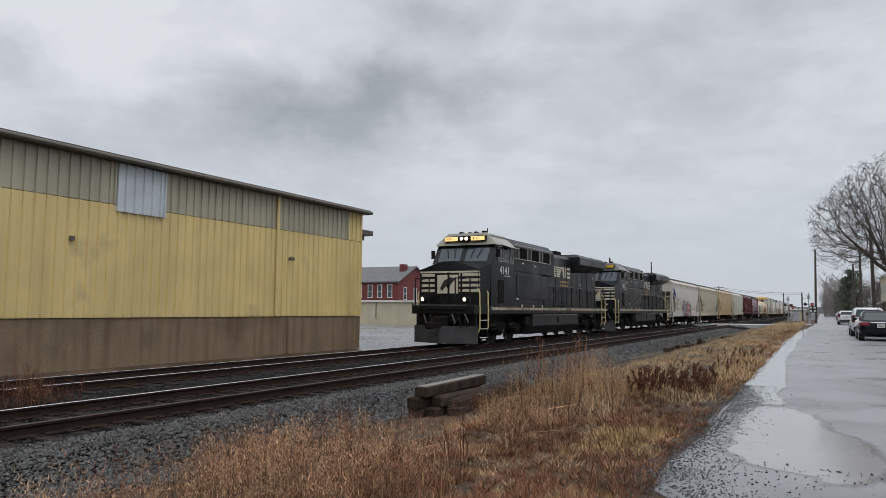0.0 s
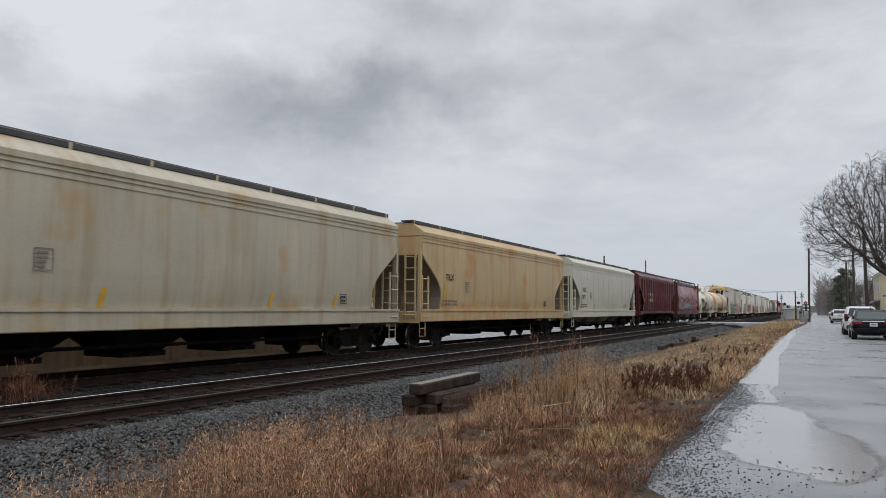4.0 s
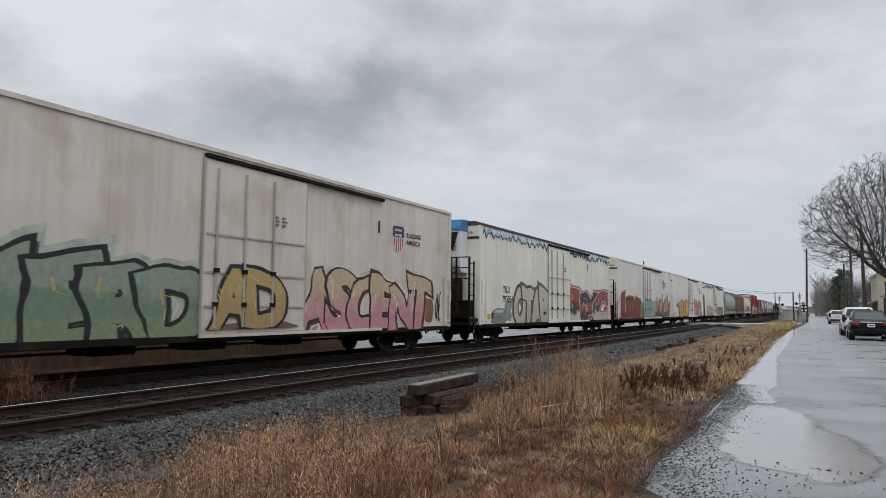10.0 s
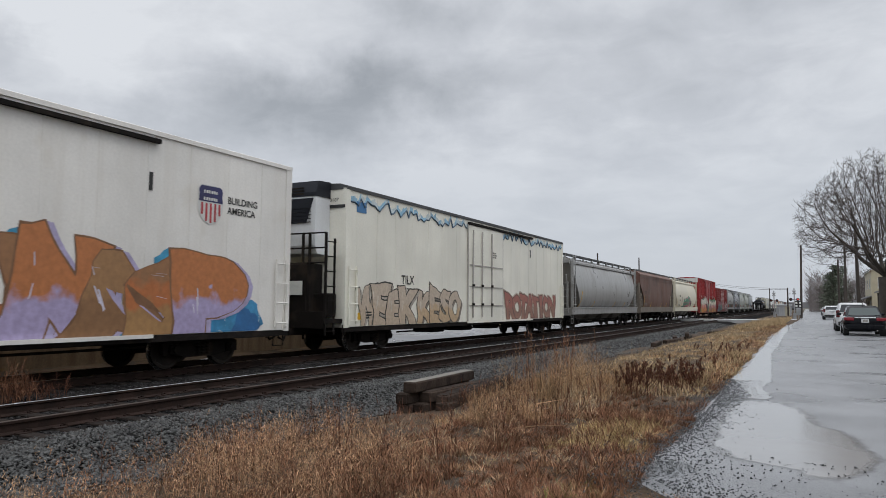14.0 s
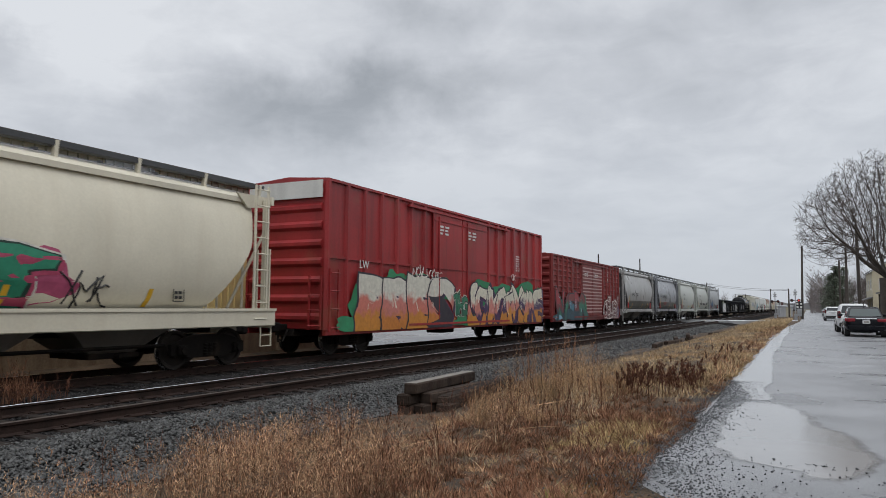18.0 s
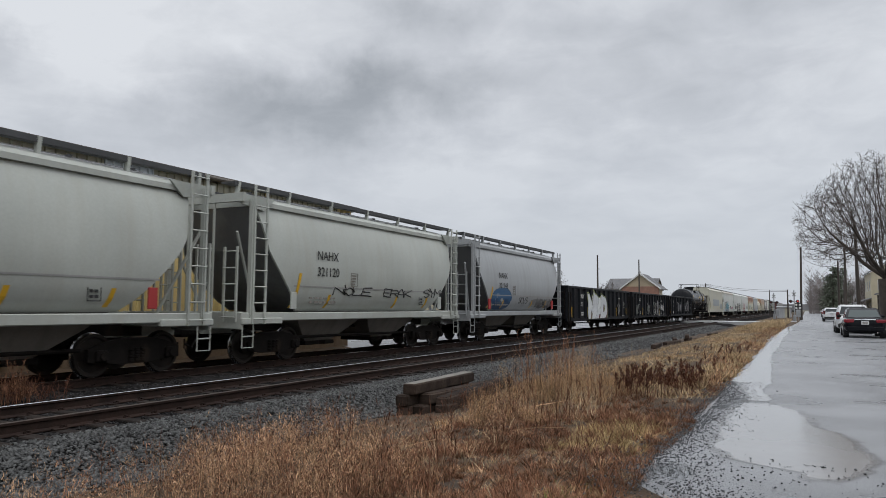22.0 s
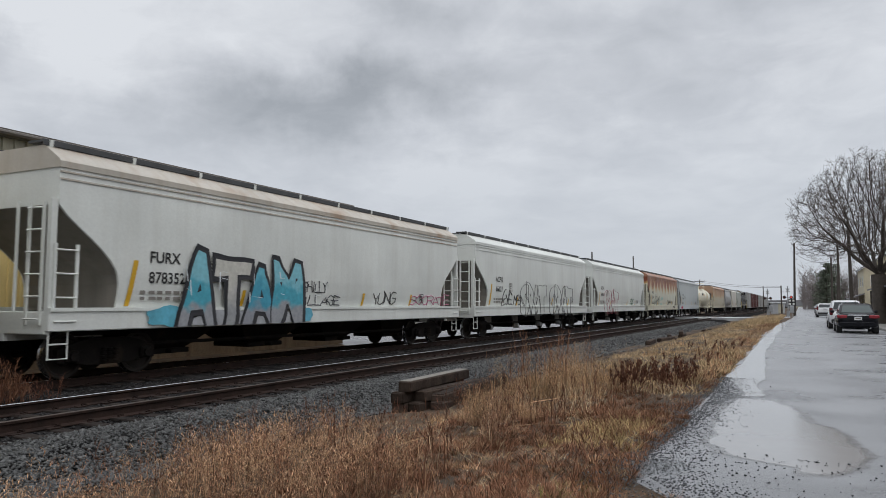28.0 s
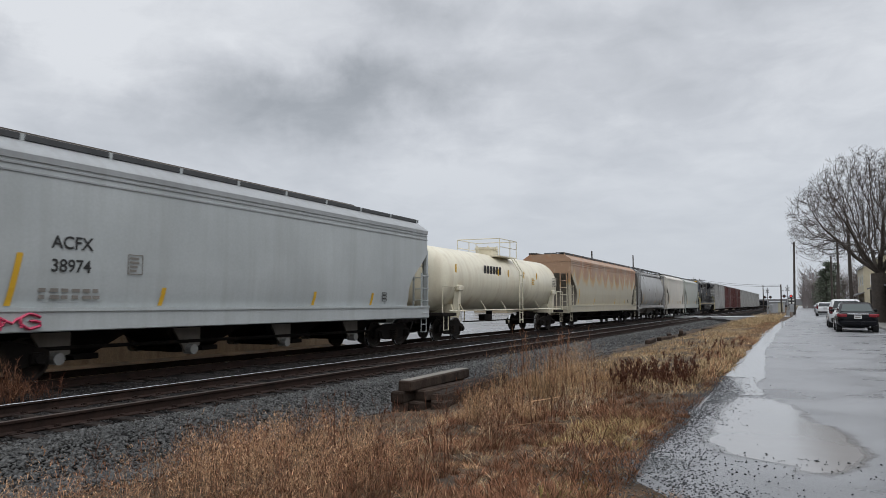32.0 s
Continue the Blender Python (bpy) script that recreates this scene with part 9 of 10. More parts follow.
def fluffy_weeds(count, x0, x1, y0, y1, hmin, hmax, flecks, name, label, mat, seed, keep=-0.9, puff=0.06):
    """Thin stems with a haze of tiny dry flowers and twiglets round their upper part."""
    q = np.random.default_rng(seed)
    x, y = q.uniform(x0, x1, count), q.uniform(y0, y1, count)
    lump = np.array([noise.noise((a * 0.8, b * 0.7, 41.0)) for a, b in zip(x, y)])
    ok = (lump > keep) & ((np.abs(x + 0.56 * y) > 0.9) | (y < 6.8) | (y > 10.7)) & ((np.abs(x + 5.85) > 0.7) | (np.abs(y - 11.7) > 1.6))
    x, y, lump = x[ok], y[ok], lump[ok]
    n = len(x)
    h = q.uniform(hmin, hmax, n) * (0.9 + 0.4 * lump)
    z = grass_z(x, y)
    lean = q.normal(0, 0.16, (n, 2)) * h[:, None]
    root = np.stack([x, y, z], -1)
    f = q.uniform(0.28, 1.05, (n, flecks))
    wide = puff * (1.25 - 0.6 * f)
    p = root[:, None] + np.stack([lean[:, :1] * f ** 1.4, lean[:, 1:] * f ** 1.4, h[:, None] * f], -1)
    p = (p + q.normal(0, 1, (n, flecks, 3)) * wide[..., None]).reshape(-1, 3)
    m = len(p)
    blades(np.concatenate([root, p]), np.concatenate([h, q.normal(0.008, 0.022, m)]), np.concatenate([lean, q.normal(0, 0.022, (m, 2))]),
           np.concatenate([np.full(n, 0.005), q.uniform(0.003, 0.007, m)]), name, label, mat)


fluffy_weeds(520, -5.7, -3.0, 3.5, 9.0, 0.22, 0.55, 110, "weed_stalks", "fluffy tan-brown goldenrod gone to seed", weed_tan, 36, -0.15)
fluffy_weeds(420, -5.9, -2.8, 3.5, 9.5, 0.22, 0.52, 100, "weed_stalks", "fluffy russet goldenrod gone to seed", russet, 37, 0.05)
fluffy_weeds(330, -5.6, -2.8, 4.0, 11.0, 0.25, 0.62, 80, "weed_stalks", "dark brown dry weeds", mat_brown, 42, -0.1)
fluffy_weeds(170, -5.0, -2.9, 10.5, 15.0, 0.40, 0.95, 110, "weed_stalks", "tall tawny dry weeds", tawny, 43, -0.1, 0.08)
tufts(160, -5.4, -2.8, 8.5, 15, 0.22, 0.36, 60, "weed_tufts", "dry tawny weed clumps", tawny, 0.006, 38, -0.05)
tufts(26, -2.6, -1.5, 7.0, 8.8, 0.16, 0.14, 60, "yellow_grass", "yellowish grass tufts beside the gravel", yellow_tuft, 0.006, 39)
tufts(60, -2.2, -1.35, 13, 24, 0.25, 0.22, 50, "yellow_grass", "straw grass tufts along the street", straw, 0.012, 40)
stalk_plants(75, -2.9, -1.7, 11.9, 13.8, 0.28, 0.5, "dock_plants", "dark brown dried dock with seed heads", dark_dock, 5, 1.0, 4)
stalk_plants(26, -3.6, -1.7, 15, 26, 0.2, 0.42, "dock_plants", "dark brown dried dock with seed heads", dark_dock, 5, 1.0, 5)
stalk_plants(90, -5.2, -2.6, 5.0, 11.5, 0.35, 0.70, "weed_stalks", "thin dark branching weed stalks", dark_dock, 10, 0.0, 26)
stalk_plants(46, -4.9, -3.6, 11.5, 15.0, 0.7, 1.25, "weed_stalks", "thin brown branching weed stalks", russet, 16, 0.0, 7)
stalk_plants(34, -12.2, -11.7, 7.2, 7.9, 0.3, 0.85, "weed_stalks", "tall russet weed bush between the tracks", russet, 22, 0.0, 8)
stalk_plants(46, -12.35, -11.5, 6.9, 8.3, 0.2, 0.6, "weed_stalks", "dark brown weed bush between the tracks", dark_dock, 22, 0.0, 18)
stalk_plants(22, -6.5, -5.4, 4.4, 8.5, 0.25, 0.55, "weed_stalks", "thin dark weed stalks in the stones", dark_dock, 10, 0.0, 9)
stalk_plants(8, -1.75, -1.5, 5.6, 6.9, 0.2, 0.42, "weed_stalks", "thin dark weed stalks in the gravel", dark_dock, 8, 0.0, 10)

# old ties piled on the verge
timber_mat = material("weathered_timber", (0.034, 0.024, 0.019), 0.9, spec=0.15, vary=0.5, scale=3, fine=22, bump=0.9, streak=0.35, streak_color=(0.11, 0.085, 0.07), per_object=0.55)
# pale grey that holds the sky's sheen on the pile's wet top face
timber_sheen = material("pale_sheen_timber", (0.16, 0.145, 0.125), 0.6, vary=0.3, scale=4, fine=20, bump=0.5)


def old_tie(x, y, z, turn, name="old_tie", label="weathered old railway tie lying on the verge", length=2.59, tilt=0.0):
    t = thing(name, label, "timber", pose(x, y, z, tilt, 0, turn), group="old railway ties")
    part("beam", Geo().box(0, 0, 0.09, 0.23, length, 0.18, 0.02), timber_mat, t)
    part("cut_end", Geo().box(0, -length / 2 - 0.003, 0.09, 0.20, 0.01, 0.15), timber_mat, t)
    part("top_face", Geo().box(0, 0, 0.183, 0.19, length - 0.05, 0.008), timber_sheen if z > 0 else timber_mat, t)


for x, y, z, a in ((-6.02, 11.65, -0.30, 0.5), (-5.78, 11.80, -0.30, -1.5), (-5.50, 11.95, -0.28, 2.5), (-6.04, 11.60, -0.12, 1.5), (-5.72, 12.0, -0.12, -3.0), (-5.97, 11.7, 0.06, 2.2)):
    old_tie(x, y, z, a)
old_tie(-5.40, 12.05, -0.10, -4.0, tilt=3.0)
for x, y, a in ((-6.3, 34.5, 4), (-6.1, 37.6, -6), (-6.0, 42.4, 3), (-6.6, 41.6, 10), (-5.7, 51.6, -4)):
    old_tie(x, y, -0.32, a)
old_tie(-6.05, 42.3, -0.14, 8)
sticks = Geo()
for a, b in (((-3.6, 10.2, 0.08), (-2.9, 10.6, 0.16)), ((-3.3, 8.0, 0.05), (-2.5, 8.4, 0.1)), ((-4.0, 6.4, -0.02), (-3.6, 7.0, 0.1)), ((-3.9, 9.6, 0.0), (-3.3, 10.5, 0.12))):
    m = [(a[i] + b[i]) / 2 + 0.03 for i in range(3)]
    sticks.tube([a, m, b], 0.006, 5, r1=0.003)
tagged(part("fallen_sticks", sticks, weed_tan), "pale dry sticks lying in the weeds", "stick", kind="stuff")

import collections


# ---- street side: poles, signals, cars, trees, houses ----
pole_wood = material("dark_pole_wood", (0.055, 0.045, 0.038), 0.85, vary=0.3, scale=2, fine=20, bump=0.4, streak=0.4)
steel_grey = material("galvanised_steel", (0.32, 0.33, 0.34), 0.45, metal=0.6, vary=0.15, scale=2, fine=30, bump=0.05)
wire_mat = plain("black_wire", (0.03, 0.03, 0.03), 0.6)


def utility_pole(x, y, z, h, r=0.115, arms=0, lean=0.0, label="bare dark wooden utility pole", extras=True, name="utility_pole"):
    p = thing(name, label, "utility pole", pose(x, y, z), group="utility poles")
    part("pole", Geo().tube([(0, 0, -0.3), (lean * 0.5, 0, h * 0.5), (lean, 0, h)], r, 8, r1=r * 0.65), pole_wood, p)
    for k in range(arms):
        part("crossarm", Geo().box(lean * 0.95, 0, h - 0.35 - 0.7 * k, 2.3, 0.1, 0.12), pole_wood, p)
        for a in (-1.0, -0.55, 0.55, 1.0):
            part("insulator", Geo().tube([(lean + a, 0, h - 0.29 - 0.7 * k), (lean + a, 0, h - 0.12 - 0.7 * k)], 0.045, 6), steel_grey, p)
    if extras and not arms:
        part("bracket", Geo().box(lean * 0.8 + 0.2, 0, h * 0.78, 0.35, 0.08, 0.08), steel_grey, p)
    return p


utility_pole(-0.58, 102.0, 0.15, 9.3, 0.16, lean=0.2)
utility_pole(-2.56, 125.9, 0.1, 4.5, 0.14)
utility_pole(4.05, 70.5, 0.15, 8.65, 0.17, lean=-0.1)
utility_pole(4.05, 92.0, 0.15, 8.5, 0.16)
utility_pole(4.05, 111.0, 0.15, 7.9, 0.16)
utility_pole(4.6, 108.0, 0.15, 5.3, 0.16)
utility_pole(-26.0, 99.0, -0.1, 9.0, 0.15)
utility_pole(-26.0, 127.0, -0.1, 10.1, 0.15)
utility_pole(-20.0, 169.6, -0.1, 7.2, 0.15, 1)
utility_pole(-57.5, 95.0, -0.1, 7.9, 0.14, 1)
utility_pole(-48.0, 125.0, -0.1, 7.6, 0.14, 1)
utility_pole(-62.0, 150.0, -0.1, 8.6, 0.14, 1)
utility_pole(-7.6, 185.0, -0.1, 6.0, 0.14)


def wire(pts, sag, name="overhead_wire"):
    for a, b in zip(pts[:-1], pts[1:]):
        a, b = Vector(a), Vector(b)
        q = [a.lerp(b, t) - Vector((0, 0, sag * 4 * t * (1 - t))) for t in np.linspace(0, 1, 9)]
        tagged(part(name, Geo().tube(q, 0.022, 4), wire_mat), "thin black overhead wire between the poles", "wire", "overhead wires")


wire([(-20, 169.6, 6.9), (-2.56, 125.9, 4.5)], 0.35)
wire([(-20, 169.6, 6.6), (-2.56, 125.9, 4.3)], 0.4)
wire([(-0.4, 102, 8.2), (4.0, 92, 6.8)], 0.8)
wire([(3.98, 70.5, 7.4), (4.05, 92, 7.2), (4.05, 111, 6.8)], 0.4)
wire([(3.98, 70.5, 6.2), (9.5, 62, 5.2)], 0.3)
wire([(-57.5, 95, 7.5), (-48, 125, 7.2), (-62, 150, 8.2)], 0.5)

red_glow = plain("lit_red_signal", (1.0, 0.05, 0.04), 0.3, emit=0.8)


sign_grey = plain("dull_white_sign", (0.26, 0.26, 0.26), 0.6)


def crossing_signal(x, y, label, lit):
    s = thing("crossing_signal", label, "signal", pose(x, y, 0.1), group="crossing signals")
    part("mast", Geo().tube([(0, 0, 0), (0, 0, 3.7)], 0.06, 8), steel_grey, s)
    part("base", Geo().box(0, 0, 0.35, 0.35, 0.35, 0.7, 0.04), steel_grey, s)
    for a in (-1, 1):
        part("crossbuck_blade", Geo().box(0, 0, 0, 0.6, 0.02, 0.10), sign_grey, s).matrix_basis = pose(0, -0.08 - 0.02 * (a > 0), 3.2, 0, 45 * a, 0)
    part("lamp_bar", Geo().box(0, 0, 2.35, 1.0, 0.06, 0.06), black_mark, s)
    for k, a in enumerate((-0.38, 0.38)):
        t = part("target", Geo().tube([(a, -0.10, 2.35), (a, -0.05, 2.35)], 0.19, 16), black_mark, s)
        part("red_lens", Geo().tube([(a, -0.13, 2.35), (a, -0.11, 2.35)], 0.08, 12), red_glow if lit == k else plain("dark_red_lens", (0.08, 0.01, 0.01), 0.2), t)
    part("control_box", Geo().box(0.4, 0.2, 0.9, 0.5, 0.4, 0.9, 0.03), steel_grey, s)
    return s


crossing_signal(-1.25, 96.0, "railway crossing signal with one red lamp lit", 1)
crossing_signal(-4.05, 112.0, "railway crossing signal with dark lamps", 9)
sg = thing("road_sign", "black and white road sign beside the crossing", "sign", pose(-0.85, 97.0, 0.1))
part("post", Geo().tube([(0, 0, 0), (0, 0, 2.3)], 0.04, 6), steel_grey, sg)
part("sign_board", Geo().box(0, -0.05, 1.75, 0.9, 0.03, 0.9), black_mark, sg)
for a, b in ((-0.2, 1.95), (0.2, 1.95), (-0.2, 1.55), (0.2, 1.55)):
    part("sign_mark", Geo().box(a, -0.07, b, 0.22, 0.01, 0.22), white_mark, sg)
cabin = thing("signal_cabin", "pale grey metal signal cabin beside the crossing", "cabin", pose(-3.5, 141.0, -0.1))
trim_pale = plain("pale_roof_edge", (0.6, 0.62, 0.65), 0.5)
cab_m = paint("pale_cabin_metal", (0.36, 0.37, 0.39), 0.3)
part("body", Geo().box(0, 0, 0.95, 2.3, 2.4, 1.9, 0.05), cab_m, cabin)
part("roof", Geo().box(0, 0, 1.98, 2.6, 2.7, 0.18, 0.03), trim_pale, cabin)
part("door", Geo().box(0.5, -1.21, 0.9, 0.8, 0.03, 1.7), grey_metal, cabin)

# the street that crosses the tracks
cross = Geo()
for x0, x1, z0, z1 in ((-60, -16.6, -0.05, -0.03), (-16.6, -7.2, 0.012, 0.012), (-7.2, -1.0, 0.012, 0.13)):
    cross.add([(x0, 88, z0), (x1, 88, z1), (x1, 95, z1), (x0, 95, z0), (x0, 88, z0 - 0.4), (x1, 88, z1 - 0.4), (x1, 95, z1 - 0.4), (x0, 95, z0 - 0.4)],
              [(0, 1, 2, 3), (0, 4, 5, 1), (1, 5, 6, 2), (2, 6, 7, 3), (3, 7, 4, 0)])
tagged(part("cross_street", cross, material("pale_wet_crossing", (0.34, 0.345, 0.35), 0.25, vary=0.2, scale=0.6, fine=20, bump=0.1)), "pale wet paved street crossing the tracks", "road", kind="structure")


# ---- parked cars ----
tyre_mat = material("tyre_rubber", (0.02, 0.02, 0.02), 0.8, vary=0.2, scale=4, fine=30, bump=0.2)
rim_mat = plain("silver_wheel_rim", (0.5, 0.5, 0.52), 0.3, 0.8)
car_glass = plain("dark_car_glass", (0.02, 0.025, 0.028), 0.04)
tail_red = plain("red_tail_lamp", (0.08, 0.008, 0.010), 0.2)
tail_lit = plain("bright_tail_lamp", (0.21, 0.012, 0.02), 0.25)
chrome = plain("chrome_trim", (0.75, 0.76, 0.78), 0.12, 1.0)
plate_mat = plain("pale_number_plate", (0.62, 0.62, 0.62), 0.5)


def parked_car(x, y, z, paint_mat, label, w=1.80, L=4.6, h=1.47, suv=False, group="parked cars", dark_glass=None, category="car"):
    """Built with its tail towards -y."""
    c = thing("parked_car", label, category, pose(x, y, z), group=group)
    hw = w / 2
    belt, tail = (0.98, 0.98) if not suv else (1.08, 1.05)
    # lower body, as sections along its length
    sec = [(-L / 2 - 0.03, 0.46, tail - 0.18, 0.74), (-L / 2, 0.38, tail - 0.09, 0.86), (-L / 2 + 0.10, 0.28, tail - 0.01, 0.95), (-L / 2 + 0.5, 0.22, tail + 0.03, 0.99), (-0.9, 0.20, belt, 1.0), (0.6, 0.20, belt - 0.02, 1.0),
           (1.25, 0.20, belt - 0.08, 0.99), (L / 2 - 0.45, 0.24, belt - 0.22, 0.95), (L / 2 - 0.05, 0.34, belt - 0.36, 0.82), (L / 2, 0.42, belt - 0.44, 0.70)]
    rings = []
    for yy, z0, z1, f in sec:
        w2, zc, hz, ring = hw * f, (z0 + z1) / 2, (z1 - z0) / 2, []
        for k in range(20):
            an = 2 * math.pi * (k + 0.5) / 20
            ca, sa = math.cos(an), math.sin(an)
            # rounded box section, a little narrower towards the belt
            px = math.copysign(abs(ca) ** 0.45, ca) * w2 * (1 - 0.06 * max(0, sa))
            ring.append((px, yy, zc + math.copysign(abs(sa) ** 0.5, sa) * hz))
        rings.append(ring)
    part("body", Geo().loft(rings), paint_mat, c, smooth=40)
    # cabin
    r0 = -L / 2 + (0.12 if suv else 0.62)
    r1 = -L / 2 + (0.35 if suv else 1.25)
    cab = [[(-hw * 0.88, r0, belt), (hw * 0.88, r0, belt), (hw * 0.88, 1.3, belt - 0.06), (-hw * 0.88, 1.3, belt - 0.06)],
           [(-hw * 0.74, r1, h - 0.08), (hw * 0.74, r1, h - 0.08), (hw * 0.74, 0.45, h - 0.06), (-hw * 0.74, 0.45, h - 0.06)],
           [(-hw * 0.62, r1 + 0.2, h), (hw * 0.62, r1 + 0.2, h), (hw * 0.62, 0.2, h), (-hw * 0.62, 0.2, h)]]
    part("cabin", Geo().loft([[Vector(q[i]).lerp(Vector(q[(i + 1) % 4]), f) for i in range(4) for f in (0.06, 0.94)] for q in cab]), paint_mat, c, smooth=50)

    def glass(pts, nm):
        part(nm, Geo().add(pts, [(0, 1, 2, 3)]), dark_glass or car_glass, c)

    def lerp_face(k):
        a, b, t2, t1 = k
        v = [Vector(q) for q in (a, b, t2, t1)]
        cen = sum(v, Vector()) / 4
        return v, cen

    def inset(quad, f=0.86, push=0.012):
        v = [Vector(q) for q in quad]
        cen = sum(v, Vector()) / 4
        nrm = (v[1] - v[0]).cross(v[3] - v[0]).normalized()
        if nrm.dot(cen - Vector((0, -0.3, 1.1))) < 0:
            nrm = -nrm
        return [cen + (q - cen) * f + nrm * push for q in v]

    glass(inset((cab[0][0], cab[0][1], cab[1][1], cab[1][0])), "rear_window")
    glass(inset((cab[0][2], cab[0][3], cab[1][3], cab[1][2])), "windscreen")
    for s, i, j in ((1, 1, 2), (-1, 3, 0)):
        a0, a1, b0, b1 = Vector(cab[0][i]), Vector(cab[0][j]), Vector(cab[1][i]), Vector(cab[1][j])
        for u, w2 in ((0.08, 0.48), (0.52, 0.92)):
            q = (a0.lerp(a1, u), a0.lerp(a1, w2), b0.lerp(b1, w2), b0.lerp(b1, u))
            glass(inset(q, 0.84), "side_window")
    for s in (-1, 1):
        for yy in (-L / 2 + 0.95, L / 2 - 0.9):
            wz = 0.33
            t = part("tyre", Geo().tube([(s * (hw - 0.24), yy, wz), (s * (hw + 0.005), yy, wz)], 0.33, 20), tyre_mat, c, smooth=30)
            part("rim", Geo().tube([(s * (hw - 0.02), yy, wz), (s * (hw + 0.012), yy, wz)], 0.21, 14), rim_mat, t)
        part("mirror", Geo().box(s * (hw + 0.08), 0.75, belt + 0.06, 0.2, 0.12, 0.14, 0.04), paint_mat, c)
        if suv:
            tl = Geo().box(s * hw * 0.86, -L / 2 - 0.01, 1.02, 0.18, 0.10, 0.42, 0.03)
        else:
            tl = Geo().box(s * hw * 0.70, -L / 2 + 0.01, tail - 0.16, 0.34, 0.12, 0.16, 0.03)
            tl.box(s * hw * 0.93, -L / 2 + 0.12, tail - 0.15, 0.12, 0.2, 0.15, 0.03)
        part("tail_lamp", tl, tail_lit if not suv else tail_red, c, "red tail lamp")
        part("reflector", Geo().box(s * hw * 0.72, -L / 2 - 0.005, 0.50, 0.16, 0.03, 0.05), tail_red, c)
        part("headlamp", Geo().box(s * hw * 0.66, L / 2 - 0.14, belt - 0.42, 0.34, 0.2, 0.14, 0.03), rim_mat, c)
    part("bumper", Geo().box(0, -L / 2 + 0.02, 0.46, w * 0.86, 0.16, 0.24, 0.05), paint_mat if not suv else tyre_mat, c)
    part("number_plate", Geo().box(0, -L / 2 - 0.05, 0.74 if not suv else 0.85, 0.32, 0.02, 0.16), plate_mat, c)
    part("plate_bar", Geo().box(0, -L / 2 - 0.063, 0.74 if not suv else 0.85, 0.22, 0.006, 0.06), slope_dull, c)
    part("trim_bar", Geo().box(0, -L / 2 - 0.035, tail - 0.09, w * 0.50, 0.03, 0.05, 0.01), chrome, c)
    part("exhaust", Geo().tube([(hw * 0.55, -L / 2 - 0.03, 0.28), (hw * 0.55, -L / 2 + 0.3, 0.28)], 0.03, 8), chrome, c)
    part("antenna", Geo().tube([(0, r1 + 0.35, h), (0, r1 + 0.25, h + 0.14)], 0.015, 5), tyre_mat, c)
    return c


car_black = material("black_car_paint", (0.004, 0.0045, 0.007), 0.2, vary=0.1, scale=1, fine=40, bump=0.0, spec=0.2)
car_white = material("white_car_paint", (0.62, 0.63, 0.64), 0.25, vary=0.05, scale=1, fine=40, bump=0.0, coat=0.4)
car_grey = material("grey_car_paint", (0.22, 0.25, 0.25), 0.25, vary=0.05, scale=1, fine=40, bump=0.0, coat=0.4)
car_silver = material("silver_car_paint", (0.42, 0.44, 0.45), 0.25, vary=0.05, scale=1, fine=40, bump=0.0, coat=0.4)
sedan_glass = plain("pale_green_car_glass", (0.035, 0.05, 0.048), 0.05)
parked_car(2.52, 42.3, ROAD_Z, car_black, "black sedan with red tail lamps parked at the street's side", dark_glass=sedan_glass)
parked_car(2.42, 49.4, ROAD_Z, car_white, "white sport utility car parked ahead of the sedan", suv=True, h=1.66, w=1.85, L=4.5)
parked_car(2.55, 92.0, ROAD_Z, car_white, "white car parked along the street", suv=True, h=1.55)
parked_car(2.75, 106.0, ROAD_Z, car_grey, "grey-green car parked along the street")
parked_car(3.1, 124.0, ROAD_Z, car_silver, "silver car parked along the street")
parked_car(3.2, 139.0, ROAD_Z, car_grey, "grey car parked far down the street")

# kerb and pavement beyond the cars
kerb = Geo().span(4.0, 4.16, -12, 140, 0.0, 0.29, 0.02)
tagged(part("kerb", kerb, material("worn_kerb_concrete", (0.30, 0.29, 0.27), 0.8, vary=0.25, scale=1, fine=15, bump=0.3)), "worn concrete kerb", "kerb", kind="structure")
pv = Geo().span(4.16, 6.2, -12, 140, 0.0, 0.27)
tagged(part("pavement", pv, material("worn_pavement", (0.26, 0.25, 0.23), 0.7, vary=0.25, scale=0.7, fine=15, bump=0.2)), "worn concrete pavement", "pavement", kind="structure")

# ---- bare trees ----
bark = material("grey_brown_bark", (0.075, 0.062, 0.052), 0.9, vary=0.35, scale=3, fine=18, bump=0.6)
twig_mat = material("dark_twigs", (0.085, 0.070, 0.062), 0.9, vary=0.3, scale=3, fine=18, bump=0.0)


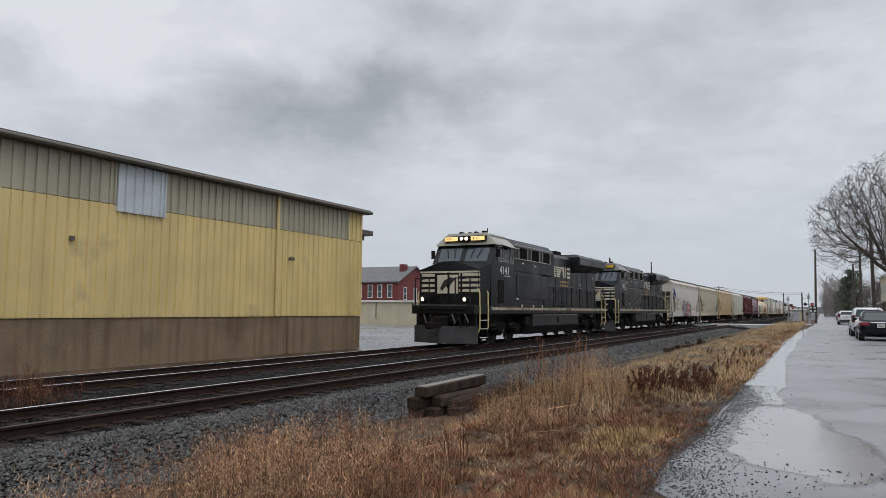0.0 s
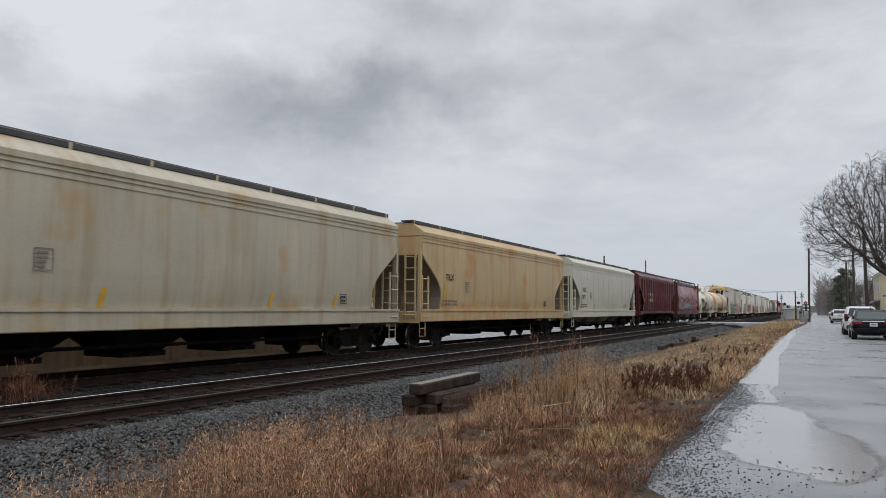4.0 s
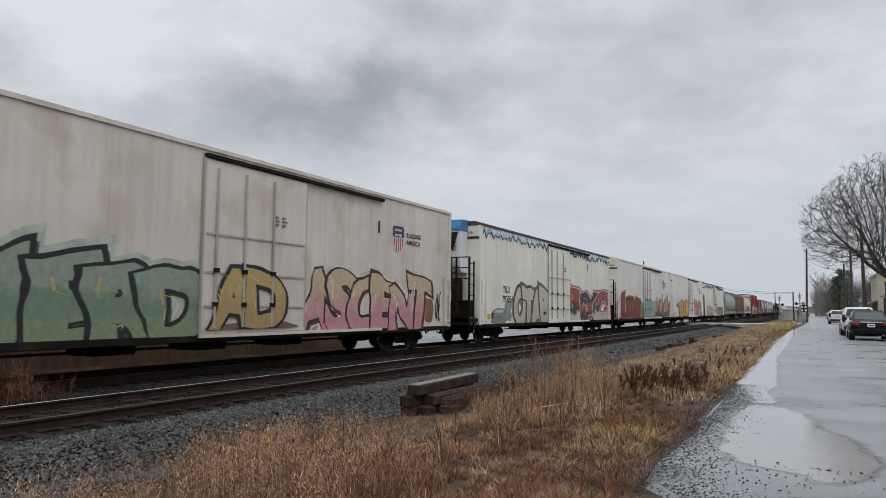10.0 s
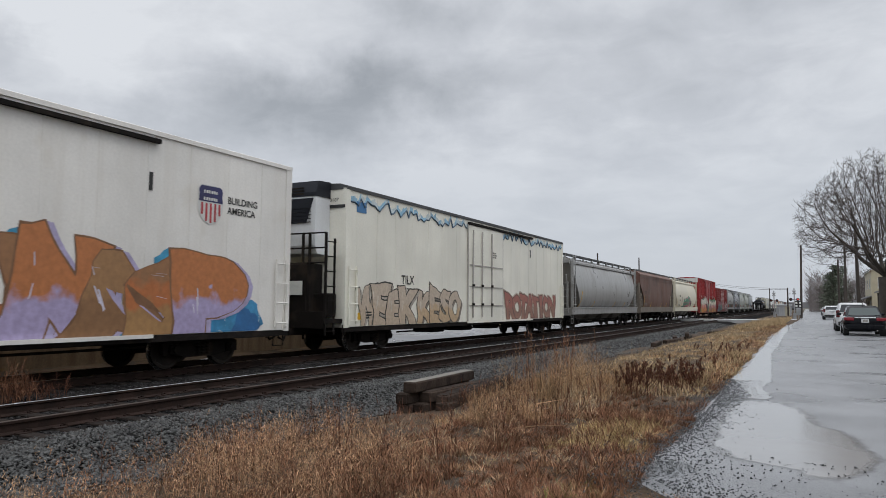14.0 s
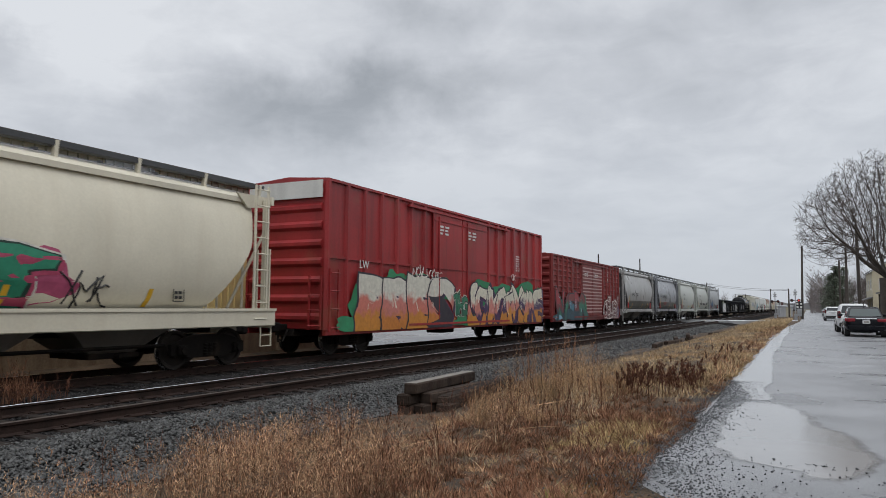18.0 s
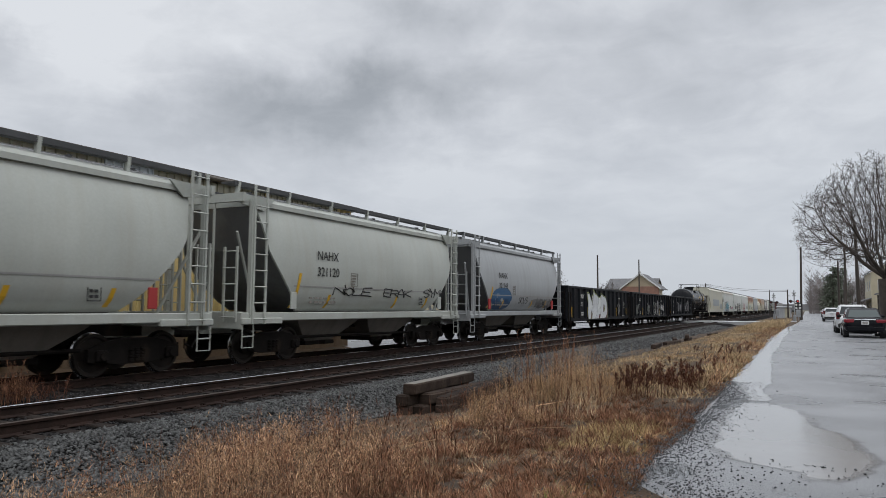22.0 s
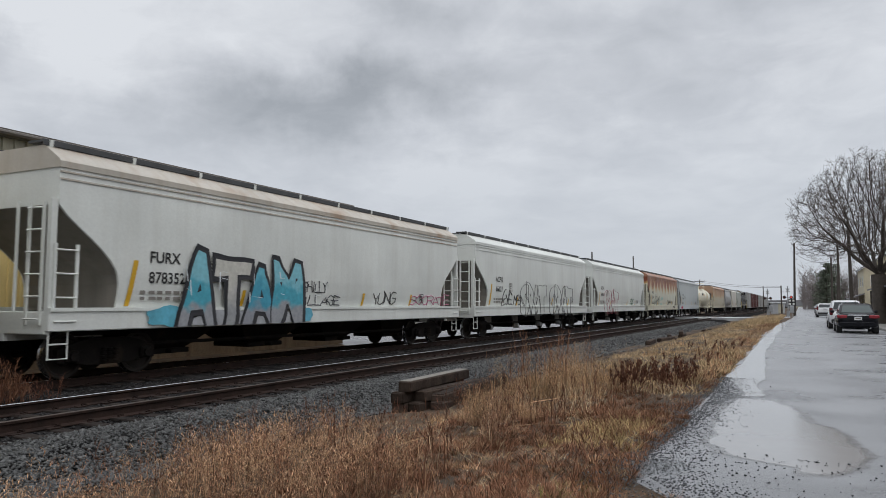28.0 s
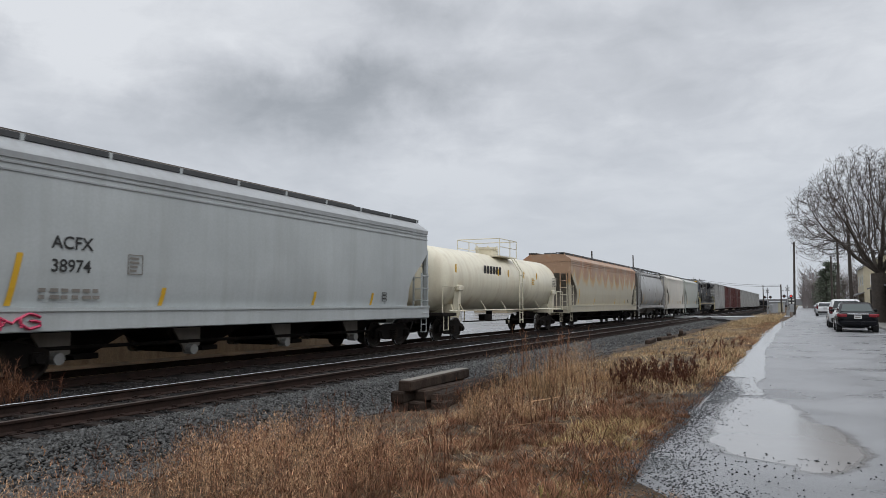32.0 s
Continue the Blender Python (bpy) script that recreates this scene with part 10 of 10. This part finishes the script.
def bare_tree(x, y, z, h, r, seed, levels=6, spread=0.62, label="large bare winter tree beside the street", name="bare_tree", fork=0.24, reach=1.0, kids=(3, 4), sides=6, twig_r=0.012, bias=(0, 0)):
    q = random.Random(seed)
    trunk, limbs, twigs = Geo(), Geo(), Geo()
    t = thing(name, label, "tree", pose(x, y, z))

    def grow(p, d, length, rad, lev):
        steps = 4 if lev < 3 else 3
        pts = [p]
        dd = d.copy()
        for i in range(steps):
            dd = (dd + Vector((q.uniform(-1, 1), q.uniform(-1, 1), q.uniform(-0.6, 0.9))) * (0.13 + 0.04 * lev)).normalized()
            pts.append(pts[-1] + dd * (length / steps))
        end_r = rad * 0.60
        (trunk if lev == 0 else limbs if lev <= 3 else twigs).tube(pts, rad, sides + 2 if lev == 0 else (sides if lev < 3 else 3), r1=max(end_r, twig_r * 0.7), caps=lev < 2)
        if lev >= levels:
            return
        n = q.randint(*kids)
        if lev == 0:
            n += 2
        for k in range(n):
            f = 1.0 if k < 2 else q.uniform(0.35, 0.95)
            i = f * steps
            i0 = min(int(i), steps - 1)
            base = pts[i0].lerp(pts[i0 + 1], i - i0)
            a = q.uniform(0, 6.28)
            axis = Vector((math.cos(a), math.sin(a), 0))
            up = 0.55 if lev < 2 else 0.22
            nd = (dd * 0.75 + axis * (spread * q.uniform(0.6, 1.5)) + Vector((bias[0], bias[1], up * q.uniform(0.2, 1.0))) * 0.5).normalized()
            grow(base, nd, length * q.uniform(0.58, 0.84) * (1.35 if lev == 0 else 1.0) * reach, max(end_r * q.uniform(0.55, 0.9), twig_r), lev + 1)

    grow(Vector((0, 0, -0.2)), Vector((0, 0, 1)), h * fork, r, 0)
    part("trunk", trunk, bark, t, smooth=50)
    part("branchwork", limbs, bark, t)
    part("crown", twigs, twig_mat, t, "fine bare twigs")
    return t


def spreading_tree(x, y, z, fork_z, trunk_r, centre, radii, count, seed, label, step=0.42, reach=3.2, near=0.75, tip_r=0.011, twigs=5, twig_len=0.75, fork_lean=(0, 0), stems=5):
    """A crown that grows from the trunk's fork towards points spread through a dome."""
    q = np.random.default_rng(seed)
    t = thing("bare_tree", label, "tree", pose(x, y, z))
    p = q.normal(0, 1, (count * 2, 3))
    p /= np.linalg.norm(p, axis=1)[:, None]
    p *= (q.uniform(0, 1, count * 2) ** 0.42)[:, None]
    p = p[p[:, 2] > -0.45 - 0.2 * q.uniform(0, 1, count * 2)][:count]
    lump = np.array([1 + 0.16 * noise.noise((a * 1.7 + seed, b * 1.7, c * 1.7)) for a, b, c in p])
    pts = p * lump[:, None] * np.array(radii) + np.array(centre)
    nodes, parent = [np.array((0, 0, -0.3))], [-1]
    k = int(fork_z / step)
    for i in range(1, k + 1):
        f = i / k
        nodes.append(np.array((fork_lean[0] * f, fork_lean[1] * f, -0.3 + (fork_z + 0.3) * f)))
        parent.append(i - 1)
    for s in range(stems):
        a = 6.283 * (s + q.uniform(-0.25, 0.25)) / stems
        d = np.array((np.cos(a) * 0.75, np.sin(a) * 0.75, q.uniform(0.55, 1.0)))
        d /= np.linalg.norm(d)
        base, at = k, nodes[k]
        for j in range(6):
            at = at + d * step + q.normal(0, 0.04, 3)
            nodes.append(at)
            parent.append(base)
            base = len(nodes) - 1
    best = np.full(len(pts), 1e9)
    who = np.zeros(len(pts), int)
    fresh = 0
    for it in range(90):
        N = np.array(nodes[fresh:])
        if len(N):
            d = np.linalg.norm(pts[:, None] - N[None], axis=2)
            j = d.argmin(1)
            dm = d[np.arange(len(pts)), j]
            up = dm < best
            best[up], who[up] = dm[up], j[up] + fresh
        fresh = len(nodes)
        live = best > near
        pts, best, who = pts[live], best[live], who[live]
        if len(pts) < 3:
            break
        ok = best < reach * (1 + 0.1 * it)
        pull = collections.defaultdict(lambda: np.zeros(3))
        for a, w in zip(pts[ok], who[ok]):
            v = a - nodes[w]
            pull[w] += v / np.linalg.norm(v)
        if not pull:
            break
        for w, v in pull.items():
            v = v / (np.linalg.norm(v) + 1e-6)
            old = nodes[w] - nodes[parent[w]] if parent[w] >= 0 else np.array((0, 0, 1.0))
            v = v + 0.55 * old / (np.linalg.norm(old) + 1e-6) + q.normal(0, 0.13, 3)
            nodes.append(nodes[w] + v / np.linalg.norm(v) * step)
            parent.append(w)
    n = len(nodes)
    load = np.zeros(n)
    kids = np.zeros(n, int)
    for i in range(n - 1, 0, -1):
        if kids[i] == 0:
            load[i] = 1.0
        load[parent[i]] += load[i]
        kids[parent[i]] += 1
    rad = np.maximum(tip_r, trunk_r * (load / load[0]) ** 0.56)
    V = np.array(nodes)
    seg = [(V[parent[i]], V[i], min(rad[parent[i]], rad[i] * 1.6), rad[i]) for i in range(1, n)]
    fine = []
    for i in range(k + 1, n):
        if rad[i] < 0.06:
            d0 = V[i] - V[parent[i]]
            d0 = d0 / np.linalg.norm(d0)
            for _ in range(twigs if kids[i] == 0 else (2 if q.uniform() < 0.7 else 1)):
                d = d0 * 0.9 + q.normal(0, 0.55, 3) + np.array((0, 0, 0.12))
                d /= np.linalg.norm(d)
                L = twig_len * q.uniform(0.5, 1.2)
                m = V[i] + d * L * 0.55
                e = m + (d + q.normal(0, 0.3, 3)) * L * 0.5
                fine += [(V[i], m, tip_r, tip_r * 0.8), (m, e, tip_r * 0.8, tip_r * 0.5)]
                e2 = m + (d + q.normal(0, 0.6, 3)) * L * 0.4
                fine.append((m, e2, tip_r * 0.7, tip_r * 0.45))

    def bundle(name, rows, sides, mat):
        if not rows:
            return
        a, b = np.array([r[0] for r in rows]), np.array([r[1] for r in rows])
        ra, rb = np.array([r[2] for r in rows]), np.array([r[3] for r in rows])
        d = b - a
        d /= np.linalg.norm(d, axis=1)[:, None] + 1e-9
        u = np.cross(d, np.where(np.abs(d[:, 2:]) > 0.9, [[1.0, 0, 0]], [[0, 0, 1.0]]))
        u /= np.linalg.norm(u, axis=1)[:, None] + 1e-9
        w = np.cross(d, u)
        ang = np.arange(sides) * 2 * np.pi / sides
        ring = u[:, None] * np.cos(ang)[None, :, None] + w[:, None] * np.sin(ang)[None, :, None]
        v = np.concatenate([a[:, None] + ring * ra[:, None, None], b[:, None] + ring * rb[:, None, None]], 1)
        i = np.arange(sides)
        j = (i + 1) % sides
        f1 = np.stack([i, j, j + sides], 1)
        f2 = np.stack([i, j + sides, i + sides], 1)
        f = np.concatenate([f1, f2])[None] + (np.arange(len(rows)) * 2 * sides)[:, None, None]
        ob = new(name, quick_mesh(name, v.reshape(-1, 3), f.reshape(-1, 3), mat))
        ob.parent = t

    bundle("trunk", seg[:k], 12, bark)
    bundle("branchwork", [r for r in seg[k:] if r[3] > 0.045], 7, bark)
    bundle("crown", [r for r in seg[k:] if r[3] <= 0.045] + fine, 3, twig_mat)
    return t


spreading_tree(5.0, 57.5, 0.25, 3.4, 0.50, (0.5, 0, 7.3), (6.2, 5.6, 4.5), 9000, 12, "large bare winter tree with a wide crown beside the street", step=0.30, near=0.40, reach=2.6, tip_r=0.0075, twigs=5, twig_len=0.5, stems=8)
for i, (x, y, h, sd) in enumerate(((-41.0, 120, 9.6, 3), (-33.5, 135, 6.5, 4), (-38.0, 128, 5.5, 8))):
    spreading_tree(x, y, -0.1, h * 0.22, 0.22, (0, 0, h * 0.55), (h * 0.40, h * 0.40, h * 0.45), 420, sd, "round bare tree behind the tracks", reach=3.5, near=0.5, tip_r=0.02, twigs=3, twig_len=0.6)
for i, (x, y, h, sd) in enumerate(((9.4, 166, 11, 22), (6.0, 232, 9, 23))):
    bare_tree(x, y, 0.25, h, 0.2, sd, levels=5, spread=0.6, label="slender bare tree among the houses", fork=0.25, sides=4, twig_r=0.018)

# needle green made paler, with distance haze mixed into it
needle = leaf_mat("haze_paled_needles", (0.115, 0.135, 0.10), 0.5)


def conifer(x, y, z, h, w, seed):
    q = random.Random(seed)
    t = thing("conifer", "dark green conifer behind the parked cars", "tree", pose(x, y, z), group="conifers")
    part("trunk", Geo().tube([(0, 0, 0), (0, 0, h * 0.96)], 0.22, 7, r1=0.03), bark, t)
    bs, hs, ls, ws = [], [], [], []
    lb = Geo()
    zz = h * 0.14
    while zz < h * 0.97:
        f = 1 - zz / h
        for k in range(7):
            a = q.uniform(0, 6.28)
            rr = w * (0.25 + 0.9 * f) * q.uniform(0.5, 1.1)
            lb.tube([(0, 0, zz), (rr * math.cos(a) * 0.6, rr * math.sin(a) * 0.6, zz + 0.1), (rr * math.cos(a), rr * math.sin(a), zz - 0.25 * f)], 0.03, 3, r1=0.01, caps=False)
            for j in range(30):
                u = q.uniform(0.15, 1.05)
                bs.append((rr * math.cos(a) * u + q.uniform(-0.2, 0.2), rr * math.sin(a) * u + q.uniform(-0.2, 0.2), zz + q.uniform(-0.25, 0.15)))
                hs.append(q.uniform(-0.3, 0.3)), ls.append((q.uniform(-0.4, 0.4), q.uniform(-0.4, 0.4))), ws.append(q.uniform(0.16, 0.34))
        zz += h * 0.045
    part("branchwork", lb, bark, t)
    n = len(bs)
    a = rng.uniform(0, 2 * np.pi, n)
    base = np.array(bs)
    side = np.stack([np.cos(a), np.sin(a), np.zeros(n)], -1) * (np.array(ws) / 2)[:, None]
    tip = base + np.concatenate([np.array(ls), np.array(hs)[:, None]], -1)
    v = np.stack([base - side, base + side, tip], 1)
    ob = new("crown", quick_mesh("crown", v.reshape(-1, 3), np.arange(n * 3).reshape(-1, 3), needle))
    ob.parent = t


conifer(5.2, 172, 0.2, 10.6, 3.6, 1)
conifer(7.2, 184, 0.2, 11.0, 3.8, 2)
conifer(5.6, 206, 0.2, 9.6, 3.8, 3)


# far woods that close the street
def far_woods(x0, x1, y0, y1, n, h, name, label, seed):
    q = random.Random(seed)
    g = Geo()
    for _ in range(n):
        x, y, hh = q.uniform(x0, x1), q.uniform(y0, y1), h * q.uniform(0.6, 1.1)
        g.tube([(x, y, 0), (x + q.uniform(-0.3, 0.3), y, hh * 0.6)], 0.16, 3, r1=0.06, caps=False)
        for k in range(30):
            zz = hh * q.uniform(0.15, 0.9)
            a, rr = q.uniform(0, 6.28), hh * 0.22 * q.uniform(0.4, 1.2)
            g.tube([(x, y, zz), (x + rr * math.cos(a) * 0.6, y + rr * math.sin(a) * 0.6, zz + rr * 0.5), (x + rr * math.cos(a), y + rr * math.sin(a), zz + rr * q.uniform(0.6, 1.3))], 0.05, 3, r1=0.02, caps=False)
    tagged(part(name, g, far_haze_bark), label, "woods", kind="stuff")


# branch colour lightened to hold the haze of distance
far_haze_bark = material("haze_paled_branches", (0.17, 0.15, 0.145), 0.95, vary=0.25, scale=0.3, fine=3, bump=0.0)
far_woods(1.0, 34, 230, 300, 190, 12.5, "far_woods", "hazy bare woods at the end of the street", 5)
far_woods(-150, -40, 380, 480, 170, 10, "far_woods", "low hazy woods behind the railway", 6)
far_woods(34, 120, 190, 320, 150, 13, "far_woods", "bare woods beyond the houses", 7)
# low ridge whose pale grey carries the haze in its colour
hill = Geo()
for k in range(41):
    x = -900 + k * 45
    hill.v += [(x, 900, -1), (x, 900, 7 + 3 * noise.noise((x * 0.01, 3, 0)))]
hill.f = [(2 * k, 2 * k + 2, 2 * k + 3, 2 * k + 1) for k in range(40)]
hill.m = [0] * 40
tagged(part("backdrop", hill, material("hazy_distant_ridge", (0.20, 0.20, 0.21), 1.0, vary=0.15, scale=0.02, fine=0.2, bump=0.0)), "low hazy wooded ridge on the horizon", "backdrop", kind="structure")

# ---- houses ----
siding_cream = material("cream_siding", (0.46, 0.415, 0.30), 0.6, vary=0.12, scale=0.6, fine=20, bump=0.05, streak=0.2)
siding_tan = material("tan_siding", (0.36, 0.30, 0.21), 0.6, vary=0.12, scale=0.6, fine=20, bump=0.05)
shingle = material("grey_shingles", (0.13, 0.13, 0.135), 0.8, vary=0.3, scale=1.5, fine=12, bump=0.4)
brick_red = material("red_brick_wall", (0.15, 0.034, 0.034), 0.8, vary=0.2, scale=1.2, fine=14, bump=0.3)
brick_faded = material("faded_brown_brick", (0.25, 0.135, 0.10), 0.8, vary=0.2, scale=1.2, fine=14, bump=0.3)
trim_white = material("white_trim", (0.62, 0.63, 0.62), 0.6, vary=0.1, scale=1, fine=20, bump=0.05)
win_glass = plain("dark_window_glass", (0.05, 0.06, 0.07), 0.06)
lattice_dark = material("dark_lattice_wood", (0.05, 0.04, 0.033), 0.8, vary=0.2, scale=2, fine=20, bump=0.2)


def add_window(h, x, y, z, w, hh, face, frame=None):
    """face: 'x-', 'y-' or 'y+': the wall that the window sits in."""
    frame = frame or trim_white
    g, s = Geo(), Geo()
    if face[0] == "x":
        d = -1 if face[1] == "-" else 1
        s.box(x + d * 0.02, y, z, 0.03, w, hh)
        for a in (-1, 1):
            g.box(x + d * 0.04, y + a * w / 2, z, 0.06, 0.09, hh + 0.1)
            g.box(x + d * 0.04, y, z + a * hh / 2, 0.08, w + 0.2, 0.09)
        g.box(x + d * 0.04, y, z, 0.05, w, 0.05)
    else:
        d = -1 if face[1] == "-" else 1
        s.box(x, y + d * 0.02, z, w, 0.03, hh)
        for a in (-1, 1):
            g.box(x + a * w / 2, y + d * 0.04, z, 0.09, 0.06, hh + 0.1)
            g.box(x, y + d * 0.04, z + a * hh / 2, w + 0.2, 0.08, 0.09)
        g.box(x, y + d * 0.04, z, w, 0.05, 0.05)
    win = part("window", g, frame, h)
    part("pane", s, win_glass, win)


def gable_house(x0, x1, y0, y1, z, eave, ridge, wall, along, label, name="house", over=0.4):
    h = thing(name, label, "house", pose(0, 0, z))
    part("wall", Geo().span(x0, x1, y0, y1, -0.3, eave, 0.0), wall, h)
    r, gb = Geo(), Geo()
    if along == "y":
        xm = (x0 + x1) / 2
        r.prism([(x0 - over, eave - 0.12), (xm, ridge), (x1 + over, eave - 0.12), (x1 + over, eave + 0.06), (xm, ridge + 0.2), (x0 - over, eave + 0.06)], "y", y0 - over, y1 + over)
        gb.prism([(x0, eave - 0.01), (x1, eave - 0.01), (xm, ridge - 0.02)], "y", y0, y1)
    else:
        ym = (y0 + y1) / 2
        r.prism([(y0 - over, eave - 0.12), (ym, ridge), (y1 + over, eave - 0.12), (y1 + over, eave + 0.06), (ym, ridge + 0.2), (y0 - over, eave + 0.06)], "x", x0 - over, x1 + over)
        gb.prism([(y0, eave - 0.01), (y1, eave - 0.01), (ym, ridge - 0.02)], "x", x0, x1)
    part("gable", gb, wall, h)
    part("roof", r, shingle, h)
    return h


# cream house with a porch behind the cars
h = gable_house(9.9, 19, 140, 154, 0.2, 7.6, 10.6, siding_cream, "y", "cream two-storey house with a low porch roof")
for yy in (142.5, 147, 151.5):
    add_window(h, 9.9, yy, 5.4, 1.0, 1.6, "x-")
    add_window(h, 9.9, yy, 1.6, 1.0, 1.6, "x-")
for xx in (11.4, 14.7):
    add_window(h, xx, 140, 5.4, 1.0, 1.6, "y-")
    add_window(h, xx, 140, 1.6, 1.0, 1.6, "y-")
pr = Geo().prism([(7.6, 2.3), (9.95, 3.2), (9.95, 3.35), (7.6, 2.45)], "y", 139.6, 154.2)
part("porch_roof", pr, shingle, h)
for yy in (140.2, 144.6, 149.2, 153.6):
    part("porch_post", Geo().box(7.9, yy, 1.15, 0.18, 0.18, 2.4), trim_white, h)
# nearer cream house, a lattice porch under its eave
h = gable_house(7.4, 16, 46, 71, 0.2, 5.4, 8.0, siding_cream, "y", "cream house with a dark lattice porch")
for yy in (48.5, 52, 55.5, 60, 64, 68):
    add_window(h, 7.4, yy, 4.2, 0.9, 1.3, "x-")
pr = Geo().prism([(5.2, 2.55), (7.5, 3.2), (7.5, 3.3), (5.2, 2.68)], "y", 46.5, 70.5)
part("porch_roof", pr, shingle, h)
for yy in np.arange(46.8, 70.0, 1.7):
    lt = Geo()
    for k in range(4):
        lt.box(5.4, yy + k * 0.4, 1.5, 0.05, 0.06, 2.1)
    for k in range(4):
        lt.box(5.4, yy + 0.6, 0.75 + k * 0.5, 0.05, 1.3, 0.06)
    part("lattice_panel", lt, lattice_dark, h)
part("porch_wall", Geo().span(5.35, 5.45, 46.5, 70.5, -0.1, 0.55), siding_cream, h)

# behind the railway: brick house, low cream wall, gabled house
h = gable_house(-72, -55.2, 90, 100, -0.1, 5.6, 8.0, brick_red, "x", "red brick house with white windows and a chimney", over=0.3)
for xx in (-62.0, -60.1, -58.4, -56.6):
    add_window(h, xx, 90, 4.2, 0.75, 1.9, "y-")
for yy in (92, 95, 98):
    add_window(h, -55.2, yy, 3.9, 0.8, 1.8, "x+")
part("chimney", Geo().box(-56.4, 93.5, 7.3, 0.9, 0.9, 2.2), brick_red, h)
lw = thing("low_building", "long low cream wall with a pale roof edge", "building", pose(0, 0, -0.1))
part("wall", Geo().span(-75, -33, 62, 70, -0.2, 2.3), siding_cream, lw)
part("roof", Geo().span(-75.2, -32.8, 61.8, 70.2, 2.3, 2.45, 0.02), trim_white, lw)
part("pipe", Geo().tube([(-40.6, 61.9, 0.6), (-40.6, 61.9, 2.2)], 0.04, 6), lattice_dark, lw)
h = gable_house(-28.2, -24.4, 180, 192, -0.1, 3.9, 6.2, trim_white, "y", "small white gabled house behind the tracks", over=0.25)
for xx in (-27.2, -25.4):
    add_window(h, xx, 180, 2.6, 0.8, 1.2, "y-")
h = gable_house(-24.0, -20.6, 182, 192, -0.1, 3.6, 5.7, siding_tan, "x", "low tan house with a grey roof behind the tracks", over=0.25)
add_window(h, -22.3, 182, 2.4, 0.8, 1.2, "y-")
# tan and brick house with a tall front gable
h = gable_house(-40.0, -29.4, 160, 169, 0.5, 5.1, 7.5, siding_tan, "x", "tan and brick house with a tall white-trimmed front gable", over=0.3)
part("foundation", Geo().span(-40.05, -29.35, 159.95, 169.05, -0.9, -0.25, 0.0).span(-35.66, -27.74, 155.83, 159.9, -0.9, -0.25, 0.0), concrete_brown, h)
part("front_wing", Geo().span(-35.6, -27.8, 156, 160, -0.3, 5.2, 0.0).prism([(-35.6, 5.19), (-27.8, 5.19), (-31.7, 8.2)], "y", 156, 164.5), siding_tan, h)
part("brick_facing", Geo().span(-35.64, -27.76, 155.85, 156, -0.3, 5.6, 0.0), brick_faded, h)
part("front_roof", Geo().prism([(-36.0, 4.95), (-31.7, 8.25), (-27.4, 4.95), (-27.4, 5.12), (-31.7, 8.45), (-36.0, 5.12)], "y", 155.9, 164.5), shingle, h)
part("gable_trim", Geo().prism([(-36.1, 4.9), (-31.7, 8.2), (-27.3, 4.9), (-27.3, 5.2), (-31.7, 8.55), (-36.1, 5.2)], "y", 155.6, 155.9), trim_white, h)
part("finial", Geo().tube([(-31.7, 156.2, 8.3), (-31.7, 156.2, 9.0)], 0.08, 6), trim_white, h)
for xx in (-34.0, -29.4):
    add_window(h, xx, 155.85, 2.2, 0.9, 1.5, "y-")
for xx in (-38.8, -37.0):
    add_window(h, xx, 160, 2.4, 0.9, 1.4, "y-")
h = gable_house(-60, -48, 150, 160, -0.1, 4.6, 6.4, siding_tan, "x", "plain tan shed far behind the train", name="shed")
dish = thing("roof_equipment", "thin metal masts on a far flat roof", "mast", pose(-47, 112, -0.1))
part("cabin", Geo().span(-3, 3, 0, 3, 0, 5.6), siding_tan, dish)
for a in (-2.2, -1.7):
    part("mast", Geo().tube([(a, 1, 5.5), (a, 1, 8.0)], 0.06, 5), steel_grey, dish)
part("frame", Geo().tube([(0.2, 1, 5.5), (1.2, 1, 8.0), (2.2, 1, 5.5)], 0.05, 5).tube([(0.5, 1, 6.5), (1.9, 1, 6.5)], 0.04, 5), steel_grey, dish)
# back lots that close the place behind the eye
lw = thing("low_building", "plain brown building on the street's far side", "building", pose(0, 0, 0))
part("wall", Geo().span(10, 30, -60, 20, 0, 6), siding_tan, lw)
part("roof", Geo().span(9.7, 30.3, -60.3, 20.3, 6, 6.3), shingle, lw)


# ---- what moves ----
def motions():
    for car, s in MOVERS:
        walk(car, [(t, pose(FAR_X, train_y(s, t), 0)) for t in (0, 4, 8, 12, 16, 20, 24, 28, 32)])


motions()
